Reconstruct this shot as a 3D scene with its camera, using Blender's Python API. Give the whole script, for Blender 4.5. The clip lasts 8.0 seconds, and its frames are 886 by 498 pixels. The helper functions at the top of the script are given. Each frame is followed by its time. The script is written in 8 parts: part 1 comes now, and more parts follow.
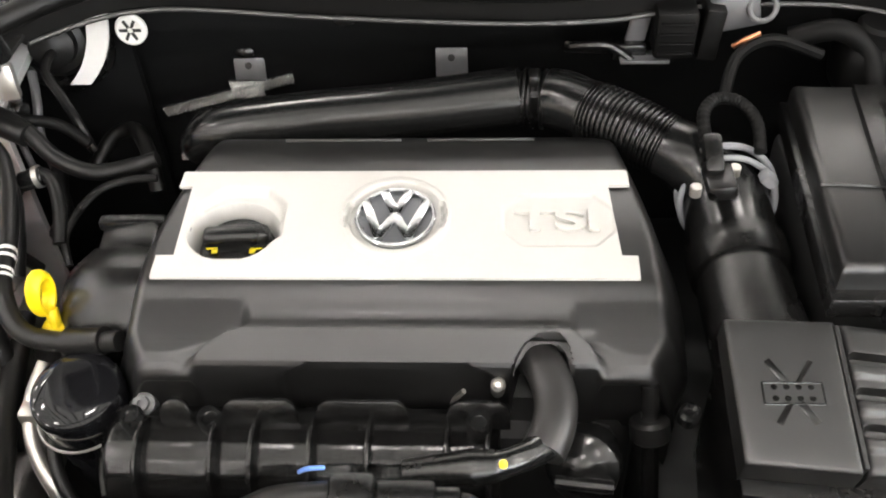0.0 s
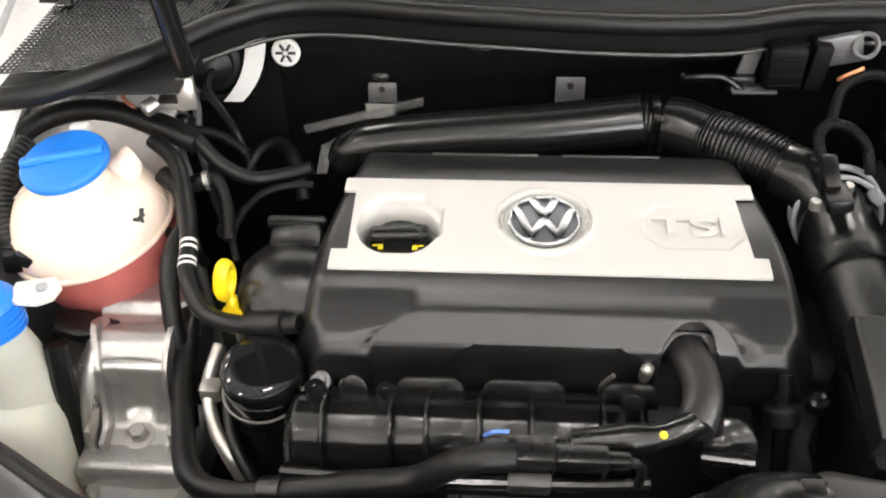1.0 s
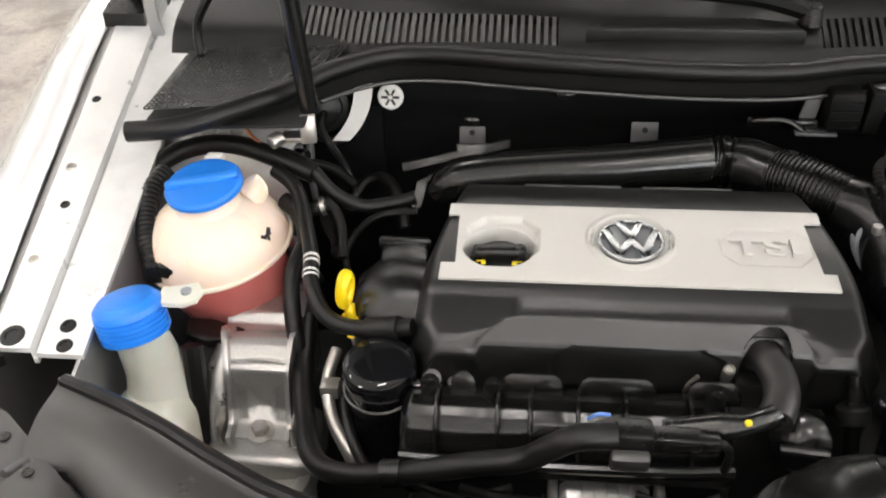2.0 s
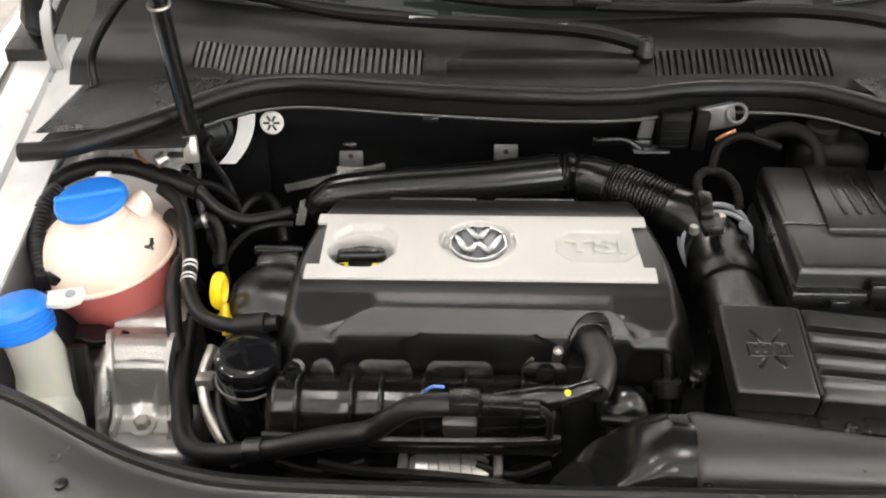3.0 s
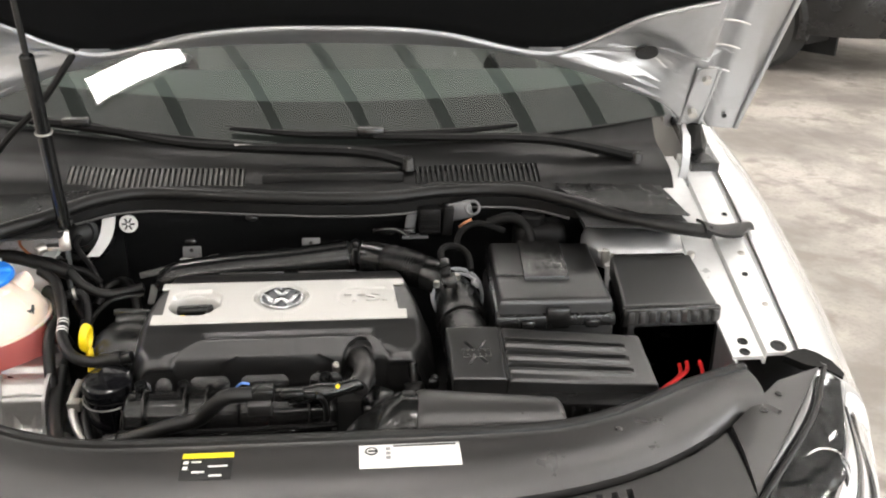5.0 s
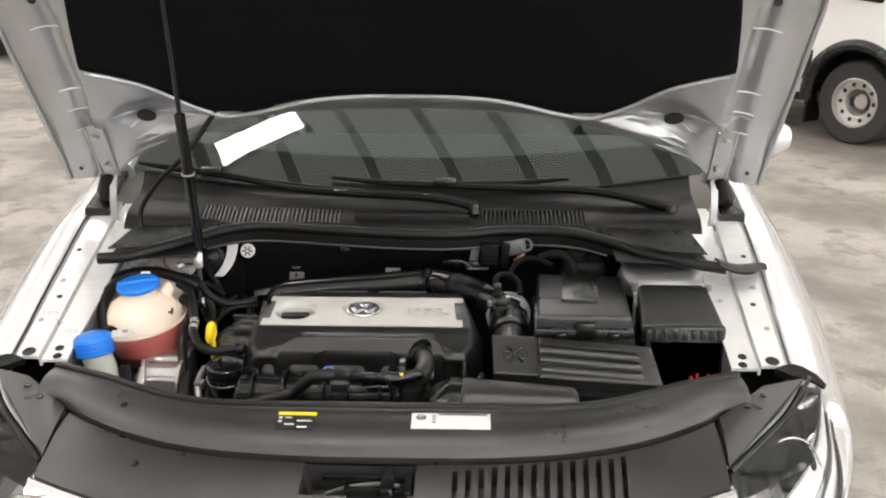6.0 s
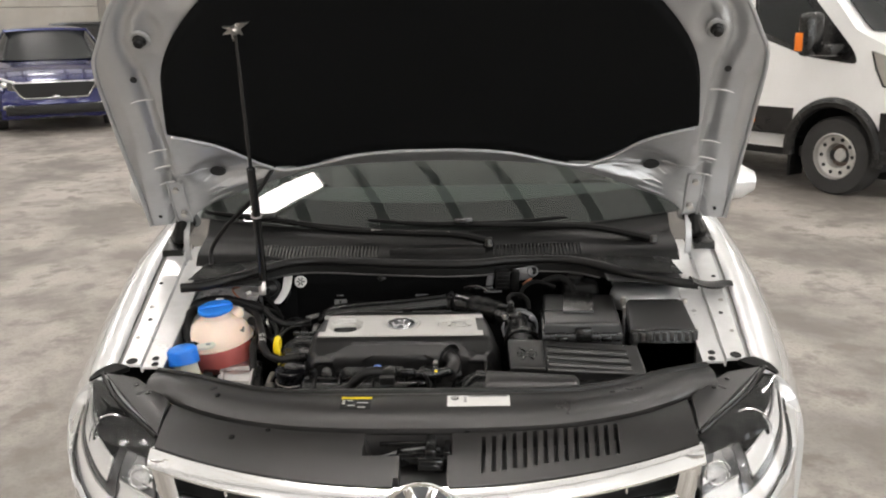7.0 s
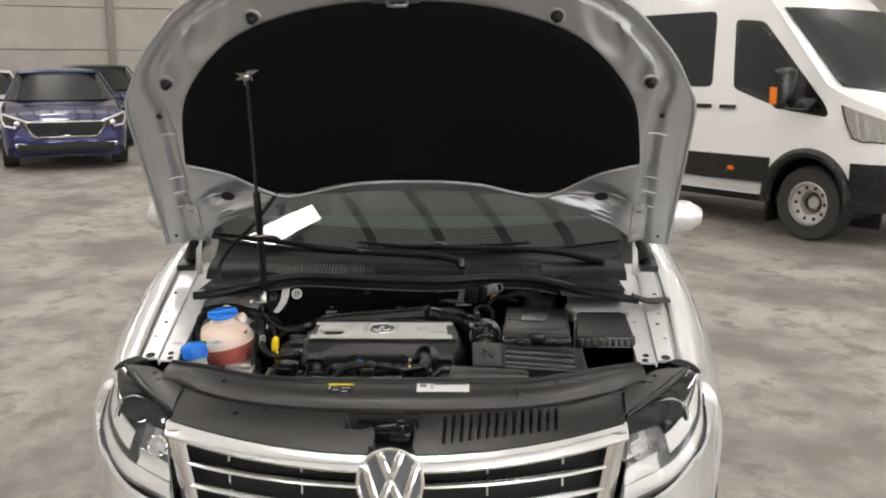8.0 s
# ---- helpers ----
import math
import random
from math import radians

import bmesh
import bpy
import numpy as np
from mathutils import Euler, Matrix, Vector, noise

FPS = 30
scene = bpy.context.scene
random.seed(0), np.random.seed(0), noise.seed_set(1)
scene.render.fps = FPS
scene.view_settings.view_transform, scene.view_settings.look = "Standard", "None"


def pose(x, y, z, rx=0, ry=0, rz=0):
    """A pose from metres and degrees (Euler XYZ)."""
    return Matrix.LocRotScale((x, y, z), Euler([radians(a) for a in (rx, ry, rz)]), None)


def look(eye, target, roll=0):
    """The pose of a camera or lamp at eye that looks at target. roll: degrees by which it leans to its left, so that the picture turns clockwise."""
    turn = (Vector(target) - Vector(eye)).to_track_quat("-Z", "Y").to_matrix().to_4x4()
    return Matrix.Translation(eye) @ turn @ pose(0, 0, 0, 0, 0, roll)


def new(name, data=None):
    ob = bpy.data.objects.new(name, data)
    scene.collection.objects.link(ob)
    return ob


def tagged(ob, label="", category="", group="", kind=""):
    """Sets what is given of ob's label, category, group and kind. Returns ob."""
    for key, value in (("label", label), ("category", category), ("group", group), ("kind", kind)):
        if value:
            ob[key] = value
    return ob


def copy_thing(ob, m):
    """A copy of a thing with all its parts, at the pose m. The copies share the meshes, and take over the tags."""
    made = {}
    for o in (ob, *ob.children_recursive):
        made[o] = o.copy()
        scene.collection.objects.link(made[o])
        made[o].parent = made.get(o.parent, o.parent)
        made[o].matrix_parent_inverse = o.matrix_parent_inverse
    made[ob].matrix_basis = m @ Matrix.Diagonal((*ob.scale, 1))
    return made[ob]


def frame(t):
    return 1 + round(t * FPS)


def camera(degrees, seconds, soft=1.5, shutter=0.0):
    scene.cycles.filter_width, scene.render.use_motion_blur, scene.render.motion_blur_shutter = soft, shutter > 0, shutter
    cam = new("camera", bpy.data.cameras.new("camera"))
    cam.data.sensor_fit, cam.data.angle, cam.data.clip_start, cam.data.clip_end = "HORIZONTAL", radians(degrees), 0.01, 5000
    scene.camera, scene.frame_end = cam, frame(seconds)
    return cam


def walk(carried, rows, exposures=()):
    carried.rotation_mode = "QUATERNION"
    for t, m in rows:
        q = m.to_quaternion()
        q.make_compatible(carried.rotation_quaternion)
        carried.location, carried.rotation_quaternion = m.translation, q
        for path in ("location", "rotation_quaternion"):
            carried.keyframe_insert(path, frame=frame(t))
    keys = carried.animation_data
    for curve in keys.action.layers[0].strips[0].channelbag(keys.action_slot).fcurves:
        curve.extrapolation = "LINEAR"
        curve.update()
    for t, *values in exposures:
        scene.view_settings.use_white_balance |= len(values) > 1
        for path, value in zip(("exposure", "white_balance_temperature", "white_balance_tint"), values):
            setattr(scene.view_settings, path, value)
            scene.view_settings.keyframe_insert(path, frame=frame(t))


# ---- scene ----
cam = camera(50.8, 8.0, soft=2.0, shutter=0.0)
PATH = [
    (0, (0.011, -0.037, 1.329), (-0.11, 1.416, -0.04), -3.2),
    (0.3, (-0.018, -0.057, 1.335), (-0.137, 1.417, -0.008), -2.7),
    (0.5, (-0.047, -0.083, 1.345), (-0.166, 1.41, 0.018), -2.5),
    (1, (-0.121, -0.143, 1.357), (-0.249, 1.383, 0.07), -1.7),
    (1.2, (-0.143, -0.172, 1.36), (-0.291, 1.373, 0.1), -1.8),
    (1.5, (-0.173, -0.216, 1.374), (-0.349, 1.355, 0.15), -2.0),
    (1.7, (-0.184, -0.243, 1.371), (-0.387, 1.353, 0.184), -2.3),
    (2.8, (-0.117, -0.356, 1.389), (-0.246, 1.315, 0.296), -1.5),
    (3, (-0.074, -0.393, 1.383), (-0.162, 1.304, 0.327), -0.9),
    (3.5, (0.055, -0.512, 1.399), (0.03, 1.218, 0.395), -0.7),
    (3.8, (0.098, -0.584, 1.414), (0.14, 1.179, 0.471), 0.0),
    (4, (0.105, -0.624, 1.42), (0.204, 1.156, 0.515), 0.5),
    (4.2, (0.099, -0.664, 1.434), (0.254, 1.127, 0.557), 0.8),
    (5.3, (0.039, -0.962, 1.477), (0.224, 0.898, 0.767), 0.8),
    (5.5, (0.059, -1.034, 1.489), (0.168, 0.843, 0.809), 0.3),
    (5.8, (0.11, -1.156, 1.5), (0.103, 0.739, 0.861), 0.1),
    (6, (0.135, -1.245, 1.505), (0.083, 0.66, 0.896), 0.1),
    (6.3, (0.159, -1.355, 1.526), (0.07, 0.559, 0.951), -0.3),
    (6.5, (0.15, -1.442, 1.524), (0.062, 0.483, 0.989), -0.4),
    (7, (0.095, -1.692, 1.537), (0.039, 0.25, 1.063), -1.2),
    (7.5, (0.093, -1.898, 1.556), (0.063, 0.054, 1.123), -1.5),
    (8, (0.175, -2.095, 1.543), (0.12, -0.132, 1.166), -0.2),
]
EXPOSURES = [(0.0, 0.66), (1.0, 0.50), (1.7, 0.06), (3.0, 0.27), (3.5, 0.64), (4.2, 0.65), (5.5, -0.05), (6.5, -0.22), (7.0, -0.48), (8.0, -0.63)]
walk(cam, [(t, look(eye, target, roll)) for t, eye, target, roll in PATH], EXPOSURES)

# ---- light: a hall lit by rows of ceiling luminaires, with a dim even sky beyond its roof ----
world = bpy.data.worlds.new("hall_air")
scene.world = world
world.use_nodes = True
world.node_tree.nodes["Background"].inputs[0].default_value = (0.9, 0.95, 1.0, 1)
world.node_tree.nodes["Background"].inputs[1].default_value = 0.05
LAMP_WATTS = 50.0     # emission of each luminaire's diffuser
ROOF_WATTS = 0.85      # daylight through the translucent roof sheets
DAY_WATTS = 8.0       # emission of the unseen gate panes, added to light the car's front and right
CEILING = 6.2
HALL_TURN = 25.0      # the hall's axes against the car's
HALL = pose(0, 0, 0, 0, 0, HALL_TURN)
LUMINAIRE_X = [-0.52 + 3.9 * k for k in range(-4, 4)]
LUMINAIRE_Y = [3.38 + 3.4 * k for k in range(-4, 6)]
# ---- materials ----
def material(name, colour, rough=0.5, metal=0.0, vary=0.15, grain=60.0, bump=0.0, bump_scale=400.0, stain=0.0, stain_colour=None,
             stain_scale=4.0, spec=0.5, coat=0.0, rough_vary=0.1, transmission=0.0, subsurface=0.0, emit=0.0, island=False):
    m = bpy.data.materials.new(name)
    m.use_nodes = True
    nt = m.node_tree
    b = nt.nodes["Principled BSDF"]
    b.inputs["Metallic"].default_value = metal
    b.inputs["Roughness"].default_value = rough
    b.inputs["Specular IOR Level"].default_value = spec
    b.inputs["Coat Weight"].default_value = coat
    b.inputs["Coat Roughness"].default_value = 0.06
    b.inputs["Transmission Weight"].default_value = transmission
    b.inputs["Subsurface Weight"].default_value = subsurface
    b.inputs["Subsurface Radius"].default_value = (0.03, 0.02, 0.012)
    if emit:
        b.inputs["Emission Color"].default_value = (*colour, 1)
        b.inputs["Emission Strength"].default_value = emit
    co = nt.nodes.new("ShaderNodeTexCoord")
    n1 = nt.nodes.new("ShaderNodeTexNoise")
    n1.inputs["Scale"].default_value = grain
    n1.inputs["Detail"].default_value = 6
    nt.links.new(co.outputs["Object"], n1.inputs["Vector"])
    mix = nt.nodes.new("ShaderNodeMix")
    mix.data_type = "RGBA"
    mix.inputs["A"].default_value = (*[c * (1 - vary) for c in colour], 1)
    mix.inputs["B"].default_value = (*[min(1, c * (1 + vary)) for c in colour], 1)
    nt.links.new(n1.outputs["Fac"], mix.inputs["Factor"])
    out = mix.outputs["Result"]
    n2 = nt.nodes.new("ShaderNodeTexNoise")
    n2.inputs["Scale"].default_value = stain_scale
    n2.inputs["Detail"].default_value = 8
    n2.inputs["Roughness"].default_value = 0.65
    nt.links.new(co.outputs["Object"], n2.inputs["Vector"])
    if stain:
        ramp = nt.nodes.new("ShaderNodeMapRange")
        ramp.inputs["From Min"].default_value = 0.48
        ramp.inputs["From Max"].default_value = 0.68
        ramp.inputs["To Max"].default_value = stain
        nt.links.new(n2.outputs["Fac"], ramp.inputs["Value"])
        mix2 = nt.nodes.new("ShaderNodeMix")
        mix2.data_type = "RGBA"
        mix2.inputs["B"].default_value = (*(stain_colour or [c * 0.6 for c in colour]), 1)
        nt.links.new(ramp.outputs["Result"], mix2.inputs["Factor"])
        nt.links.new(out, mix2.inputs["A"])
        out = mix2.outputs["Result"]
    nt.links.new(out, b.inputs["Base Color"])
    rr = nt.nodes.new("ShaderNodeMapRange")
    rr.inputs["To Min"].default_value = max(0.0, rough - rough_vary)
    rr.inputs["To Max"].default_value = min(1.0, rough + rough_vary)
    nt.links.new(n2.outputs["Fac"], rr.inputs["Value"])
    nt.links.new(rr.outputs["Result"], b.inputs["Roughness"])
    if bump:
        n3 = nt.nodes.new("ShaderNodeTexNoise")
        n3.inputs["Scale"].default_value = bump_scale
        n3.inputs["Detail"].default_value = 3
        nt.links.new(co.outputs["Object"], n3.inputs["Vector"])
        bp = nt.nodes.new("ShaderNodeBump")
        bp.inputs["Strength"].default_value = bump
        bp.inputs["Distance"].default_value = 0.001
        nt.links.new(n3.outputs["Fac"], bp.inputs["Height"])
        nt.links.new(bp.outputs["Normal"], b.inputs["Normal"])
    return m


BLACK = material("black_plastic", (0.005, 0.0048, 0.0047), 0.26, spec=0.6, vary=0.2, bump=0.2, bump_scale=900, stain=0.3, stain_colour=(0.006, 0.0058, 0.0055), stain_scale=9)
COVER_BLACK = material("cover_plastic", (0.006, 0.0058, 0.0057), 0.34, spec=0.8, vary=0.12, bump=0.15, bump_scale=1200, stain=0.2, stain_colour=(0.0045, 0.0043, 0.0042), stain_scale=7)
GLOSS_BLACK = material("gloss_black_plastic", (0.009, 0.009, 0.009), 0.17, vary=0.2, bump=0.12, bump_scale=500, rough_vary=0.12)
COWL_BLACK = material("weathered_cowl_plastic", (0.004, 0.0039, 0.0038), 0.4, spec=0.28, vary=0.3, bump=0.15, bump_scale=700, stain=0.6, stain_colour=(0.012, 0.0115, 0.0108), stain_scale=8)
BRIGHT_TRIM = material("polished_trim", (0.88, 0.88, 0.88), 0.16, metal=0.92, vary=0.02, rough_vary=0.05)
TOWER_SILVER = material("tower_silver_paint", (0.78, 0.78, 0.775), 0.30, metal=0.35, vary=0.06, grain=900, coat=0.3, stain=0.35, stain_colour=(0.48, 0.47, 0.45), stain_scale=9)
LID_BLACK = material("satin_lid_plastic", (0.008, 0.0078, 0.0076), 0.4, spec=1.0, vary=0.12, bump=0.12, bump_scale=1200, stain=0.2, stain_colour=(0.010, 0.0097, 0.0093), stain_scale=7)
MANIFOLD_BLACK = material("moulded_nylon", (0.006, 0.0058, 0.0057), 0.2, spec=0.48, vary=0.2, bump=0.25, bump_scale=260, rough_vary=0.1, stain=0.3, stain_colour=(0.012, 0.0115, 0.011), stain_scale=11)
TRIM_BLACK = material("grained_black_trim", (0.027, 0.0257, 0.0253), 0.31, spec=0.75, vary=0.12, bump=0.2, bump_scale=1400, stain=0.35, stain_colour=(0.034, 0.0325, 0.032), stain_scale=6)
RUBBER = material("black_rubber", (0.006, 0.0058, 0.0057), 0.36, spec=0.32, vary=0.2, bump=0.2, bump_scale=500, stain=0.3, stain_colour=(0.011, 0.0105, 0.010), stain_scale=14)
CRINKLED = material("crinkled_black_tape", (0.012, 0.012, 0.012), 0.12, vary=0.3, grain=120, bump=1.0, bump_scale=110, rough_vary=0.05, coat=0.6)
PALE_BLUE = material("pale_blue_plastic", (0.12, 0.24, 0.62), 0.4, vary=0.1, grain=80)
MATTE_BLACK = material("matte_black_rubber", (0.004, 0.0039, 0.0038), 0.5, spec=0.14, vary=0.25, bump=0.15, bump_scale=500)
FELT = material("black_felt", (0.0078, 0.008, 0.0083), 0.95, vary=0.35, grain=500, bump=0.7, bump_scale=900, spec=0.04, stain=0.3, stain_colour=(0.0085, 0.0085, 0.0083), stain_scale=5)
DEEP = material("dark_undertray", (0.010, 0.010, 0.010), 0.6, vary=0.3, stain=0.3, stain_colour=(0.009, 0.0085, 0.008))
SILVER = material("silver_paint", (0.74, 0.745, 0.75), 0.26, metal=0.55, vary=0.04, grain=1500, coat=0.9, stain=0.12, stain_colour=(0.62, 0.61, 0.59), stain_scale=6, rough_vary=0.04)
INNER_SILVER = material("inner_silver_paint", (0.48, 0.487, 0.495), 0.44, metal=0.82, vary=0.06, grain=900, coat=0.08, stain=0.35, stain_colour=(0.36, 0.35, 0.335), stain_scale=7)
WHITE_PLATE = material("white_satin_plastic", (0.53, 0.52, 0.495), 0.35, vary=0.03, grain=300, bump=0.1, bump_scale=1500, stain=0.12, stain_colour=(0.58, 0.56, 0.52), stain_scale=9)
CHROME = material("chrome", (0.9, 0.9, 0.9), 0.12, metal=1.0, vary=0.03, rough_vary=0.05)
STEEL = material("zinc_steel", (0.5, 0.48, 0.45), 0.34, metal=0.9, vary=0.15, grain=200, stain=0.3, stain_colour=(0.4, 0.37, 0.33), stain_scale=30)
ALU = material("cast_aluminium", (0.47, 0.46, 0.445), 0.3, metal=0.8, vary=0.12, grain=220, bump=0.5, bump_scale=350, stain=0.4, stain_colour=(0.36, 0.34, 0.31), stain_scale=12)
TANK = material("milky_tank_plastic", (0.88, 0.72, 0.6), 0.35, vary=0.05, grain=25, subsurface=0.4, stain=0.25, stain_colour=(0.74, 0.55, 0.45), stain_scale=8)
COOLANT = material("pink_coolant_in_tank", (0.62, 0.17, 0.15), 0.35, vary=0.08, grain=20, subsurface=0.3, stain=0.3, stain_colour=(0.5, 0.12, 0.11), stain_scale=8)
WASHER = material("washer_tank_plastic", (0.66, 0.66, 0.58), 0.4, vary=0.05, grain=25, subsurface=0.3, stain=0.25, stain_colour=(0.52, 0.52, 0.44), stain_scale=8)
BLUE_CAP = material("blue_cap_plastic", (0.015, 0.2, 0.75), 0.35, vary=0.08, grain=80, bump=0.1)
YELLOW = material("yellow_plastic", (0.85, 0.62, 0.01), 0.35, vary=0.06, grain=80)
YELLOW_PRINT = material("yellow_print", (0.8, 0.65, 0.02), 0.5, vary=0.06)
WHITE_PRINT = material("white_print", (0.75, 0.74, 0.72), 0.5, vary=0.05)
BLACK_PRINT = material("black_print", (0.012, 0.012, 0.012), 0.5, vary=0.1)
GREY_PRINT = material("grey_print", (0.25, 0.25, 0.25), 0.5, vary=0.1)
RED_WIRE = material("red_cable", (0.5, 0.02, 0.02), 0.4, vary=0.1)
COPPER = material("copper_braid", (0.75, 0.32, 0.18), 0.35, metal=0.9, vary=0.15)
DULL_STEEL = material("dull_grey_steel", (0.16, 0.16, 0.165), 0.42, metal=0.5, vary=0.15, stain=0.4, stain_colour=(0.08, 0.08, 0.08), stain_scale=20)
GREY_CLAMP = material("grey_clamp_plastic", (0.3, 0.31, 0.33), 0.4, vary=0.08)
FOIL = material("heat_foil", (0.92, 0.91, 0.88), 0.14, metal=0.92, vary=0.2, grain=200, bump=0.3, bump_scale=260)
BADGE_DARK = material("badge_ground", (0.16, 0.165, 0.175), 0.3, metal=0.6, vary=0.1)
BADGE_METAL = material("badge_satin_metal", (0.62, 0.63, 0.64), 0.22, metal=1.0, vary=0.06)
BLUE_PAINT = material("blue_paint", (0.006, 0.009, 0.105), 0.2, metal=0.3, vary=0.06, coat=0.9, rough_vary=0.05)
WHITE_PAINT = material("white_paint", (0.88, 0.875, 0.86), 0.3, vary=0.03, coat=0.5, stain=0.12, stain_colour=(0.66, 0.64, 0.6), stain_scale=2, rough_vary=0.05)
DARK_PAINT = material("dark_paint", (0.03, 0.03, 0.034), 0.25, vary=0.06, coat=0.9)
TYRE = material("tyre_rubber", (0.03, 0.029, 0.028), 0.75, vary=0.2, bump=0.3, stain=0.3, stain_colour=(0.07, 0.065, 0.06), stain_scale=6)
HUB_BROWN = material("dark_brown_hub", (0.09, 0.065, 0.05), 0.7, vary=0.4, grain=40)
RIM = material("silver_wheel_steel", (0.55, 0.54, 0.52), 0.4, metal=0.7, vary=0.1, stain=0.4, stain_colour=(0.35, 0.33, 0.3), stain_scale=9)
ORANGE = material("orange_lens", (0.9, 0.22, 0.02), 0.25, vary=0.08)
HEAD_INNER = material("lamp_reflector", (0.92, 0.91, 0.9), 0.2, metal=0.2, vary=0.03, grain=30)
LAMP_WHITE = material("frosted_white_lamp_plastic", (0.80, 0.79, 0.77), 0.3, vary=0.03, grain=40, coat=0.5)
LAMP_DULL = material("dulled_lamp_plastic", (0.42, 0.39, 0.36), 0.25, metal=0.3, vary=0.25, grain=14, coat=0.8)
LAMP_DARK = material("smoked_chrome", (0.16, 0.16, 0.165), 0.2, metal=0.8, vary=0.1, grain=30)
GLASS_BLACK = material("black_glass", (0.006, 0.006, 0.007), 0.07, vary=0.1, spec=0.4, rough_vary=0.02)
DARK_GLASS = material("tinted_glass", (0.012, 0.014, 0.014), 0.05, vary=0.1, spec=0.6, rough_vary=0.02)
LAMP_SHELL = material("satin_lamp_shell", (0.58, 0.58, 0.585), 0.25, metal=0.5, vary=0.1, grain=30)
VAN_GLASS = material("tinted_van_glass", (0.02, 0.022, 0.022), 0.24, vary=0.15, spec=0.28, rough_vary=0.05)
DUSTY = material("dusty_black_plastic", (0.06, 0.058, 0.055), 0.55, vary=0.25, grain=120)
CREAM = material("cream_sticker", (0.72, 0.71, 0.67), 0.45, vary=0.05)
SEAT = material("cabin_vinyl", (0.10, 0.114, 0.108), 0.7, vary=0.15)


def glass(name, tint, rough=0.0):
    m = bpy.data.materials.new(name)
    m.use_nodes = True
    nt = m.node_tree
    out = nt.nodes["Material Output"]
    nt.nodes.remove(nt.nodes["Principled BSDF"])
    tr = nt.nodes.new("ShaderNodeBsdfTransparent")
    tr.inputs[0].default_value = (*tint, 1)
    gl = nt.nodes.new("ShaderNodeBsdfGlossy")
    gl.inputs["Roughness"].default_value = rough
    fr = nt.nodes.new("ShaderNodeFresnel")
    fr.inputs["IOR"].default_value = 1.5
    mx = nt.nodes.new("ShaderNodeMixShader")
    nt.links.new(fr.outputs[0], mx.inputs[0])
    nt.links.new(tr.outputs[0], mx.inputs[1])
    nt.links.new(gl.outputs[0], mx.inputs[2])
    nt.links.new(mx.outputs[0], out.inputs[0])
    return m


CLEAR_LENS = glass("clear_lamp_lens", (0.95, 0.95, 0.95), 0.07)
WINDSCREEN = glass("windscreen_glass", (0.56, 0.63, 0.59))


def concrete(name, light, dark, brown, rough=(0.35, 0.7), scale=0.35, stretch=1.0):
    m = bpy.data.materials.new(name)
    m.use_nodes = True
    nt = m.node_tree
    b = nt.nodes["Principled BSDF"]
    co = nt.nodes.new("ShaderNodeTexCoord")
    mp = nt.nodes.new("ShaderNodeMapping")
    mp.inputs["Scale"].default_value = (1.0, stretch, 1.0)
    nt.links.new(co.outputs["Object"], mp.inputs["Vector"])

    def noise_node(sc, detail, dist=0.0):
        n = nt.nodes.new("ShaderNodeTexNoise")
        n.inputs["Scale"].default_value = sc
        n.inputs["Detail"].default_value = detail
        n.inputs["Roughness"].default_value = 0.62
        n.inputs["Distortion"].default_value = dist
        nt.links.new(mp.outputs["Vector"], n.inputs["Vector"])
        return n

    def mixed(fac, a, bb, lo, hi):
        r = nt.nodes.new("ShaderNodeMapRange")
        r.inputs["From Min"].default_value = lo
        r.inputs["From Max"].default_value = hi
        nt.links.new(fac, r.inputs["Value"])
        x = nt.nodes.new("ShaderNodeMix")
        x.data_type = "RGBA"
        nt.links.new(r.outputs["Result"], x.inputs["Factor"])
        for sock, v in (("A", a), ("B", bb)):
            if isinstance(v, tuple):
                x.inputs[sock].default_value = (*v, 1)
            else:
                nt.links.new(v, x.inputs[sock])
        return x.outputs["Result"]

    big = noise_node(scale, 9, 0.25)
    mid = noise_node(scale * 4.5, 9, 0.15)
    fine = noise_node(scale * 60, 5)
    c = mixed(big.outputs["Fac"], dark, light, 0.38, 0.58)
    c = mixed(mid.outputs["Fac"], brown, c, 0.36, 0.5)
    c2 = mixed(fine.outputs["Fac"], dark, c, 0.15, 0.5)
    nt.links.new(c2, b.inputs["Base Color"])
    r = nt.nodes.new("ShaderNodeMapRange")
    r.inputs["To Min"].default_value, r.inputs["To Max"].default_value = rough
    nt.links.new(mid.outputs["Fac"], r.inputs["Value"])
    nt.links.new(r.outputs["Result"], b.inputs["Roughness"])
    bp = nt.nodes.new("ShaderNodeBump")
    bp.inputs["Strength"].default_value = 0.15
    bp.inputs["Distance"].default_value = 0.004
    nt.links.new(fine.outputs["Fac"], bp.inputs["Height"])
    nt.links.new(bp.outputs["Normal"], b.inputs["Normal"])
    return m


FLOOR_MAT = concrete("worn_concrete_floor", (0.42, 0.388, 0.352), (0.185, 0.168, 0.151), (0.18, 0.158, 0.137), (0.3, 0.75), 1.0, 0.85)
WALL_MAT = concrete("grey_concrete_wall", (0.56, 0.53, 0.48), (0.47, 0.445, 0.4), (0.5, 0.465, 0.41), (0.7, 0.9), 0.6)
CEILING_MAT = material("translucent_roof_sheet", (1.0, 0.985, 0.94), 0.6, vary=0.08, grain=4, emit=ROOF_WATTS)
STEEL_BEAM = material("painted_steel_beam", (0.06, 0.06, 0.062), 0.5, vary=0.15, grain=8)
COLUMN = material("column_concrete", (0.3, 0.28, 0.25), 0.7, vary=0.15, grain=10)
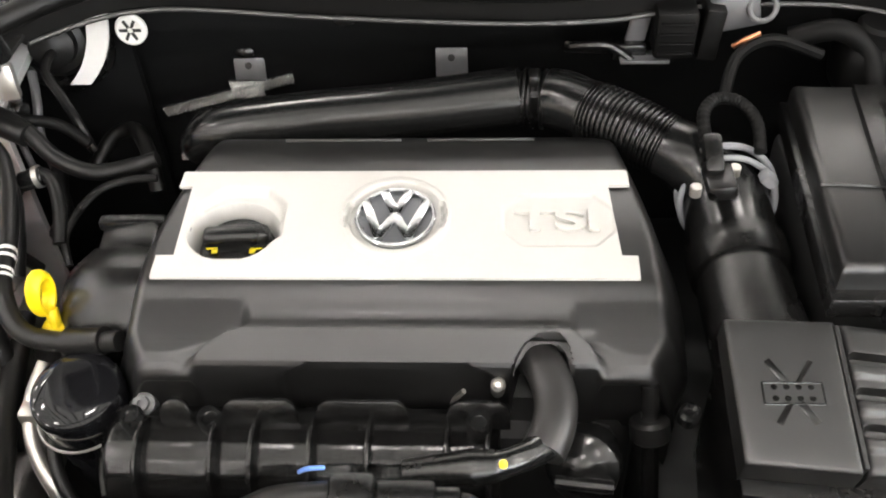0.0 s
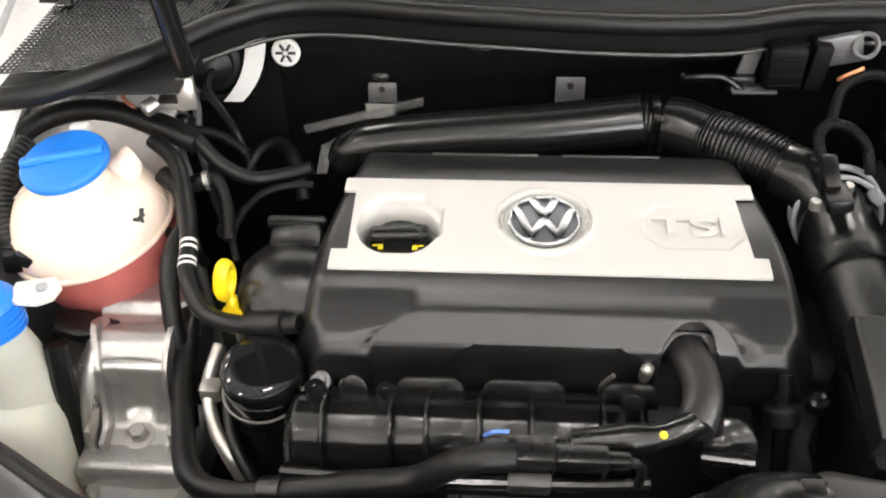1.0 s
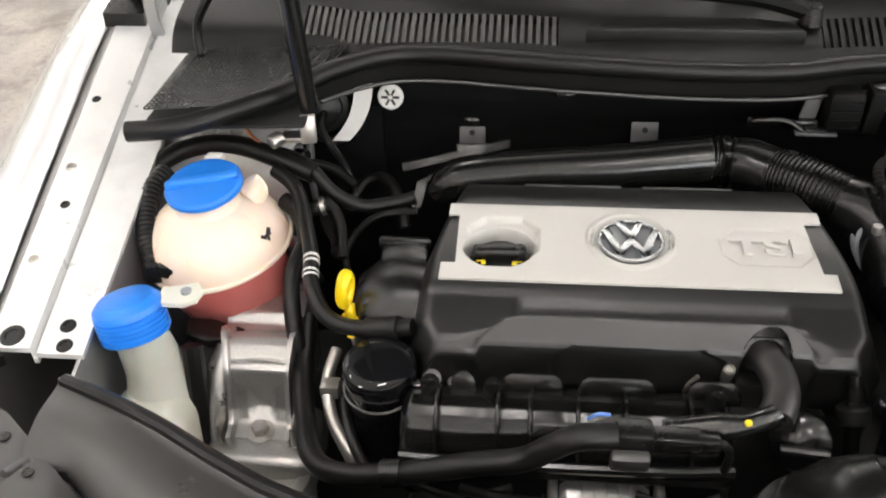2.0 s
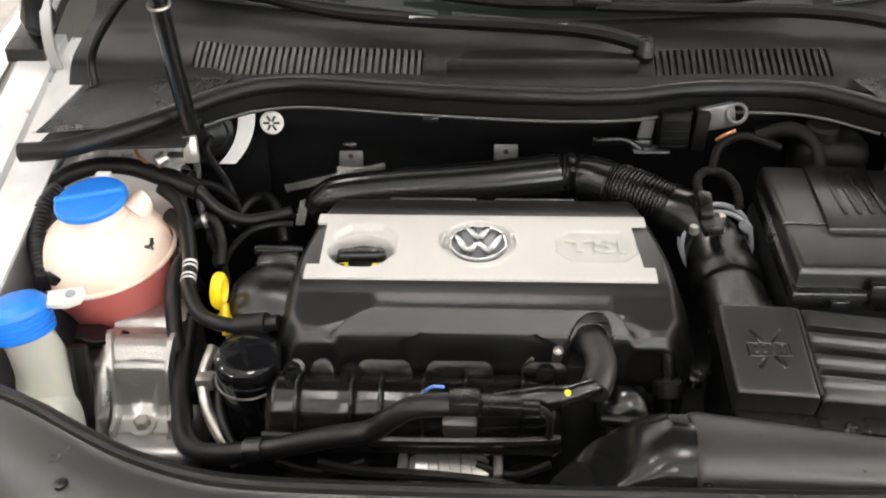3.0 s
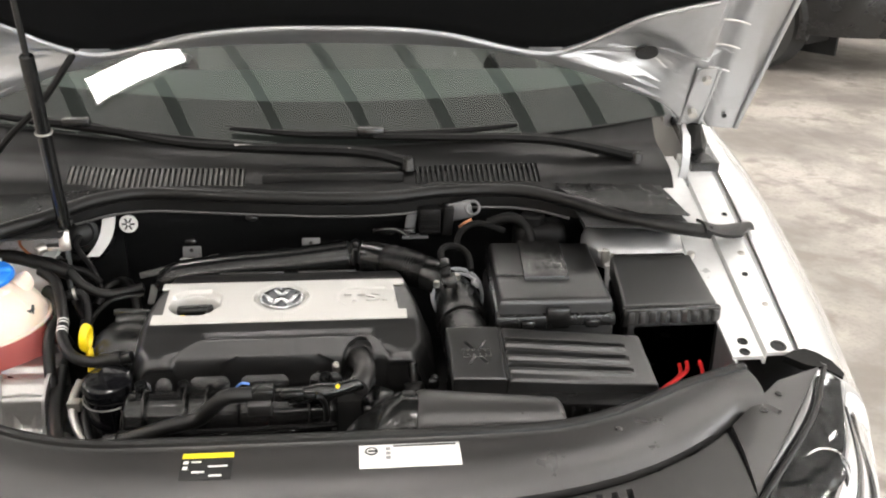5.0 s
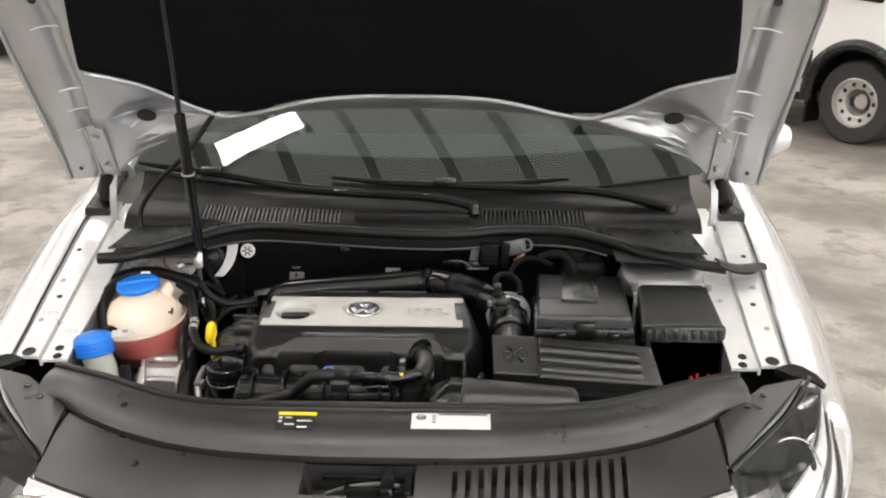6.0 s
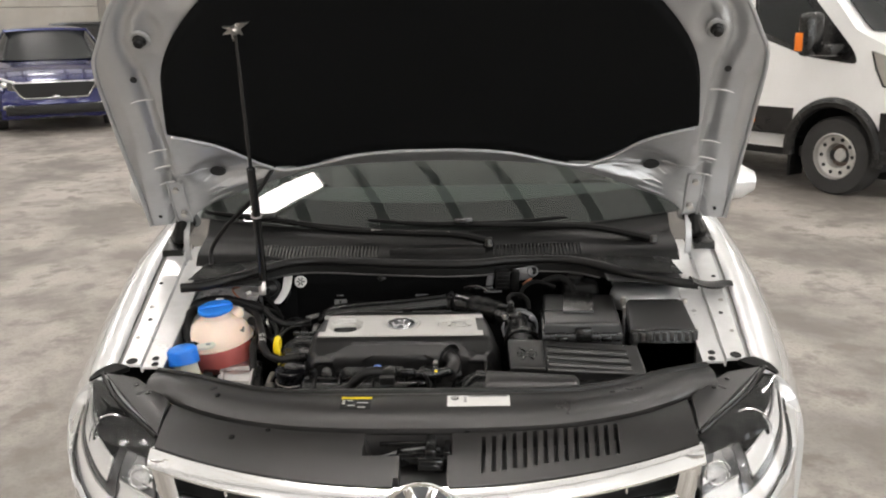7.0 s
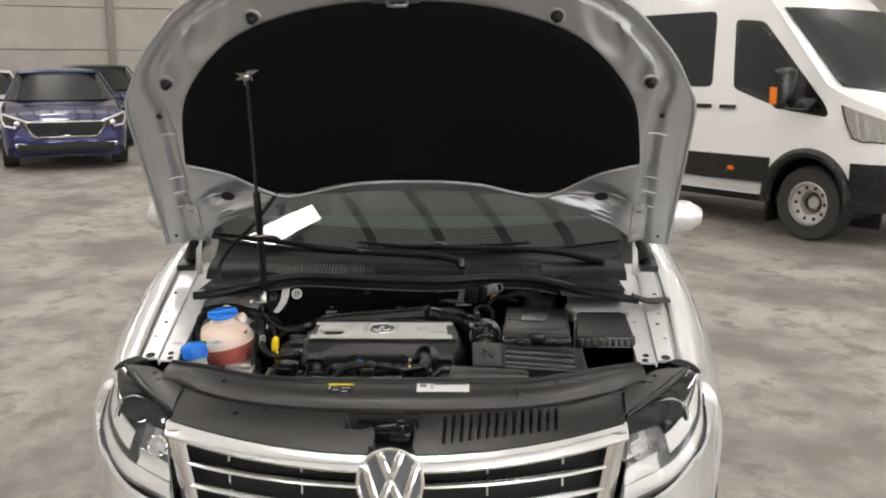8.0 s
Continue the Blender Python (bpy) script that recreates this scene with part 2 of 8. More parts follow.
LAMP_GLOW = material("lamp_diffuser", (1.0, 0.945, 0.905), 0.5, vary=0.0, emit=LAMP_WATTS)
GATE_GLOW = material("added_gate_glow", (0.95, 0.98, 1.0), 0.5, vary=0.0, emit=DAY_WATTS)
LAMP_BODY = material("lamp_housing", (0.7, 0.7, 0.68), 0.5, vary=0.05)


# ---- mesh helpers ----
def world_of(ob):
    up = world_of(ob.parent) @ ob.matrix_parent_inverse if ob.parent else Matrix()
    return up @ ob.matrix_basis


def part(name, bm, mat, parent=None, label="", smooth=35, m=None):
    """Links a bmesh as one mesh object under a thing or a part."""
    me = bpy.data.meshes.new(name)
    bmesh.ops.recalc_face_normals(bm, faces=bm.faces)
    bm.to_mesh(me)
    bm.free()
    me.materials.append(mat)
    if smooth:
        me.shade_smooth()
        me.set_sharp_from_angle(angle=radians(smooth))
    ob = new(name, me)
    if m is not None:
        ob.matrix_basis = m
    if parent is not None:
        ob.parent = parent
        ob.matrix_parent_inverse = world_of(parent).inverted()
    if label:
        ob["label"] = label
    return ob


def thing(name, label, category, at=(0, 0, 0), group="", kind=""):
    """An Empty at the thing's base; its parts are built in the world's metres."""
    ob = new(name)
    ob.empty_display_size = 0.05
    ob.matrix_basis = pose(*at)
    return tagged(ob, label, category, group, kind)


def lerp(a, b, t):
    return a + (b - a) * t


def smooth(a, b, x):
    t = min(1.0, max(0.0, (x - a) / (b - a)))
    return t * t * (3 - 2 * t)


def table(rows, x):
    """Straight interpolation in rows of (x, y)."""
    if x <= rows[0][0]:
        return rows[0][1]
    for (x0, y0), (x1, y1) in zip(rows, rows[1:]):
        if x <= x1:
            return lerp(y0, y1, (x - x0) / (x1 - x0))
    return rows[-1][1]


def curve_table(rows, x):
    """Smooth (monotone-ish cubic) interpolation in rows of (x, y)."""
    xs = [r[0] for r in rows]
    ys = [r[1] for r in rows]
    if x <= xs[0]:
        return ys[0]
    if x >= xs[-1]:
        return ys[-1]
    i = max(k for k in range(len(xs) - 1) if xs[k] <= x)
    h = xs[i + 1] - xs[i]
    t = (x - xs[i]) / h

    def slope(k):
        if k == 0:
            return (ys[1] - ys[0]) / (xs[1] - xs[0])
        if k == len(xs) - 1:
            return (ys[-1] - ys[-2]) / (xs[-1] - xs[-2])
        return (ys[k + 1] - ys[k - 1]) / (xs[k + 1] - xs[k - 1])

    a, b = slope(i) * h, slope(i + 1) * h
    return (2 * t**3 - 3 * t**2 + 1) * ys[i] + (t**3 - 2 * t**2 + t) * a + (3 * t**2 - 2 * t**3) * ys[i + 1] + (t**3 - t**2) * b


def catmull(points, res=6):
    pts = [Vector(p) for p in points]
    if len(pts) < 3 or res < 2:
        return pts
    out = []
    for i in range(len(pts) - 1):
        p0, p1, p2, p3 = pts[max(i - 1, 0)], pts[i], pts[i + 1], pts[min(i + 2, len(pts) - 1)]
        for k in range(res):
            t = k / res
            out.append(0.5 * ((2 * p1) + (p2 - p0) * t + (2 * p0 - 5 * p1 + 4 * p2 - p3) * t * t + (3 * p1 - p0 - 3 * p2 + p3) * t**3))
    out.append(pts[-1])
    return out


def tube(bm, points, r, n=12, res=6, caps=True, ripple=0.0, waves=0):
    """A swept pipe; r is a radius or a list of radii along it; ripple and waves make it corrugated."""
    path = catmull(points, res)
    N = len(path)
    if waves:
        dense = []
        total = waves * 4
        for k in range(total + 1):
            q = k / total * (N - 1)
            i = min(int(q), N - 2)
            dense.append(path[i].lerp(path[i + 1], q - i))
        path, N = dense, len(dense)
    rings = []
    up = Vector((0, 0, 1))
    t0 = (path[1] - path[0]).normalized()
    nrm = t0.cross(up)
    if nrm.length < 0.1:
        nrm = t0.cross(Vector((0, 1, 0)))
    nrm.normalize()
    for i, p in enumerate(path):
        t = (path[min(i + 1, N - 1)] - path[max(i - 1, 0)]).normalized()
        nrm = (nrm - t * nrm.dot(t)).normalized()
        b = t.cross(nrm)
        f = i / (N - 1)
        rad = r if not isinstance(r, (list, tuple)) else table([(k / (len(r) - 1), v) for k, v in enumerate(r)], f)
        if waves:
            rad += ripple * (1 if i % 4 in (1, 2) else -1)
        rings.append([bm.verts.new(p + (nrm * math.cos(a) + b * math.sin(a)) * rad) for a in (2 * math.pi * k / n for k in range(n))])
    for a, b in zip(rings, rings[1:]):
        for k in range(n):
            bm.faces.new((a[k], a[(k + 1) % n], b[(k + 1) % n], b[k]))
    if caps:
        bm.faces.new(rings[0][::-1])
        bm.faces.new(rings[-1])
    return bm


def rbox(bm, centre, size, bevel=0.004, rot=(0, 0, 0), seg=2, taper=1.0):
    """A box with rounded edges; taper scales its top."""
    made = bmesh.ops.create_cube(bm, size=1.0)["verts"]
    for v in made:
        k = taper if v.co.z > 0 else 1.0
        v.co = Vector((v.co.x * size[0] * k, v.co.y * size[1] * k, v.co.z * size[2]))
    edges = list({e for v in made for e in v.link_edges})
    geo = made
    if bevel:
        res = bmesh.ops.bevel(bm, geom=edges, offset=min(bevel, 0.45 * min(size)), segments=seg, affect="EDGES", profile=0.5)
        geo = list({v for f in res["faces"] for v in f.verts} | {v for v in made if v.is_valid})
    bmesh.ops.transform(bm, matrix=pose(*centre, *rot), verts=geo)
    return bm


def cyl(bm, a, b, r0, r1=None, n=20, bevel=0.0):
    """A round bar from a to b."""
    a, b = Vector(a), Vector(b)
    r1 = r0 if r1 is None else r1
    d = (b - a)
    q = d.to_track_quat("Z", "Y").to_matrix()
    L = d.length
    prof = [(r0, 0), (r1, L)]
    if bevel:
        prof = [(r0 - bevel, 0), (r0, bevel), (r1, L - bevel), (r1 - bevel, L)]
    return lathe(bm, prof, n, Matrix.Translation(a) @ q.to_4x4())


def lathe(bm, profile, n=24, m=None, sx=1.0, sy=1.0, caps=True):
    """Turned body from (radius, height) rows about z."""
    rings = []
    for r, z in profile:
        if r < 1e-6:
            rings.append([bm.verts.new((0, 0, z))])
        else:
            rings.append([bm.verts.new((r * sx * math.cos(2 * math.pi * k / n), r * sy * math.sin(2 * math.pi * k / n), z)) for k in range(n)])
    for a, b in zip(rings, rings[1:]):
        if len(a) == 1 and len(b) == 1:
            continue
        for k in range(n):
            q = (k + 1) % n
            if len(a) == 1:
                bm.faces.new((a[0], b[q], b[k]))
            elif len(b) == 1:
                bm.faces.new((a[k], a[q], b[0]))
            else:
                bm.faces.new((a[k], a[q], b[q], b[k]))
    if caps and len(rings[0]) > 1:
        bm.faces.new(rings[0][::-1])
    if caps and len(rings[-1]) > 1:
        bm.faces.new(rings[-1])
    if m is not None:
        bmesh.ops.transform(bm, matrix=m, verts=[v for g in rings for v in g])
    return bm


def prism(bm, outline, z0, z1, bevel=0.0, m=None, seg=2, shrink=None):
    """An outline in x, y (counter-clockwise) drawn up from z0 to z1; bevel rounds its upper rim."""
    lo = [bm.verts.new((x, y, z0)) for x, y in outline]
    hi = [bm.verts.new((x, y, z1)) for x, y in outline]
    n = len(outline)
    top = bm.faces.new(hi)
    bm.faces.new(lo[::-1])
    for k in range(n):
        bm.faces.new((lo[k], lo[(k + 1) % n], hi[(k + 1) % n], hi[k]))
    geo = lo + hi
    if bevel:
        edges = list(top.edges)
        res = bmesh.ops.bevel(bm, geom=edges, offset=bevel, segments=seg, affect="EDGES", profile=0.5)
        geo = list({v for v in geo if v.is_valid} | {v for f in res["faces"] for v in f.verts})
    if m is not None:
        bmesh.ops.transform(bm, matrix=m, verts=geo)
    return bm


def field(bm, fn, us, vs, back=None):
    """A sheet through fn(u, v); with back, a vector or function of the point, a closed slab of that depth."""
    g = [[bm.verts.new(fn(u, v)) for u in us] for v in vs]
    for j in range(len(vs) - 1):
        for i in range(len(us) - 1):
            bm.faces.new((g[j][i], g[j][i + 1], g[j + 1][i + 1], g[j + 1][i]))
    if back is not None:
        h = [[bm.verts.new(p.co + Vector(back)) for p in row] for row in g]
        for j in range(len(vs) - 1):
            for i in range(len(us) - 1):
                bm.faces.new((h[j][i], h[j + 1][i], h[j + 1][i + 1], h[j][i + 1]))
        J, I = len(vs) - 1, len(us) - 1
        for i in range(I):
            bm.faces.new((g[0][i], h[0][i], h[0][i + 1], g[0][i + 1]))
            bm.faces.new((g[J][i], g[J][i + 1], h[J][i + 1], h[J][i]))
        for j in range(J):
            bm.faces.new((g[j][0], g[j + 1][0], h[j + 1][0], h[j][0]))
            bm.faces.new((g[j][I], h[j][I], h[j + 1][I], g[j + 1][I]))
    return bm


def slab(bm, a, b, c, d, r=0.005, depth=0.03, shape=None, nu=10, nv=10):
    """A lid through four corners (front left, front right, rear right, rear left) with rounded rims; shape(u, v) lifts it."""
    a, b, c, d = (Vector(p) for p in (a, b, c, d))
    up = (b - a).cross(d - a).normalized()
    lu, lv = ((b - a).length + (c - d).length) / 2, ((d - a).length + (c - b).length) / 2

    def steps(length, n):
        rim = [r * (1 - math.cos(k * math.pi / 8)) / length for k in range(5)]
        return rim + span(rim[-1], 1 - rim[-1], n)[1:-1] + [1 - k for k in rim[::-1]]

    def drop(e):
        return 0.0 if e >= r else r - math.sqrt(max(0.0, r * r - (r - e) ** 2))

    def fn(u, v):
        p = a.lerp(b, u).lerp(d.lerp(c, u), v)
        fall = drop(min(u, 1 - u) * lu) + drop(min(v, 1 - v) * lv)
        return p + up * ((shape(u, v) if shape else 0.0) - fall)

    return field(bm, fn, steps(lu, nu), steps(lv, nv), up * -depth)


def span(a, b, n):
    return [lerp(a, b, k / n) for k in range(n + 1)]


def torus(bm, R, r, m=None, n=32, k=10, sx=1.0):
    rings = []
    for i in range(n):
        a = 2 * math.pi * i / n
        rings.append([bm.verts.new(((R + r * math.cos(b)) * math.cos(a) * sx, (R + r * math.cos(b)) * math.sin(a), r * math.sin(b))) for b in (2 * math.pi * j / k for j in range(k))])
    for i in range(n):
        p, q = rings[i], rings[(i + 1) % n]
        for j in range(k):
            bm.faces.new((p[j], q[j], q[(j + 1) % k], p[(j + 1) % k]))
    if m is not None:
        bmesh.ops.transform(bm, matrix=m, verts=[v for g in rings for v in g])
    return bm


def lettering(name, body, size, depth, mat, parent, m, label=""):
    """Raised letters in the built-in font, turned to a mesh."""
    cu = bpy.data.curves.new(name, "FONT")
    cu.body, cu.size, cu.extrude, cu.align_x, cu.align_y = body, size, depth, "CENTER", "CENTER"
    cu.offset = size * 0.03
    ob = bpy.data.objects.new(name, cu)
    scene.collection.objects.link(ob)
    me = bpy.data.meshes.new_from_object(ob.evaluated_get(bpy.context.evaluated_depsgraph_get()))
    bpy.data.objects.remove(ob)
    me.materials.clear()
    me.materials.append(mat)
    made = new(name, me)
    made.matrix_basis = m
    made.parent = parent
    made.matrix_parent_inverse = world_of(parent).inverted()
    if label:
        made["label"] = label
    return made


B = bmesh.new


# ---- the hall, in its own axes ----
X0, X1, Y0, Y1 = -17.0, 15.0, -12.0, 23.5
MX, MY = (X0 + X1) / 2, (Y0 + Y1) / 2


def built(name, bm, mat, label, category, kind="structure", sm=0):
    return tagged(part(name, bm, mat, smooth=sm, m=HALL), label, category, kind=kind)


bm = B()
field(bm, lambda u, v: Vector((u, v, 0)), (X0 - 1, X1 + 1), (Y0 - 1, Y1 + 1), (0, 0, -0.2))
built("floor", bm, FLOOR_MAT, "worn grey-brown polished concrete floor with stains", "floor")
bm = B()
rbox(bm, (MX, MY, CEILING + 0.1), (X1 - X0 + 2, Y1 - Y0 + 2, 0.2), 0)
built("ceiling", bm, CEILING_MAT, "pale green translucent sheet roof letting daylight in", "ceiling")
bm = B()
k = 1.05 - 24 * 0.74
while k < X1:      # purlins along the hall
    rbox(bm, (k, MY, CEILING - 0.07), (0.10, Y1 - Y0 - 0.2, 0.14), 0)
    k += 0.74
for y in (-8.5, -1.4, 5.7, 12.8, 19.9):
    rbox(bm, (MX, y, CEILING - 0.35), (X1 - X0 - 0.2, 0.22, 0.42), 0)
built("roof_beam", bm, STEEL_BEAM, "dark steel purlins and beams under the roof", "beam")
bm = B()
rbox(bm, (X0 - 0.15, MY, CEILING / 2), (0.3, Y1 - Y0, CEILING), 0)
built("wall_west", bm, WALL_MAT, "plain pale concrete wall of the hall", "wall")
# side wall, with one unseen gate pane added to brighten the car's right side
ADDED_SIDE_GATE = (-11.0, -3.5)
bm = B()
for a, b, lo, hi in ((Y0, ADDED_SIDE_GATE[0], 0, CEILING), (ADDED_SIDE_GATE[1], Y1, 0, CEILING), (*ADDED_SIDE_GATE, 0, 0.4), (*ADDED_SIDE_GATE, 4.8, CEILING)):
    rbox(bm, (X1 + 0.15, (a + b) / 2, (lo + hi) / 2), (0.3, b - a, hi - lo), 0)
built("wall_east", bm, WALL_MAT, "pale concrete wall with one opening for an added glowing pane", "wall")
# front wall with two unseen glowing gate openings added behind the camera
GATES = ((-1.0, 5.0), (7.5, 4.5))
bm = B()
edge = X0 - 1
for c, w in GATES + ((X1 + 1, 0),):
    lo = c - w / 2
    rbox(bm, ((edge + lo) / 2, Y0 - 0.15, CEILING / 2), (lo - edge, 0.3, CEILING), 0)
    edge = c + w / 2
for c, w in GATES:
    rbox(bm, (c, Y0 - 0.15, 5.5), (w, 0.3, 1.4), 0)
    rbox(bm, (c, Y0 - 0.15, 0.5), (w, 0.3, 1.0), 0)
built("wall_south", bm, WALL_MAT, "pale concrete wall with openings for added glowing panes", "wall")
for n, (c, w) in enumerate(GATES):
    bm = B()
    rbox(bm, (c, Y0 - 0.22, 2.9), (w, 0.02, 3.8), 0)
    win = built("window_%d" % (n + 1), bm, GATE_GLOW, "unseen glowing gate pane added behind the camera", "window")
    for k in range(6):
        bm = B()
        rbox(bm, (c - w / 2 + w * k / 5, Y0 - 0.15, 2.9), (0.07, 0.08, 3.8), 0.005)
        part("window_frame", bm, STEEL_BEAM, win, m=HALL)
bm = B()
rbox(bm, (X1 + 0.22, sum(ADDED_SIDE_GATE) / 2, 2.6), (0.02, ADDED_SIDE_GATE[1] - ADDED_SIDE_GATE[0], 4.4), 0)
win = built("window_3", bm, GATE_GLOW, "unseen glowing pane added to light the car's right side", "window")
for k in range(7):
    bm = B()
    rbox(bm, (X1 + 0.15, lerp(*ADDED_SIDE_GATE, k / 6), 2.6), (0.08, 0.07, 4.4), 0.005)
    part("window_frame", bm, STEEL_BEAM, win, m=HALL)
bm = B()
rbox(bm, (MX, Y1 + 0.2, CEILING / 2), (X1 - X0 + 2, 0.3, CEILING), 0)
back_wall = built("wall_north", bm, COLUMN, "pale beige precast concrete wall panels between columns", "wall")
COLUMN_X = [1.18 + 4.6 * k for k in range(-4, 4)]
for x in COLUMN_X:
    bm = B()
    rbox(bm, (x, Y1 - 0.07, CEILING / 2), (0.18, 0.3, CEILING), 0.015)
    tagged(part("column", bm, COLUMN, m=HALL), "grey concrete wall column", "column", group="wall columns", kind="structure")

# ceiling luminaires
P0 = (LUMINAIRE_X[0], LUMINAIRE_Y[0], CEILING - 0.3)
proto = new("ceiling_light")
proto.matrix_basis = HALL @ pose(*P0)
tagged(proto, "white ceiling luminaire with a bright diffuser", "ceiling light", "ceiling lights")
for name, mat, c, s, lab in (("housing", LAMP_BODY, (0, 0, 0.03), (0.94, 0.40, 0.08), ""), ("diffuser", LAMP_GLOW, (0, 0, -0.025), (0.86, 0.32, 0.02), "glowing diffuser"),
                             ("hanger", LAMP_BODY, (-0.4, 0, 0.18), (0.02, 0.02, 0.24), ""), ("hanger", LAMP_BODY, (0.4, 0, 0.18), (0.02, 0.02, 0.24), "")):
    bm = B()
    rbox(bm, c, s, 0.0)
    part(name, bm, mat, proto, lab, smooth=0, m=proto.matrix_basis)
for x in LUMINAIRE_X:
    for y in LUMINAIRE_Y:
        if (x, y) != P0[:2]:
            copy_thing(proto, HALL @ pose(x, y, CEILING - 0.3))


# ---- the silver saloon with its bonnet open ----
car = thing("silver_car", "silver saloon car standing with its bonnet propped open", "car", (0, 2.3, 0))


def both(make):
    for s in (1, -1):
        make(s)


AXLE_F, AXLE_R = 0.80, 3.51


def shut_x(y):
    return curve_table([(0.3, 0.76), (0.45, 0.775), (0.7, 0.80), (1.0, 0.815), (1.45, 0.80)], y)


def shut_z(y):
    return curve_table([(0.3, 0.735), (0.42, 0.752), (0.7, 0.82), (1.0, 0.90), (1.45, 0.965), (4.0, 0.98), (4.7, 0.93)], y)


def outer_x(y):
    return curve_table([(-0.05, 0.62), (0.1, 0.77), (0.25, 0.84), (0.45, 0.898), (0.8, 0.935), (3.6, 0.932), (4.3, 0.88), (4.7, 0.72)], y)


def arch(y):
    z = 0.24
    for a in (AXLE_F, AXLE_R):
        d = 0.37**2 - (y - a) ** 2
        if d > 0:
            z = max(z, 0.33 + math.sqrt(d))
    return z


def side_panel(name, y0, y1, s, n, label=""):
    def fn(u, v):
        y = v
        xt, zt, xo = (shut_x(y) if y < 1.45 else 0.80), shut_z(y), outer_x(y)
        zm = zt - 0.185
        if u < 0.5:
            a = u / 0.5 * math.pi / 2
            x, z = xt + (xo - xt) * math.sin(a) ** 0.9, zt - (zt - zm) * (1 - math.cos(a))
        else:
            k = (u - 0.5) / 0.5
            lo = arch(y)
            x, z = xo - 0.035 * k * k, lerp(zm, min(zm, lo), k)
        return Vector((s * x, y, z))
    bm = B()
    field(bm, fn, span(0, 1, 26), span(y0, y1, n), (-s * 0.012, 0, -0.004))
    return part(name, bm, SILVER, car, label)


def sides(s):
    side_panel("fender", 0.335, 1.445, s, 34)
    for name, y0, y1 in (("front_door", 1.45, 2.5), ("rear_door", 2.505, 3.3), ("rear_quarter", 3.305, 4.62)):
        d = side_panel(name, y0, y1, s, 20)
        if "door" in name:
            bm = B()
            rbox(bm, (s * 0.925, y1 - 0.16, 0.82), (0.02, 0.2, 0.03), 0.008)
            part("door_handle", bm, SILVER, d)
    # inner rail beside the engine bay, with its flange and holes
    def rail(u, v):
        y = v
        z = 0.747 + (y - 0.42) * 0.262
        x = lerp(0.645 + 0.03 * (y - 0.42), 0.765 + 0.045 * (y - 0.42) / 0.55, u)
        if 0.42 < u < 0.47:
            z -= 0.008
        elif u >= 0.47:
            z += 0.006 if u < 0.86 else -0.012 * (u - 0.86) / 0.14
        return Vector((s * x, y, z))
    us = [0, 0.1, 0.2, 0.3, 0.4, 0.42, 0.425, 0.445, 0.465, 0.47, 0.475, 0.55, 0.65, 0.75, 0.85, 0.9, 1.0]
    bm = B()
    field(bm, rail, us, span(0.405, 1.0, 24), (0, 0, -0.006))
    r = part("fender_rail", bm, TOWER_SILVER, car, "bare silver inner rail with bolt holes", 25)
    # dark discs stand in for the shade inside the rail's open holes
    for (x, y, rad, mat, nm) in ((0.725, 0.42, 0.0135, DEEP, "hole_disc"), (0.673, 0.44, 0.009, RUBBER, "bolt"), (0.668, 0.416, 0.009, RUBBER, "bolt"),
                                 (0.735, 0.60, 0.006, DEEP, "hole_disc"), (0.75, 0.66, 0.007, STEEL, "bolt"), (0.742, 0.52, 0.006, STEEL, "bolt"), (0.76, 0.78, 0.006, DEEP, "hole_disc")):
        z = 0.747 + (y - 0.42) * 0.262 + (0.004 if x > 0.7 else -0.002)
        bm = B()
        lathe(bm, [(rad, 0), (rad, 0.002), (rad * 0.8, 0.0035), (rad * 0.55, 0.0035), (rad * 0.5, 0.002), (0, 0.002)], 18, pose(s * x, y, z, math.degrees(0.255)))
        part(nm, bm, mat, r)
    # vertical inner wing below the rail
    bm = B()
    field(bm, lambda u, v: Vector((s * (0.648 + 0.03 * (v - 0.42) + 0.05 * (1 - u) ** 2), v, lerp(0.3, 0.742 + (v - 0.42) * 0.262, u))), span(0, 1, 10), span(0.36, 1.0, 16), (s * 0.004, 0, 0))
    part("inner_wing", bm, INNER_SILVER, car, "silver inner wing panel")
    # strut tower
    bm = B()
    front = 0.72 if s < 0 else 0.648
    field(bm, lambda u, v: Vector((s * lerp(0.495, 0.668, u), lerp(front, 0.86, v), 0.80 + 0.03 * math.sin(math.pi * min(1, u * 0.9)) * (0.4 + 0.6 * v) + 0.02 * v)), span(0, 1, 14), span(0, 1, 14), (0, 0, -0.01))
    tower = part("strut_tower", bm, TOWER_SILVER, car, "bare silver strut tower top")
    bm = B()
    field(bm, lambda u, v: Vector((s * lerp(0.495, 0.668, u), front - 0.008 * (1 - v), lerp(0.45, 0.80 + 0.014 * math.sin(math.pi * min(1, u * 0.9)), v))), span(0, 1, 14), span(0, 1, 6), (0, 0.008, 0))
    part("tower_front", bm, TOWER_SILVER, tower)
    if s > 0:
        bm = B()
        lathe(bm, [(0.104, -0.02), (0.104, 0.006), (0.098, 0.020), (0.082, 0.032), (0.060, 0.039), (0.040, 0.041), (0.034, 0.036), (0, 0.035)], 40, pose(s * 0.582, 0.765, 0.796), caps=False)
        part("tower_dome", bm, INNER_SILVER, tower, "domed bare silver tower cap")
    # wheel
    for y in (AXLE_F, AXLE_R):
        bm = B()
        lathe(bm, [(0.22, -0.1), (0.305, -0.11), (0.325, -0.09), (0.328, 0), (0.325, 0.09), (0.305, 0.11), (0.22, 0.1)], 40, pose(s * 0.80, y, 0.328, 0, 90, 0), caps=False)
        w = part("wheel", bm, TYRE, car, "black tyre on an alloy rim")
        bm = B()
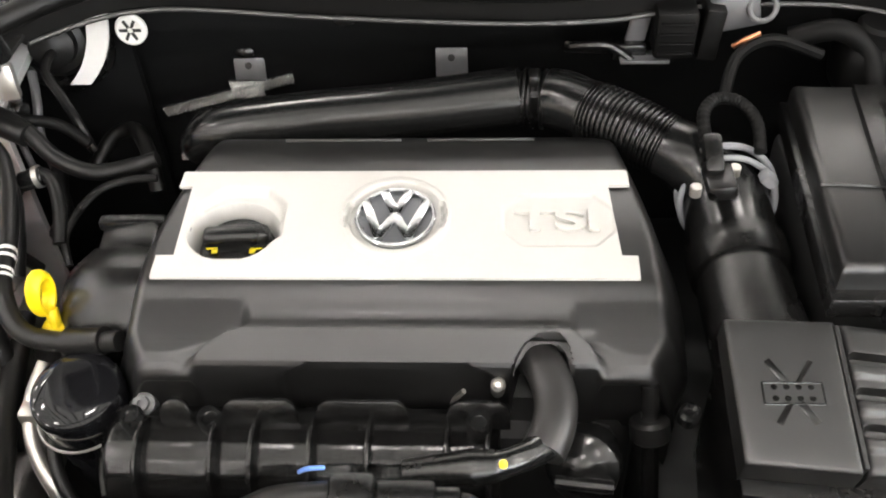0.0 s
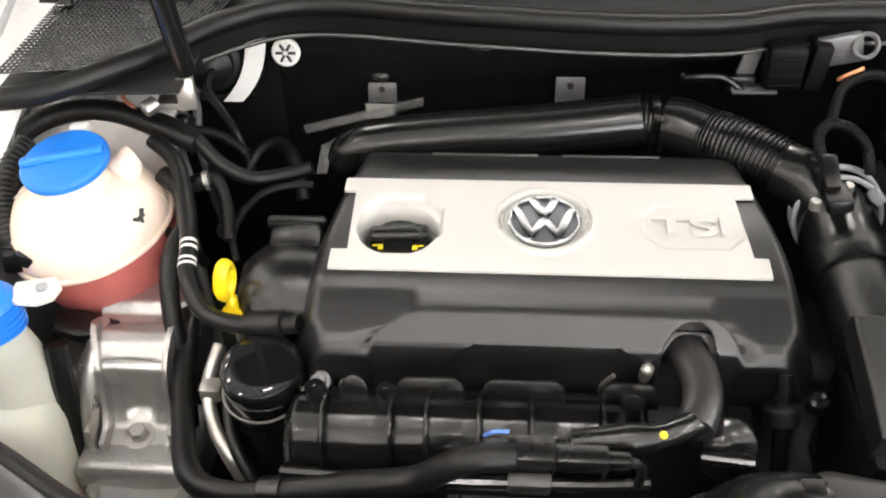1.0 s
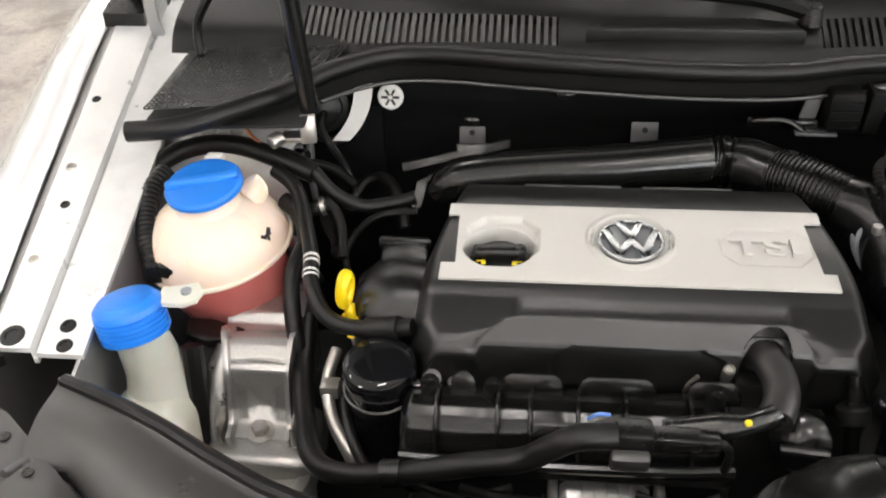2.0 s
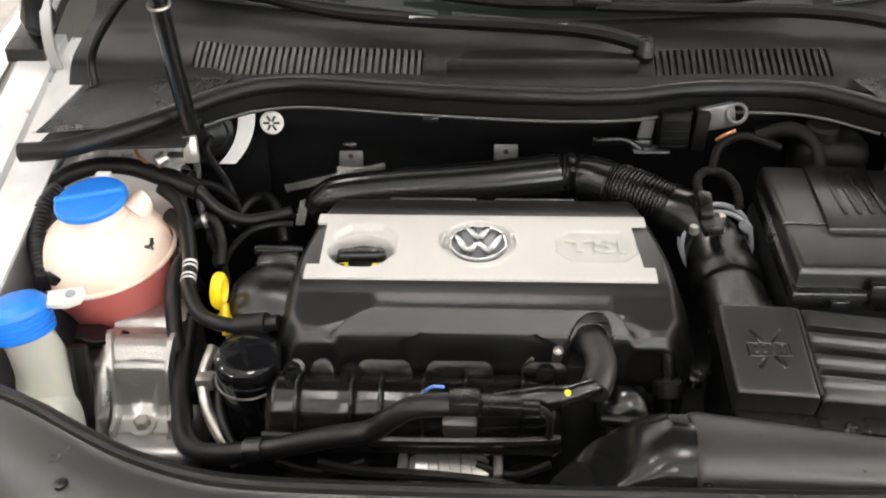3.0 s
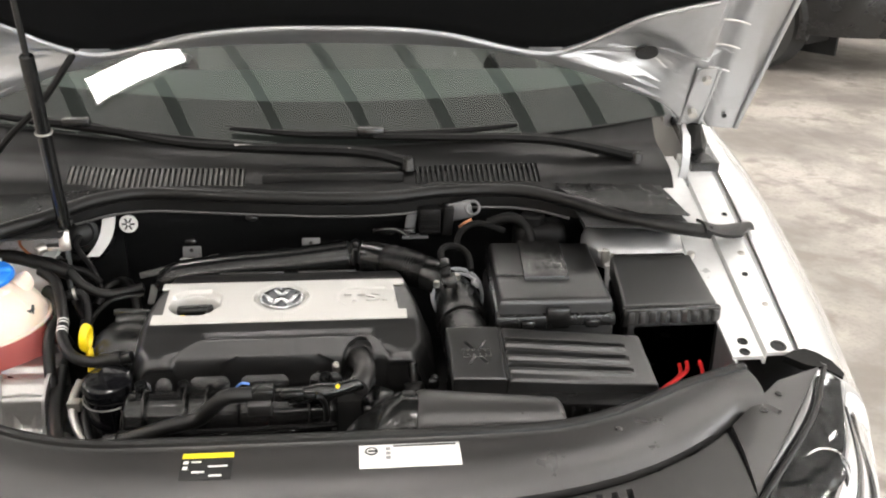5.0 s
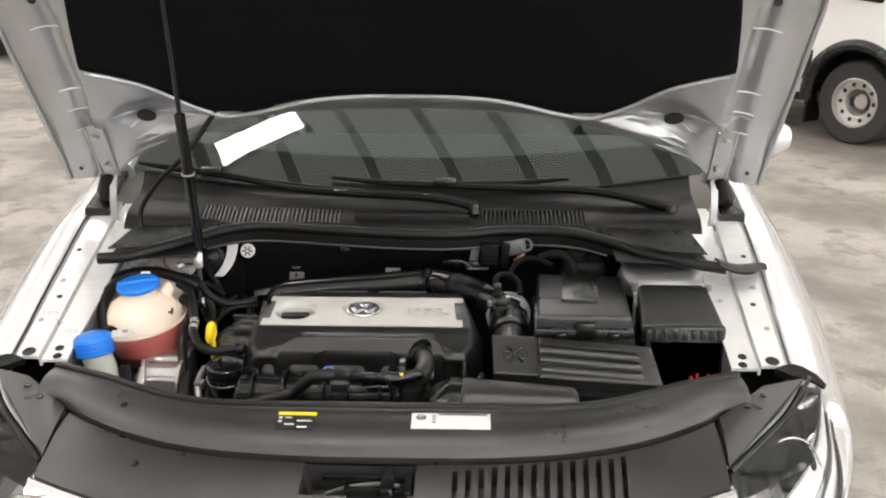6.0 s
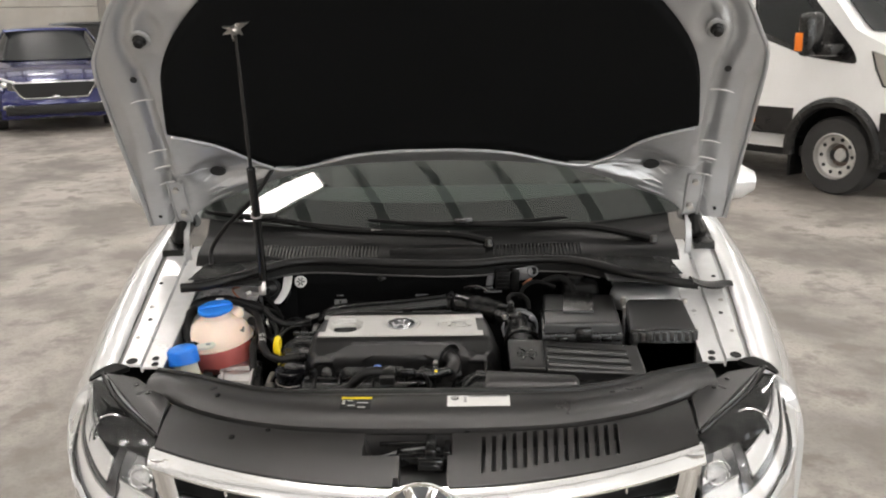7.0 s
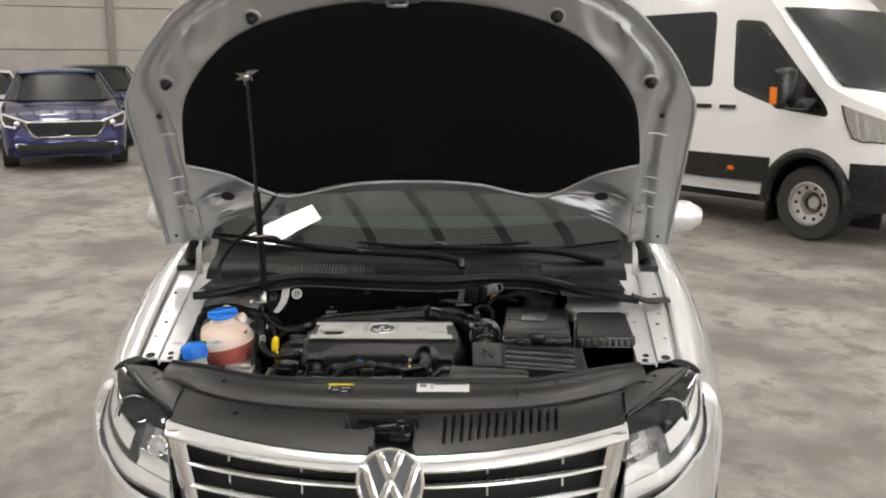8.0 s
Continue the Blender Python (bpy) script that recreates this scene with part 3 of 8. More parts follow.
        lathe(bm, [(0.225, -0.09), (0.225, 0.085), (0.21, 0.095), (0.2, 0.07), (0.06, 0.05), (0.05, 0.065), (0, 0.065)], 36, pose(s * 0.80, y, 0.328, 0, 90 * s, 0), caps=False)
        part("rim", bm, RIM, w)


both(sides)

# ---- bumper, grille and badge ----
def nose_y(x):
    return -0.075 + 0.085 * (abs(x) / 0.56) ** 2.2


def bumper(u, v):
    x = lerp(-0.862, 0.862, u)
    a = abs(x) / 0.862
    zt = curve_table([(0, 0.43), (0.5, 0.445), (0.6, 0.475), (0.66, 0.522), (0.75, 0.562), (0.86, 0.606), (0.93, 0.632), (1.0, 0.645)], a)
    y = -0.11 + 0.13 * a**2.2 + 0.33 * max(0, a - 0.72) / 0.28 * (max(0, a - 0.72) / 0.28) ** 0.8
    z = lerp(0.2, zt, v)
    return Vector((x, y + 0.03 * abs(v - 0.6) ** 2 + (0.03 if v < 0.15 else 0), z))


bm = B()
field(bm, bumper, span(0, 1, 70), span(0, 1, 16), (0, 0.02, 0))
part("bumper", bm, SILVER, car, "silver painted front bumper")

def strip_z(x):
    return 0.652 + 0.052 * (abs(x) / 0.55) ** 2


bm = B()
field(bm, lambda u, v: Vector((lerp(-0.53, 0.53, u), nose_y(lerp(-0.53, 0.53, u)) + 0.06, lerp(0.40, strip_z(lerp(-0.53, 0.53, u)) - 0.035, v))), span(0, 1, 20), span(0, 1, 4), (0, 0.03, 0))
grille = part("grille", bm, DEEP, car, "dark grille with chrome bars")


def grille_top(u, v):
    x = lerp(-0.555, 0.555, u)
    y = table([(0, 0.026), (0.08, 0.028), (0.14, 0.024), (0.85, -0.006), (0.95, -0.007), (1, -0.002)], v)
    z = table([(0, 0.0), (0.08, 0.004), (0.14, 0.005), (0.85, -0.021), (0.95, -0.025), (1, -0.029)], v)
    return Vector((x, nose_y(x) + y - 0.004 * math.sin(math.pi * v), strip_z(x) + z + 0.002 * math.sin(math.pi * v)))


bm = B()
field(bm, grille_top, span(0, 1, 60), [0, 0.08, 0.14, 0.3, 0.5, 0.7, 0.85, 0.95, 1], (0, 0.015, -0.003))
part("chrome_bar", bm, BRIGHT_TRIM, grille, "broad chrome top bar")
for k in range(4):
    bm = B()
    def bar(u, v, k=k):
        w = 0.515 - 0.014 * k
        x = lerp(-w, w, u)
        zc = 0.582 - 0.056 * k + 0.028 * (x / 0.52) ** 2
        return Vector((x, nose_y(x) + 0.012 + 0.016 * (1 - math.sin(math.pi * v)), zc + lerp(-0.010, 0.010, v)))
    field(bm, bar, span(0, 1, 50), span(0, 1, 6), (0, 0.012, 0))
    part("chrome_bar", bm, CHROME, grille)
    for x in (-0.40, -0.22, 0.22, 0.40):
        bm = B()
        rbox(bm, (x, nose_y(x) + 0.035, 0.617 - 0.056 * k + 0.03 * (x / 0.52) ** 2), (0.006, 0.01, 0.03), 0.002)
        part("grille_tab", bm, CHROME, grille)
for s in (1, -1):
    bm = B()
    field(bm, lambda u, v: Vector((s * (lerp(0.512, 0.552, u) - 0.045 * v), nose_y(0.54) + 0.004 - 0.005 * math.sin(math.pi * u), lerp(0.697, 0.42, v))), span(0, 1, 6), span(0, 1, 10), (0, 0.02, 0))
    part("chrome_frame", bm, CHROME, grille)


def emblem(parent, m, r, mat, ground, lift):
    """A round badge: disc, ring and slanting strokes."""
    bm = B()
    lathe(bm, [(0, 0), (r * 0.97, 0), (r * 0.97, lift * 0.5), (0, lift * 0.8)], 40, m)
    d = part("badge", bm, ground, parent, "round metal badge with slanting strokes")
    bm = B()
    torus(bm, r * 0.94, r * 0.065, m @ pose(0, 0, lift * 0.8), 48, 10)
    part("badge_ring", bm, mat, d)
    strokes = [(-0.30, 0.80, -0.02, 0.10), (0.30, 0.80, 0.02, 0.10), (-0.74, 0.44, -0.36, -0.72), (-0.36, -0.72, 0.0, 0.02), (0.36, -0.72, 0.0, 0.02), (0.74, 0.44, 0.36, -0.72)]
    for x0, y0, x1, y1 in strokes:
        bm = B()
        L = math.hypot(x1 - x0, y1 - y0) * r
        a = math.degrees(math.atan2(y1 - y0, x1 - x0))
        rbox(bm, (0, 0, 0), (L + r * 0.12, r * 0.25, lift * 0.7), r * 0.04)
        bmesh.ops.transform(bm, matrix=m @ pose((x0 + x1) / 2 * r, (y0 + y1) / 2 * r, lift * 0.95, 0, 0, a), verts=bm.verts)
        part("badge_stroke", bm, mat, d)
    return d


emblem(grille, pose(-0.003, -0.098, 0.617, 76, 0, 0), 0.079, CHROME, BADGE_DARK, 0.016)

# ---- black covers over the front panel ----
def cover_rear_y(x):
    return curve_table([(0, 0.207), (0.25, 0.209), (0.33, 0.217), (0.40, 0.240), (0.46, 0.271), (0.52, 0.306), (0.58, 0.336), (0.65, 0.366)], abs(x))


def seam_y(x):
    return 0.095 + 0.15 * (abs(x) / 0.58) ** 3.4


def slam(u, v):
    x = lerp(-0.645, 0.645, u)
    yr, ys = cover_rear_y(x), seam_y(min(abs(x), 0.6) * (1 if x > 0 else -1))
    z = curve_table([(0, 0.744), (0.03, 0.757), (0.08, 0.759), (0.11, 0.754), (0.5, 0.750), (0.75, 0.741), (0.9, 0.731), (1, 0.719)], v)
    return Vector((x, lerp(yr, ys, v), z + 0.014 * v * (abs(x) / 0.6) ** 2 - 0.004 * (abs(x) / 0.64) ** 4))


bm = B()
field(bm, slam, span(0, 1, 90), [0, 0.015, 0.03, 0.05, 0.08, 0.1, 0.12, 0.2, 0.35, 0.5, 0.62, 0.75, 0.83, 0.9, 0.95, 1], (0, 0, -0.012))
slam_cover = part("radiator_cover", bm, TRIM_BLACK, car, "grained black plastic radiator support cover")
bm = B()
tube(bm, [Vector((x, cover_rear_y(x) - 0.004, 0.756 - 0.004 * (abs(x) / 0.64) ** 4)) for x in span(-0.64, 0.64, 60)], 0.0075, 10, 1)
part("edge_seal", bm, RUBBER, slam_cover, "rounded rubber edge along the cover")
SLOTS = [0.118 + 0.0208 * k for k in range(14)]


def nose_cover(u, v):
    w = lerp(0.567, 0.549, v)
    x = lerp(-w, w, u)
    y0, y1 = seam_y(x) - 0.005, nose_y(x) + 0.030
    y = lerp(y0, y1, v)
    z = lerp(0.7135 + 0.013 * (abs(x) / 0.6) ** 2, strip_z(x) + 0.007, v**1.25) + 0.004 * math.sin(math.pi * v)
    if v < 0.04:
        z -= 0.008 * (1 - v / 0.04)
    if -0.125 < x < 0.055 and y > 0.022 and y < 0.088:
        z -= 0.05
    elif -0.05 < x < 0.045 and y <= 0.022:
        z -= 0.05
    for k, c in enumerate(SLOTS):
        lean = lerp(-0.558, 0.558, u) - c
        back = 0.070 + 0.15 * (c - 0.118)
        if abs(lean) < 0.0043 and back - 0.088 < y < back:
            z -= 0.035
    return Vector((x, y, z))


us = sorted(set([round(k, 5) for k in span(0, 1, 90)] + [round((q + e + d + 0.558) / 1.116, 5) for q in SLOTS for e in (-0.0043, 0.0043) for d in (-0.0002, 0.0002)]
            + [round((e + d + 0.558) / 1.116, 5) for e in (-0.125, 0.055, -0.05, 0.045) for d in (-0.0006, 0.0006)]))
bm = B()
field(bm, nose_cover, us, [0, 0.008, 0.02, 0.03] + span(0.04, 1, 70), (0, 0, -0.01))
part("nose_cover", bm, TRIM_BLACK, car, "black plastic cover with a row of vent slots", 30)
# latch
bm = B()
rbox(bm, (-0.01, 0.055, 0.675), (0.10, 0.05, 0.02), 0.004)
rbox(bm, (0.012, 0.055, 0.693), (0.022, 0.075, 0.03), 0.005)
rbox(bm, (0.012, 0.012, 0.68), (0.05, 0.02, 0.024), 0.004)
rbox(bm, (-0.035, 0.075, 0.694), (0.12, 0.008, 0.01), 0.002)
rbox(bm, (0.045, 0.055, 0.684), (0.012, 0.06, 0.03), 0.003)
latch = part("bonnet_latch", bm, GLOSS_BLACK, car, "black bonnet latch in its recess")
bm = B()
tube(bm, [(-0.09, 0.06, 0.672), (-0.05, 0.066, 0.682), (0, 0.064, 0.69), (0.03, 0.06, 0.688)], 0.0035, 8)
part("latch_spring", bm, DULL_STEEL, latch)
# fixing clips
for x, y, z in ((-0.40, 0.075, 0.714), (0.40, 0.20, 0.752), (0.60, 0.305, 0.748), (-0.46, 0.205, 0.752), (-0.17, 0.085, 0.711), (0.085, 0.09, 0.711), (0.45, 0.15, 0.715), (-0.45, 0.155, 0.715), (-0.33, 0.10, 0.715), (0.44, 0.13, 0.717)):
    bm = B()
    lathe(bm, [(0.0065, -0.004), (0.0065, 0.001), (0.005, 0.002), (0.002, 0.002), (0.0015, 0.001), (0, 0.001)], 16, pose(x, y, z))
    part("clip", bm, BLACK, slam_cover)
# headlamp edges
def lens_edge_top(u):
    return Vector((curve_table([(0, 0.560), (0.35, 0.626), (0.7, 0.704), (1, 0.772)], u), curve_table([(0, 0.09), (0.35, 0.16), (0.7, 0.25), (1, 0.362)], u), curve_table([(0, 0.706), (0.35, 0.719), (0.7, 0.733), (1, 0.741)], u)))


def lens_edge_low(u):
    return Vector((curve_table([(0, 0.535), (0.35, 0.683), (0.7, 0.776), (1, 0.804)], u), curve_table([(0, -0.035), (0.35, 0.03), (0.7, 0.165), (1, 0.31)], u), curve_table([(0, 0.52), (0.35, 0.57), (0.7, 0.63), (1, 0.685)], u)))


def lens_at(u, v, out=0.0):
    p = lens_edge_low(u).lerp(lens_edge_top(u), v)
    b = math.sin(math.pi * v**1.2) * 0.026 + out
    return Vector((p.x + b * 0.4, p.y - b * 0.72, p.z + b * 0.55))


def mirrored(s, p):
    return Vector((s * p.x, p.y, p.z))


# lamp-side covers
for s in (1, -1):
    def corner(u, v):
        a, b = Vector((0.580, 0.238, 0.726)), Vector((0.676, 0.312, 0.752))
        c, d = Vector((0.766, 0.360, 0.746)), Vector((0.563, 0.098, 0.710))
        p = a.lerp(b, u).lerp(d.lerp(c, u), v)
        p.z += 0.006 * math.sin(math.pi * v) * (1 - u) - (0.008 if 0.50 < u < 0.54 and 0.2 < v < 0.62 else 0)
        return Vector((s * p.x, p.y, p.z))
    bm = B()
    field(bm, corner, span(0, 1, 40), span(0, 1, 12), (0, 0, -0.01))
    lc = part("lamp_cover", bm, TRIM_BLACK, car, "black plastic cover beside the headlamp")
    for u, v in ((0.72, 0.35), (0.45, 0.3)):
        bm = B()
        lathe(bm, [(0.006, 0), (0.006, 0.0015), (0.003, 0.002), (0, 0.001)], 14, Matrix.Translation(corner(u, v)))
        part("clip", bm, BLACK, lc)
    bm = B()
    tube(bm, [mirrored(s, lens_edge_top(u) + Vector((0.003, -0.002, 0.002))) for u in span(0, 1, 24)], 0.0045, 8, 1)
    part("lamp_seal", bm, RUBBER, car, "black rubber seal along the headlamp")
    bm = B()
    field(bm, lambda u, v: corner(lerp(-0.05, 1.0, u), lerp(-0.12, 0.98, v)) - Vector((0, 0, 0.016)), span(0, 1, 6), span(0, 1, 6), (0, 0, -0.01))
    part("lamp_carrier", bm, DEEP, car, "black carrier under the headlamp cover")
    bm = B()
    rim = [(0.722, 0.392, 0.750), (0.742, 0.404, 0.752), (0.764, 0.408, 0.753), (0.780, 0.396, 0.751), (0.798, 0.380, 0.744), (0.806, 0.352, 0.737), (0.796, 0.338, 0.738), (0.772, 0.356, 0.746), (0.748, 0.366, 0.747)]
    hi = [bm.verts.new((s * x, y, z)) for x, y, z in rim]
    lo = [bm.verts.new((s * x, y, z - 0.012)) for x, y, z in rim]
    bm.faces.new(hi)
    bm.faces.new(lo[::-1])
    for k in range(len(rim)):
        bm.faces.new((hi[k], hi[k - 1], lo[k - 1], lo[k]))
    part("fender_tab", bm, MATTE_BLACK, car, "torn black rubber tab on the fender corner")

# painted bumper corners under the lenses
for s in (1, -1):
    def under_lens(u, v):
        k = lerp(0.5, 1.0, u)
        top = lens_edge_low(k) + Vector((0.002, 0.002, -0.006))
        low = bumper(0.5 + lerp(0.745, 0.862, u) / 1.724, 0.985)
        p = low.lerp(top, v)
        b = 0.006 * math.sin(math.pi * v)
        return mirrored(s, p + Vector((b * 0.7, -b * 0.6, 0)))
    bm = B()
    field(bm, under_lens, span(0, 1, 20), span(0, 1, 6), (-s * 0.006, 0.008, 0))
    part("bumper_corner", bm, SILVER, car, "silver bumper corner under the headlamp")

    def lamp_side(u, q):
        a = lerp(math.pi / 2, 0.12, q)
        xt, zt, xo = shut_x(0.337), shut_z(0.337), outer_x(0.337)
        edge = mirrored(s, Vector((xt + (xo - xt) * math.sin(a) ** 0.9, 0.337, zt - 0.185 * (1 - math.cos(a)))))
        near = under_lens(1, q * 2) if q < 0.5 else mirrored(s, lens_edge_low(1).lerp(lens_edge_top(1), q * 2 - 1))
        return near.lerp(edge, u)
    bm = B()
    field(bm, lamp_side, span(0, 1, 6), span(0, 1, 20), (-s * 0.006, 0.006, 0))
    part("fender_tip", bm, SILVER, car, "silver fender tip beside the headlamp")

# ---- headlamps ----
for s in (1, -1):
    inner = Vector((-0.03, 0.062, -0.012))

    def inside(u, v, deep):
        return mirrored(s, lens_at(u, v) + inner * deep)

    def panel(name, us, vs, deep, mat, label="", n=(14, 6), bow=0.0, skew=0.0):
        """A moulded piece behind the lens."""
        bm = B()
        field(bm, lambda u, v: inside(lerp(*us, u), lerp(*vs, v) + skew * (u - 0.5), deep + bow * math.sin(math.pi * v)), span(0, 1, n[0]), span(0, 1, n[1]), (0, 0.008, -0.002))
        return part(name, bm, mat, lamp, label, 45)

    lamp = part("headlamp", field(B(), lambda u, v: inside(u, v, 0.12 + 0.75 * math.sin(math.pi * v) ** 0.5 * math.sin(math.pi * u) ** 0.4), span(0, 1, 24), span(0, 1, 16), (0, 0.006, 0)),
                LAMP_SHELL, car, "clear headlamp with chrome reflectors and a black mask", 50)
    ob = part("lens", field(B(), lambda u, v: mirrored(s, lens_at(u, v)), span(0, 1, 28), span(0, 1, 18)), CLEAR_LENS, lamp, "clear plastic lens", 60)
    ob.visible_shadow = False
    bm = B()
    tube(bm, [mirrored(s, lens_at(u, 0.004, 0.0)) for u in span(0, 1, 24)], 0.0042, 8, 1)
    part("lens_rim", bm, BLACK, lamp)
    # glossy black mask that hangs over the upper lens, wider towards the fender
    bm = B()
    field(bm, lambda u, v: inside(u, lerp(0.76 - 0.10 * math.sin(math.pi * u * 0.75), 0.995, v), 0.06), span(0, 1, 28), span(0, 1, 8), (0, 0.006, -0.002))
    part("mask", bm, GLOSS_BLACK, lamp, "glossy black upper mask", 45)
    # pale strip along the lower edge, a dark step over it, and the upper pale panel
    panel("light_guide", (0.015, 0.985), (0.035, 0.205), 0.10, LAMP_WHITE, "pale running-light strip", (26, 5), bow=-0.05)
    panel("dark_step", (0.30, 0.97), (0.205, 0.275), 0.16, LAMP_DARK, "", (22, 3))
    panel("light_guide", (0.36, 0.97), (0.275, 0.50), 0.22, LAMP_WHITE, "", (20, 5), bow=0.05)
    panel("divider", (0.27, 0.335), (0.20, 0.66), 0.16, LAMP_DARK, "", (5, 10))
    panel("reflector", (0.62, 0.97), (0.50, 0.66), 0.36, HEAD_INNER, "bright chrome reflector", (16, 8), bow=0.25)
    panel("reflector", (0.02, 0.255), (0.215, 0.40), 0.14, LAMP_WHITE, "", (8, 6), bow=0.1)
    panel("reflector", (0.02, 0.255), (0.44, 0.74), 0.42, HEAD_INNER, "", (8, 8), bow=0.3)
    # main lamp: thin chrome ring round a dark dome
    c = Vector((0.688, 0.172, 0.668))
    out = Vector((0.20, -0.90, 0.38)).normalized()
    aim = Matrix.Translation(mirrored(s, c)) @ mirrored(s, out).to_track_quat("Z", "Y").to_matrix().to_4x4()
    bm = B()
    torus(bm, 0.050, 0.0022, aim @ pose(0, 0, 0.010), 48, 8)
    part("bowl_ring", bm, CHROME, lamp)
    bm = B()
    lathe(bm, [(0.049, -0.004), (0.047, 0.006), (0.041, 0.014), (0.031, 0.020), (0.017, 0.0235), (0, 0.0245)], 44, aim)
    part("projector", bm, GLASS_BLACK, lamp, "dark glass projector dome")
    # small inner lamp
    c2 = Vector((0.592, 0.066, 0.630))
    aim2 = Matrix.Translation(mirrored(s, c2)) @ mirrored(s, Vector((0.12, -0.95, 0.25)).normalized()).to_track_quat("Z", "Y").to_matrix().to_4x4()
    bm = B()
    torus(bm, 0.024, 0.0032, aim2 @ pose(0, 0, 0.008), 32, 8)
    part("bowl_ring", bm, CHROME, lamp)
    bm = B()
    lathe(bm, [(0.024, 0.008), (0.020, -0.006), (0.013, -0.012), (0.009, -0.002), (0, 0.004)], 28, aim2, caps=False)
    part("bowl", bm, HEAD_INNER, lamp)


# ---- open bonnet ----
HINGE = Vector((0, 0.938, 1.0))
OPEN = radians(55)
ALONG = Vector((0, -math.cos(OPEN), math.sin(OPEN)))
UNDER = Vector((0, -math.sin(OPEN), -math.cos(OPEN)))       # out of the underside


def hood(u, v, w=0.0):
    """A place on the bonnet: across, from hinge to nose, out of the underside."""
    return Vector((u, 0, 0)) + HINGE + ALONG * v + UNDER * (w + 0.05 * (u / 0.82) ** 2 - 0.045 + 0.03 * max(0, v - 0.55) ** 2)


EDGE_OUT = [(-0.02, 0.828), (0.2, 0.826), (0.386, 0.825), (0.552, 0.818), (0.62, 0.785), (0.70, 0.741), (0.782, 0.674), (0.86, 0.596), (0.905, 0.50), (0.935, 0.36), (0.948, 0.2), (0.952, 0.0)]
EDGE_IN = [(-0.02, 0.745), (0.054, 0.662), (0.10, 0.575), (0.142, 0.482), (0.165, 0.39), (0.179, 0.301), (0.187, 0.16), (0.19, 0.0)]
PAD_HI = [(0, 0.876), (0.17, 0.868), (0.34, 0.83), (0.486, 0.76), (0.59, 0.655), (0.653, 0.545), (0.675, 0.44), (0.688, 0.352)]
PAD_LO = [(0, 0.243), (0.1, 0.242), (0.211, 0.231), (0.33, 0.2), (0.407, 0.191), (0.47, 0.22), (0.558, 0.285), (0.63, 0.318), (0.688, 0.338)]


def press(u, v):
    """Height of the pressed inner panel."""
    a = abs(u)
    w = 0.028
    flange = curve_table([(-0.02, 0.742), (0.1, 0.735), (0.3, 0.72), (0.5, 0.715), (0.62, 0.73), (0.72, 0.68), (0.82, 0.585), (0.9, 0.45), (0.95, 0.3)], v) - 0.02
    w -= 0.030 * smooth(flange - 0.004, flange + 0.018, a)
    w += 0.010 * smooth(flange + 0.03, flange + 0.045, a) - 0.006 * smooth(flange + 0.095, flange + 0.105, a)
    # hollow by the hinges with its oval hole
    d = math.hypot((a - 0.545) / 0.115, (v - 0.195 + 0.1 * (a - 0.545)) / 0.045)
    w -= 0.018 * (1 - smooth(0.75, 1.1, d))
    # hollows in the nose corners
    q = math.hypot((a - 0.54) / 0.06, (v - 0.80 + 0.9 * (a - 0.54)) / 0.075)
    w -= 0.016 * (1 - smooth(0.6, 1.1, q))
    q = math.hypot((a - 0.655) / 0.03, (v - 0.655) / 0.06)
    w -= 0.010 * (1 - smooth(0.6, 1.1, q))
    w += 0.01 * (1 - smooth(0.02, 0.05, abs(v - table([(0, 0.205), (0.3, 0.19), (0.5, 0.16), (0.7, 0.06)], a)))) * (1 if a < 0.6 else 0)
    # the rear edge curls away towards the windscreen
    rear = table([(0, 0.19), (0.16, 0.187), (0.301, 0.179), (0.39, 0.165), (0.482, 0.142), (0.575, 0.10), (0.662, 0.054), (0.745, -0.02)], a)
    w -= 0.014 * (1 - smooth(rear, rear + 0.05, v)) * (1 - smooth(0.32, 0.46, a))
    return w


bonnet_rows = [-0.02, 0.0, 0.02, 0.04, 0.054, 0.075, 0.10, 0.12, 0.142, 0.155, 0.165, 0.172, 0.179, 0.184, 0.187, 0.19] + span(0.2, 0.95, 60) + [0.952]
bm = B()
for s in (1, -1):
    def under(u, v):
        a = lerp(table(EDGE_IN, v), curve_table(EDGE_OUT, v), u)
        return hood(s * a, v, press(a, v))
    field(bm, under, span(0, 1, 70), bonnet_rows)
bmesh.ops.remove_doubles(bm, verts=bm.verts, dist=0.0004)
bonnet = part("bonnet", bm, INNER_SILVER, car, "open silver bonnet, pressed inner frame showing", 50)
bm = B()
for s in (1, -1):
    def skin(u, v):
        a = lerp(table(EDGE_IN, v), curve_table(EDGE_OUT, v) + 0.004, u)
        return hood(s * a, v, 0.0 - 0.012 * (1 - u**6))
    field(bm, skin, span(0, 1, 30), bonnet_rows)
bmesh.ops.remove_doubles(bm, verts=bm.verts, dist=0.0004)
part("bonnet_skin", bm, SILVER, bonnet)
bm = B()
for s in (1, -1):
    tube(bm, [hood(s * curve_table(EDGE_OUT, v), v, 0.004) for v in [k for k in bonnet_rows if k < 0.93]], 0.006, 8, 1)
    tube(bm, [hood(s * table(EDGE_IN, v), v, 0.012 - 0.010 * (1 - smooth(0.32, 0.46, table(EDGE_IN, v)))) for v in bonnet_rows[:16]], lerp(0.007, 0.013, 0.5), 8, 1)
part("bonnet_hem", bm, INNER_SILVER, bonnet)


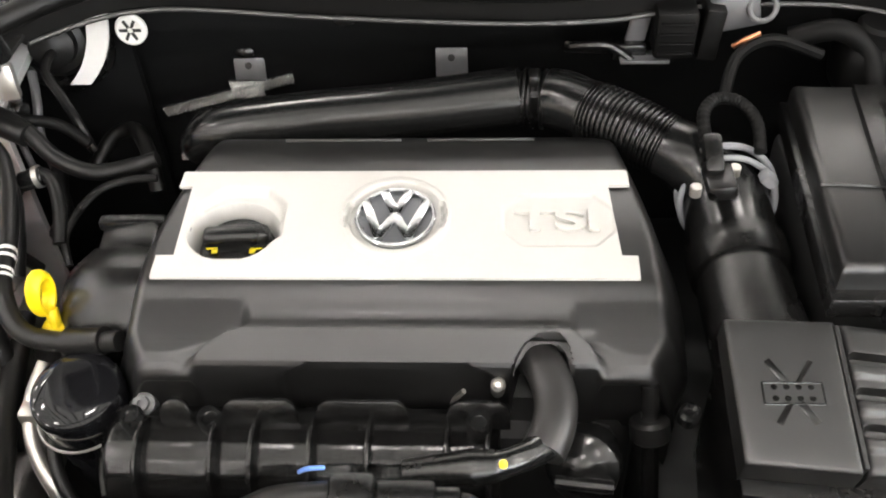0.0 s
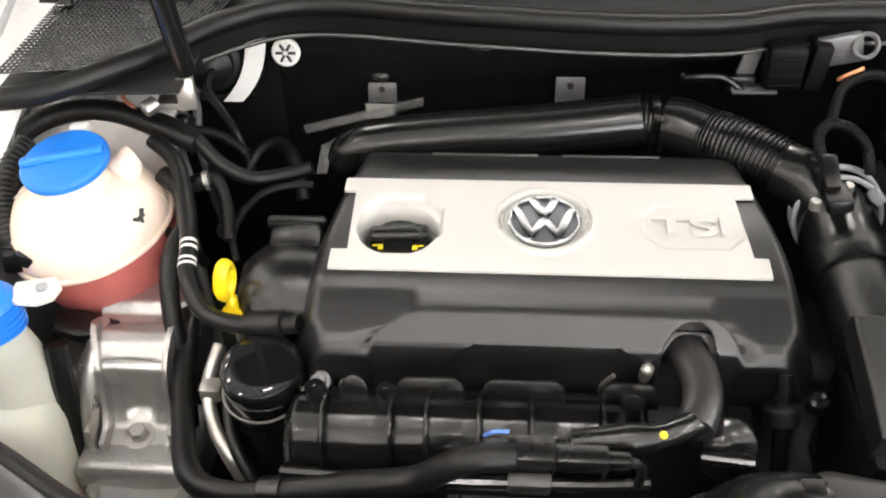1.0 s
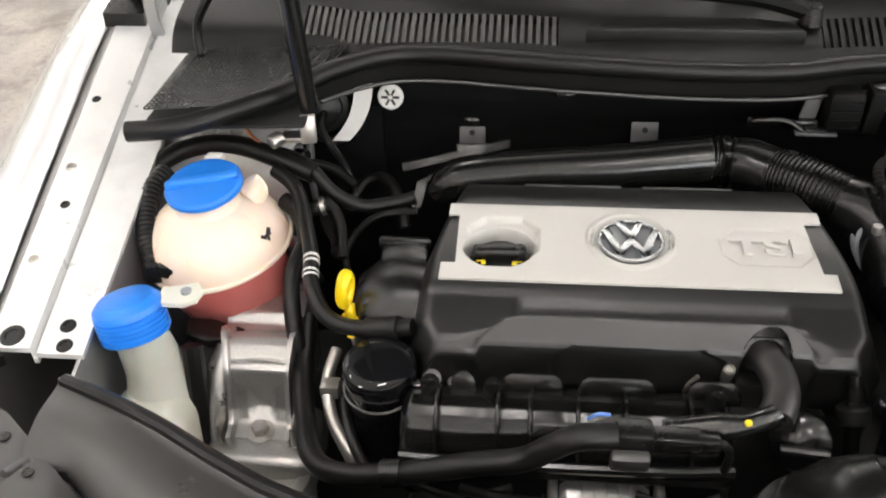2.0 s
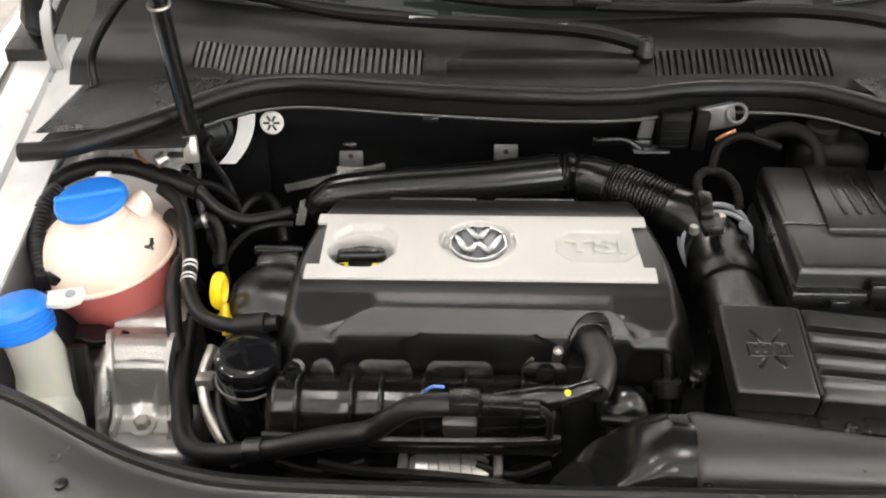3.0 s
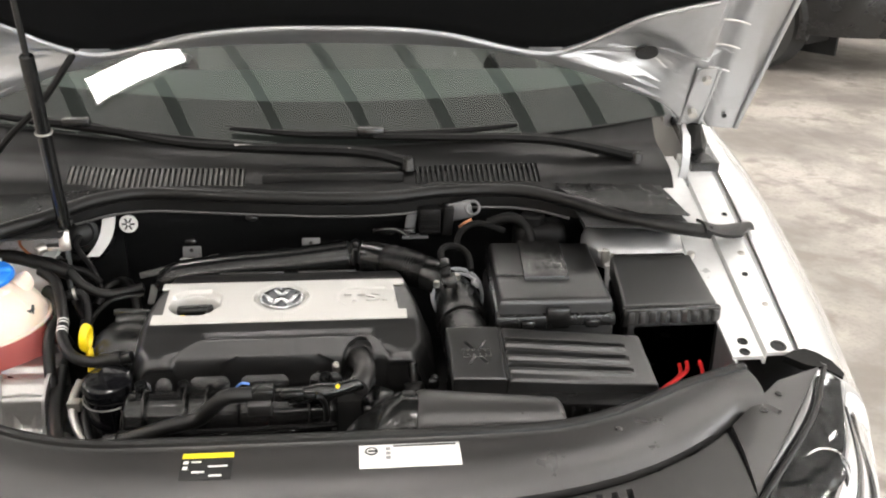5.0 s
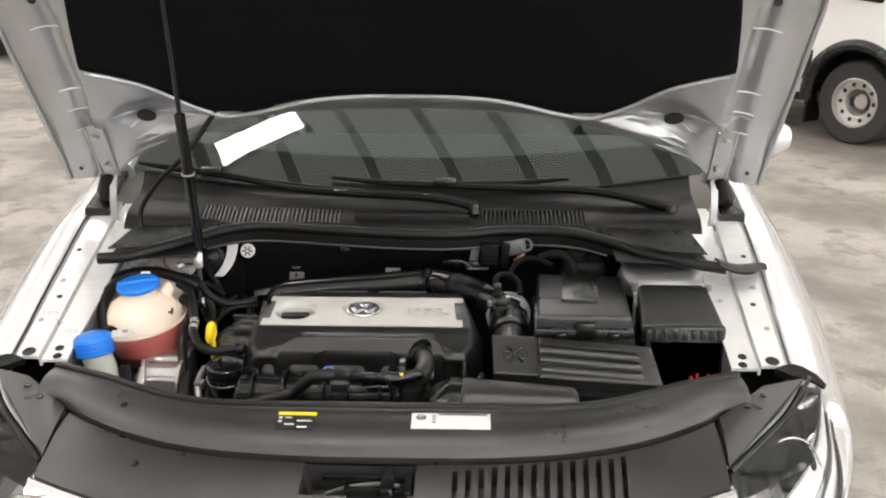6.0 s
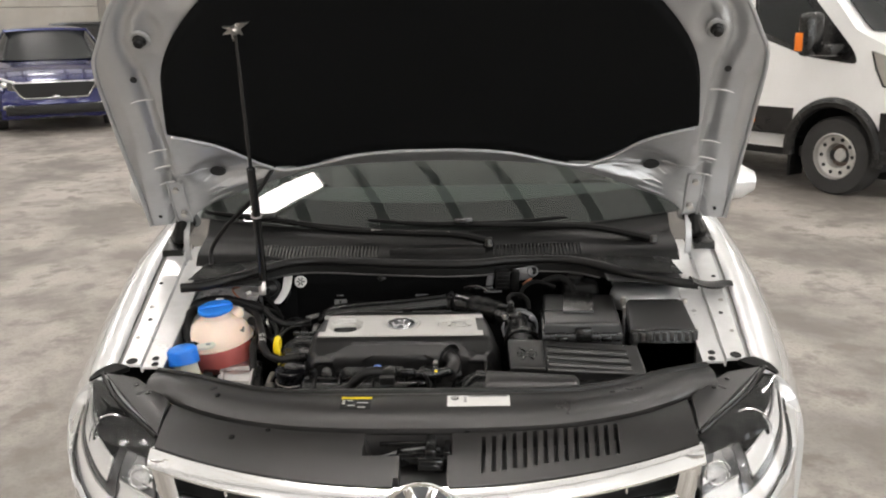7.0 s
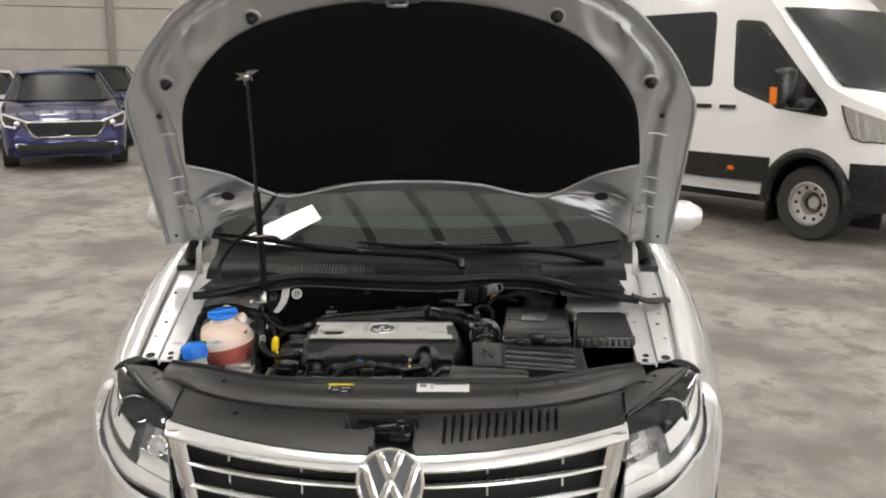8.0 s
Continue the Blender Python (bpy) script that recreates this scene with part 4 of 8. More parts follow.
def pad(u, v):
    a = min(abs(u), 0.688)
    lo, hi = curve_table(PAD_LO, a), curve_table(PAD_HI, a)
    vv = lerp(lo, hi, v)
    rim = min(v, 1 - v) * (hi - lo)
    rim = min(rim, (0.688 - a) * 1.0 + 0.002)
    pillow = 0.034 + 0.010 * smooth(0, 0.03, rim) + 0.002 * math.sin(u * 9 + 1) * math.sin(vv * 11)
    return hood(u, vv, pillow)


bm = B()
field(bm, pad, span(-0.688, 0.688, 100), span(0, 1, 50))
part("insulation_pad", bm, FELT, bonnet, "black felt sound insulation pad", 60)
bm = B()
tube(bm, [hood(u, curve_table(PAD_LO, abs(u)) - 0.006, 0.036) for u in span(-0.68, 0.68, 80)], 0.006, 8, 1)
part("pad_edge", bm, INNER_SILVER, bonnet)
for s in (1, -1):
    for u, v in ((0.407, 0.832), (0.681, 0.632)):
        bm = B()
        m = Matrix.Translation(hood(s * u, v, 0.02)) @ (UNDER.to_track_quat("Z", "Y").to_matrix().to_4x4())
        lathe(bm, [(0.016, 0), (0.016, 0.012), (0.012, 0.016), (0.0115, 0.026), (0.008, 0.029), (0, 0.029)], 20, m)
        part("bump_stop", bm, RUBBER, bonnet, "round black rubber bump stop")
        bm = B()
        torus(bm, 0.0205, 0.006, m @ pose(0, 0, 0.006), 28, 8)
        part("bump_seat", bm, INNER_SILVER, bonnet)
    # dark discs painted for the shaded holes in the bonnet frame
    for u, v, r in ((0.733, 0.507, 0.0085), (0.79, 0.02, 0.005)):
        bm = B()
        m = Matrix.Translation(hood(s * u, v, 0.0115)) @ (UNDER.to_track_quat("Z", "Y").to_matrix().to_4x4())
        lathe(bm, [(r, 0), (r, 0.003), (0, 0.003)], 18, m)
        part("hole_disc", bm, DEEP, bonnet)
    # dark oval disc in place of the shaded oval hole
    bm = B()
    m = Matrix.Translation(hood(s * 0.592, 0.182, 0.016)) @ (UNDER.to_track_quat("Z", "Y").to_matrix().to_4x4())
    lathe(bm, [(0.022, 0), (0.022, 0.003), (0, 0.003)], 24, m, 1.0, 0.75)
    part("hole_disc", bm, DEEP, bonnet)
    for v in (0.44, 0.27, 0.21, 0.15):      # sealant creases on the flange
        bm = B()
        tube(bm, [hood(s * (0.70 + 0.02 * k), v + 0.004 * k - 0.002 * k * k, 0.0125) for k in range(4)], 0.0018, 6, 2)
        part("sealant_bead", bm, WHITE_PRINT, bonnet)
    # hinge
    bm = B()
    a, b = hood(s * 0.712, 0.165, 0.03), hood(s * 0.722, 0.0, 0.02)
    for x in (-0.02, 0.02):
        tube(bm, [a + Vector((x, -0.004, 0)), b + Vector((x, -0.004, 0))], 0.004, 6, 1)
    field(bm, lambda u, v: a.lerp(b, v) + Vector((lerp(-0.021, 0.021, u), -0.003 - 0.004 * math.sin(math.pi * v), 0)), span(0, 1, 4), span(0, 1, 6), (0, 0.004, 0))
    hinge = part("hinge", bm, INNER_SILVER, bonnet, "painted steel bonnet hinge")
    for v in (0.14, 0.045):
        bm = B()
        cyl(bm, hood(s * 0.714, v, 0.028), hood(s * 0.714, v, 0.042), 0.009, n=6)
        part("bolt", bm, STEEL, hinge)
    bm = B()
    field(bm, lambda u, v: Vector((s * (0.712 + 0.016 * u), lerp(0.935, 0.925, v), lerp(0.99, 0.86, v))) + Vector((0, -0.02 * math.sin(math.pi * v), 0)), span(0, 1, 4), span(0, 1, 8), (0, 0.006, 0))
    rbox(bm, (s * 0.715, 0.925, 0.868), (0.06, 0.06, 0.006), 0.002)
    part("hinge_foot", bm, INNER_SILVER, hinge)
    bm = B()
    tube(bm, [hood(s * 0.735, 0.0, 0.015), (s * 0.745, 0.95, 0.95), (s * 0.77, 1.0, 0.93), (s * 0.79, 1.06, 0.94)], [0.014, 0.026, 0.024, 0.010], 10)
    part("hinge_boot", bm, RUBBER, hinge)
# latch striker at the bonnet's nose
bm = B()
rbox(bm, hood(-0.02, 0.885, 0.03), (0.13, 0.03, 0.02), 0.005, (55, 0, 0))
tube(bm, [hood(-0.035, 0.88, 0.03), hood(-0.035, 0.885, 0.07), hood(0.01, 0.885, 0.07), hood(0.01, 0.88, 0.03)], 0.005, 8)
part("striker", bm, DULL_STEEL, bonnet)

# gas strut holding it open
strut = thing("gas_strut", "black gas strut propping up the bonnet", "strut", (-0.447, 0.70, 0.87))
foot, head = Vector((-0.457, 0.705, 0.875)), hood(-0.447, 0.66, 0.05)
mid = foot.lerp(head, 0.48)
part("cylinder", cyl(B(), foot, mid, 0.0115, n=18, bevel=0.003), GLOSS_BLACK, strut)
part("rod", cyl(B(), mid, head, 0.0052, n=14), GLOSS_BLACK, strut)
bm = B()
prism(bm, [(-0.04, -0.004), (-0.012, 0.004), (-0.008, 0.022), (0.002, 0.01), (0.022, 0.03), (0.016, 0.008), (0.036, 0.004), (0.016, -0.004), (0.026, -0.016), (0.004, -0.008), (-0.012, -0.012)], 0, 0.004, 0.0, Matrix.Translation(head + UNDER * -0.004) @ UNDER.to_track_quat("Z", "Y").to_matrix().to_4x4() @ pose(0, 0, 0, 0, 0, 200))
lathe(bm, [(0.010, 0), (0.010, 0.010), (0.006, 0.014), (0, 0.014)], 14, Matrix.Translation(head) @ UNDER.to_track_quat("Z", "Y").to_matrix().to_4x4())
part("ball_socket", bm, STEEL, strut, "torn bright foil round the upper ball joint")
bm = B()
torus(bm, 0.0125, 0.002, Matrix.Translation(foot.lerp(mid, 0.58)) @ (head - foot).to_track_quat("Z", "Y").to_matrix().to_4x4(), 18, 6)
part("collar", bm, STEEL, strut)
bm = B()
tube(bm, [hood(-0.43, 0.20, 0.03), (-0.50, 0.81, 1.07), (-0.575, 0.83, 1.0), (-0.63, 0.85, 0.93), (-0.632, 0.84, 0.885)], 0.006, 8)
tagged(part("washer_hose", bm, RUBBER), "thin black rubber hose up to the bonnet", "hose")

# ---- windscreen, cowl and wipers ----
def screen_base(x):
    a = abs(x) / 0.70
    return Vector((x, 0.955 + 0.10 * a**2, 0.945 + 0.03 * a**2))


def screen(u, v):
    x = lerp(-0.72, 0.72, u)
    b = screen_base(x)
    k = 1 - 0.13 * v
    rise = Vector((0, 0.86, 0.44)) * v
    bow = 0.025 * math.sin(math.pi * v)
    return Vector((x * k, b.y + rise.y - bow * 0.3 + 0.04 * v * (abs(x) / 0.7) ** 2, b.z + rise.z + bow))


bm = B()
field(bm, screen, span(0, 1, 40), span(0, 1, 20))
windscreen = part("windscreen", bm, WINDSCREEN, car, "clear curved windscreen reflecting the ceiling", 60)
windscreen.visible_shadow = False
# black strip behind the lower glass stands in for its darker reflection
bm = B()
field(bm, lambda u, v: screen(u, v) + Vector((0, 0.004, -0.005)), span(0, 1, 40), span(0, 0.13, 3))
part("dim_reflection_band", bm, BLACK_PRINT, windscreen, "black band standing in for the dim reflection low on the glass", 60)
# dashboard top and cabin behind the glass
bm = B()
field(bm, lambda u, v: Vector((lerp(-0.68, 0.68, u), lerp(1.05, 1.9, v), 0.935 + 0.05 * math.sin(math.pi * min(1, v * 1.2)) - 0.3 * max(0, v - 0.8))), span(0, 1, 20), span(0, 1, 14), (0, 0, -0.03))
part("dashboard", bm, SEAT, car, "dark dashboard behind the windscreen")
# roof and glasshouse
def roof(u, v):
    x = lerp(-0.62, 0.62, u)
    y = lerp(1.80, 3.3, v)
    return Vector((x * (1 - 0.08 * v), y, 1.39 + 0.035 * math.sin(math.pi * v) - 0.05 * (abs(x) / 0.62) ** 3 - 0.03 * v))


bm = B()
field(bm, roof, span(0, 1, 20), span(0, 1, 16), (0, 0, -0.03))
part("roof", bm, SILVER, car)
bm = B()
field(bm, lambda u, v: Vector((lerp(-0.66, 0.66, u) * lerp(0.88, 1.0, v), lerp(3.3, 4.1, v), lerp(1.36, 0.99, v) + 0.03 * math.sin(math.pi * v))), span(0, 1, 14), span(0, 1, 8), (0, 0, -0.02))
part("rear_window", bm, DARK_GLASS, car)
bm = B()
field(bm, lambda u, v: Vector((lerp(-0.80, 0.80, u), lerp(4.1, 4.68, v), lerp(0.99, 0.93, v) + 0.02 * math.sin(math.pi * v))), span(0, 1, 14), span(0, 1, 6), (0, 0, -0.02))
part("boot_lid", bm, SILVER, car)
bm = B()
field(bm, lambda u, v: Vector((lerp(-0.82, 0.82, u), 4.66 + 0.06 * math.sin(math.pi * v) - 0.25 * (abs(lerp(-1, 1, u)) ** 4), lerp(0.25, 0.94, v))), span(0, 1, 24), span(0, 1, 8), (0, -0.02, 0))
part("rear_bumper", bm, SILVER, car)
for s in (1, -1):
    bm = B()
    tube(bm, [(s * 0.755, 1.08, 0.965), (s * 0.70, 1.45, 1.19), (s * 0.635, 1.82, 1.375)], [0.035, 0.03, 0.028], 10)
    part("pillar", bm, SILVER, car)
    bm = B()
    field(bm, lambda u, v: Vector((s * lerp(0.80, 0.62, v), lerp(1.25 + 0.6 * v, 3.75 - 0.5 * v, u), lerp(0.975, 1.36, v))), span(0, 1, 12), span(0, 1, 4), (-s * 0.01, 0, 0))
    part("side_window", bm, WINDSCREEN, car).visible_shadow = False
    # door mirror
    bm = B()
    lathe(bm, [(0, -0.115), (0.05, -0.105), (0.078, -0.07), (0.088, 0), (0.082, 0.06), (0.05, 0.105), (0, 0.115)], 24, pose(s * 0.945, 1.42, 0.995, 0, 90, 8 * s) @ Matrix.Diagonal((0.72, 0.62, 1, 1)))
    mirror = part("door_mirror", bm, SILVER, car, "silver door mirror housing")
    bm = B()
    tube(bm, [(s * 0.82, 1.46, 0.95), (s * 0.90, 1.43, 0.955), (s * 0.95, 1.42, 0.96)], [0.03, 0.024, 0.03], 10)
    part("mirror_foot", bm, BLACK, mirror)
    # fender top corner filler by the hinge
    bm = B()
    field(bm, lambda u, v: Vector((s * lerp(0.74, 0.80, u), lerp(0.93, 1.20, v), lerp(0.905, 0.975, v) + 0.025 * math.sin(math.pi * v) * (1 - u))), span(0, 1, 6), span(0, 1, 10), (0, 0, -0.02))
    part("cowl_end", bm, BLACK, car, "black plastic cowl end piece")

# cowl panel
VENTS = ((-0.505, -0.165, 33), (0.165, 0.41, 24))


def cowl(u, v):
    x = lerp(-0.69, 0.69, u)
    b = screen_base(x)
    a = abs(x)
    y0 = curve_table([(0, 0.835), (0.12, 0.838), (0.22, 0.855), (0.36, 0.85), (0.43, 0.845), (0.48, 0.872), (0.69, 0.88)], a)
    y = lerp(y0, b.y + 0.01, v)
    z = curve_table([(0, 0.865), (0.08, 0.885), (0.2, 0.90), (0.55, 0.918), (0.8, 0.93), (1, b.z - 0.006)], v)
    for x0, x1, n in VENTS:
        if x0 < x < x1 and 0.13 < v < 0.47:
            z -= 0.012
    return Vector((x, y, z))


us = sorted(set([round(k, 5) for k in span(0, 1, 70)] + [round((e + d + 0.69) / 1.38, 5) for x0, x1, n in VENTS for e in (x0, x1) for d in (-0.0008, 0.0008)]))
vs = sorted(set(span(0, 1, 20) + [0.129, 0.131, 0.469, 0.471]))
bm = B()
field(bm, cowl, us, vs, (0, 0, -0.008))
cowl_panel = part("cowl_panel", bm, COWL_BLACK, car, "black plastic cowl panel under the windscreen", 30)
for x0, x1, n in VENTS:
    for k in range(n):
        x = lerp(x0 + 0.005, x1 - 0.005, k / (n - 1))
        u = (x + 0.69) / 1.38
        p, q = cowl(u, 0.12), cowl(u, 0.48)
        bm = B()
        field(bm, lambda a, b: Vector((x + lerp(-0.0026, 0.0026, a), lerp(p.y, q.y, b), lerp(p.z, q.z, b) + 0.001 * math.sin(math.pi * b))), (0, 1), (0, 0.5, 1), (0, 0, -0.012))
        # left slats dusty; the right vent's dimness is put in as cowl black
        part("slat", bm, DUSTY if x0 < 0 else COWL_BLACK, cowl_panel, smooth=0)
# raised middle moulding with stepped edge
bm = B()
prism(bm, [(-0.13, 0.862), (0.14, 0.862), (0.13, 0.89), (0.08, 0.905), (-0.06, 0.905), (-0.10, 0.892)], 0.898, 0.916, 0.004)
part("moulding", bm, COWL_BLACK, cowl_panel)
# mesh screens over the plenum ends
for s in (1, -1):
    bm = B()
    for k in range(26):
        y = 0.69 + k * 0.0068
        w0, w1 = 0.46 + 0.10 * max(0, (0.77 - y) / 0.08), 0.655
        tube(bm, [(s * w0, y, 0.887), (s * w1, y, 0.88)], 0.0014, 4, 1, False)
    for k in range(34):
        x = 0.46 + 0.195 * k / 33
        y0 = 0.69 + 0.08 * max(0, (0.56 - x) / 0.10)
        tube(bm, [(s * x, y0, 0.888 - 0.036 * (x - 0.46)), (s * (x - 0.02), 0.865, 0.889 - 0.036 * (x - 0.46))], 0.0014, 4, 1, False)
    tagged(part("mesh_screen", bm, BLACK, cowl_panel, "black plastic leaf mesh"), kind="stuff")
    bm = B()
    field(bm, lambda u, v: Vector((s * lerp(0.46, 0.66, u), lerp(0.68, 0.87, v), 0.868 - 0.007 * u)), (0, 1), (0, 1), (0, 0, -0.004))
    part("mesh_tray", bm, DEEP, cowl_panel, smooth=0)

# wipers
def wiper(pts, blade, label):
    w = thing("wiper", label, "wiper", pts[0], "windscreen wipers")
    bm = B()
    tube(bm, pts, [0.012, 0.011, 0.009, 0.007], 8)
    part("arm", bm, MATTE_BLACK, w)
    bm = B()
    cyl(bm, Vector(pts[0]) - Vector((0, 0, 0.015)), Vector(pts[0]) + Vector((0, 0, 0.012)), 0.016, 0.013, 16, 0.002)
    part("pivot_cap", bm, BLACK, w)
    bm = B()
    tube(bm, blade, [0.004, 0.009, 0.009, 0.004], 6)
    part("blade", bm, MATTE_BLACK, w)
    c = Vector(blade[len(blade) // 2])
    bm = B()
    rbox(bm, c + Vector((0, -0.004, 0.008)), (0.055, 0.022, 0.02), 0.005)
    part("adapter", bm, BLACK, w)
    return w


wiper([(0.625, 0.945, 0.915), (0.44, 0.955, 0.952), (0.20, 0.953, 0.960), (0.085, 0.955, 0.962)], [(-0.20, 0.985, 0.975), (-0.06, 0.97, 0.965), (0.08, 0.965, 0.963), (0.22, 0.968, 0.966), (0.38, 0.985, 0.975)], "long black windscreen wiper lying across the glass")
left_wiper = wiper([(0.150, 0.893, 0.926), (0.055, 0.905, 0.945), (-0.18, 0.925, 0.952), (-0.32, 0.952, 0.958), (-0.50, 1.008, 0.982)], [(-0.70, 1.055, 0.992), (-0.61, 1.03, 0.985), (-0.50, 1.002, 0.978), (-0.36, 0.968, 0.966), (-0.16, 0.945, 0.952)], "black windscreen wiper with a bright line along its arm")
bm = B()
tube(bm, [(-0.185, 0.920, 0.958), (-0.07, 0.912, 0.955), (0.040, 0.902, 0.953)], 0.0025, 6, 2)
part("arm_edge", bm, STEEL, left_wiper, "thin bright line along the arm")

# ---- rubber seal along the bulkhead ----
SEAL = [(-0.665, 0.655, 0.868), (-0.60, 0.665, 0.872), (-0.51, 0.715, 0.884), (-0.43, 0.795, 0.891), (-0.34, 0.832, 0.892), (-0.17, 0.82, 0.887), (0, 0.812, 0.882), (0.12, 0.815, 0.882), (0.22, 0.833, 0.886),
        (0.36, 0.828, 0.886), (0.45, 0.775, 0.882), (0.53, 0.71, 0.872), (0.61, 0.68, 0.864), (0.69, 0.665, 0.856)]
seal = thing("bulkhead_seal", "thick black rubber seal along the bulkhead edge", "seal", (0, 0.815, 0.86))
bm = B()
tube(bm, SEAL, 0.0125, 14)
part("bulb", bm, RUBBER, seal)
bm = B()
path = catmull(SEAL, 6)
field(bm, lambda u, v: path[int(v)] + Vector((0, lerp(-0.004, -0.006, u), lerp(-0.031 + 0.019 * smooth(0.44, 0.56, abs(path[int(v)].x)), -0.006, u))), span(0, 1, 3), range(len(path)), (0, 0.018, 0))
part("lip", bm, RUBBER, seal)
bm = B()
tube(bm, [p + Vector((0, -0.010, -0.032 + 0.019 * smooth(0.44, 0.56, abs(p.x)))) for p in path if abs(p.x) < 0.46], 0.0026, 6, 1)
part("edge_bead", bm, TRIM_BLACK, seal)
bm = B()
field(bm, lambda u, v: Vector((lerp(0.675, 0.80, u), lerp(0.648, 0.705, v) * 1.0 + 0.05 * u * u + 0.03 * (1 - v) * smooth(0.55, 0.95, u), 0.868 - 0.035 * u * (0.6 + 0.4 * u) + 0.006 * math.sin(math.pi * v) - 0.006 * math.sin(5 * u))), span(0, 1, 14), span(0, 1, 6), (0, 0, -0.006))
part("end_flap", bm, RUBBER, seal, "loose rubber flap at the seal's end")


# ---- engine bay: shell ----
bm = B()
field(bm, lambda u, v: Vector((lerp(-0.47, 0.47, u), table([(0.40, 0.90), (0.70, 0.90), (0.77, 0.885), (0.83, 0.842), (0.875, 0.835)], lerp(0.40, 0.875, v)) - 0.012 * math.sin(9 * u) * (1 - v), lerp(0.40, 0.875, v))), span(0, 1, 40), span(0, 1, 30), (0, 0.02, 0))
bulkhead = part("bulkhead", bm, FELT, car, "black felt-lined bulkhead", 60)
bm = B()
rbox(bm, (0, 0.50, 0.30), (1.36, 1.0, 0.04), 0.0)
rbox(bm, (0, 0.165, 0.505), (1.1, 0.05, 0.38), 0.01)
part("undertray", bm, DEEP, car, "black undertray and radiator frame")
for s in (1, -1):
    bm = B()
    field(bm, lambda u, v: Vector((s * lerp(0.40, 0.665, u), 0.86, lerp(0.40, 0.87, v))), (0, 1), (0, 1), (0, 0.01, 0))
    part("plenum_wall", bm, FELT, car)
bm = B()
lathe(bm, [(0.017, 0), (0.017, 0.004), (0.014, 0.006), (0.004, 0.004), (0, 0.004)], 28, pose(-0.381, 0.833, 0.832, 80, 0, 0))
washer = part("round_clip", bm, WHITE_PRINT, bulkhead, "round white retaining washer")
for k in range(6):
    a = 2 * math.pi * k / 6
    bm = B()
    rbox(bm, (0.0075 * math.cos(a), 0.0075 * math.sin(a), 0.0058), (0.009, 0.0032, 0.0012), 0, (0, 0, math.degrees(a)))
    bmesh.ops.transform(bm, matrix=pose(-0.381, 0.833, 0.832, 80, 0, 0), verts=bm.verts)
    part("slot", bm, BLACK_PRINT, washer, smooth=0)
for x, z in ((-0.152, 0.838), (0.08, 0.838), (0.0, 0.866), (-0.278, 0.775)):
    bm = B()
    lathe(bm, [(0.012, 0), (0.011, 0.003), (0.004, 0.006), (0, 0.006)], 16, pose(x, 0.836 if z > 0.8 else 0.878, z, 80, 0, 0), 1.0, 0.6)
    part("push_clip", bm, BLACK, bulkhead)
for x, y, z in ((-0.278, 0.886, 0.748), (-0.043, 0.876, 0.762)):
    bm = B()
    rbox(bm, (x, y - 0.004, z), (0.036, 0.004, 0.034), 0.002, (-15, 0, 0))
    t = part("bracket_tab", bm, DULL_STEEL, bulkhead)
    # small dark disc paints the shade of the tab's hole
    bm = B()
    lathe(bm, [(0.004, 0), (0.004, 0.002), (0, 0.002)], 12, pose(x, y - 0.0068, z + 0.008, 75, 0, 0))
    part("hole_disc", bm, DEEP, t)
bm = B()
field(bm, lambda u, v: Vector((lerp(-0.428, -0.404, u) - 0.035 * (1 - v) ** 3, 0.838 - 0.02 * (1 - v), lerp(0.772, 0.872, v))), span(0, 1, 4), span(0, 1, 10), (0, 0.004, 0))
part("support_strip", bm, WHITE_PRINT, bulkhead, "pale painted support strip")
# quilted heat foil
def quilt(u, v, nu, nv):
    return 0.0030 * abs(math.sin(math.pi * (u * nu + v * nv))) * abs(math.sin(math.pi * (u * nu - v * nv)))


bm = B()
field(bm, lambda u, v: Vector((lerp(-0.372, -0.225, u), lerp(0.838, 0.872, u) - 0.006 * v - quilt(u, v, 30, 2), lerp(0.716, 0.738, u) + 0.015 * v)), span(0, 1, 300), span(0, 1, 18), (0, 0.004, 0))
field(bm, lambda u, v: Vector((lerp(-0.297, -0.260, u), 0.866 - 0.010 * v - quilt(u, v, 8, 4), lerp(0.722, 0.750, v))), span(0, 1, 80), span(0, 1, 34), (0, 0.004, 0))
field(bm, lambda u, v: Vector((lerp(-0.352, -0.262, u), lerp(0.832, 0.862, u) - 0.006 * v - quilt(u, v, 19, 1.5), lerp(0.696, 0.726, u) + 0.010 * v)), span(0, 1, 190), span(0, 1, 14), (0, 0.004, 0))
field(bm, lambda u, v: Vector((lerp(-0.352, -0.338, u) - 0.008 * v, 0.826 - 0.012 * v - quilt(u, v, 2.5, 7), lerp(0.702, 0.672, v))), span(0, 1, 24), span(0, 1, 60), (0, 0.004, 0))
tagged(part("heat_shield", bm, FOIL), "crinkled bright metal foil heat shield", "heat shield")

# ---- engine block under the cover ----
engine = thing("engine", "black engine block with intake manifold", "engine", (-0.08, 0.55, 0.32))
for nm, c, size, r in (("block", (-0.08, 0.58, 0.53), (0.42, 0.28, 0.36), 0.02), ("cylinder_head", (-0.09, 0.47, 0.60), (0.40, 0.10, 0.16), 0.02),
                       ("front_casing", (-0.10, 0.36, 0.455), (0.44, 0.16, 0.23), 0.03), ("gearbox", (0.26, 0.62, 0.45), (0.26, 0.4, 0.28), 0.03)):
    part(nm, rbox(B(), c, size, r), DEEP, engine)
tagged(part("inner_tray", rbox(B(), (0.45, 0.36, 0.48), (0.3, 0.25, 0.3), 0.03), DEEP), "dark tray below the air filter box", "tray")

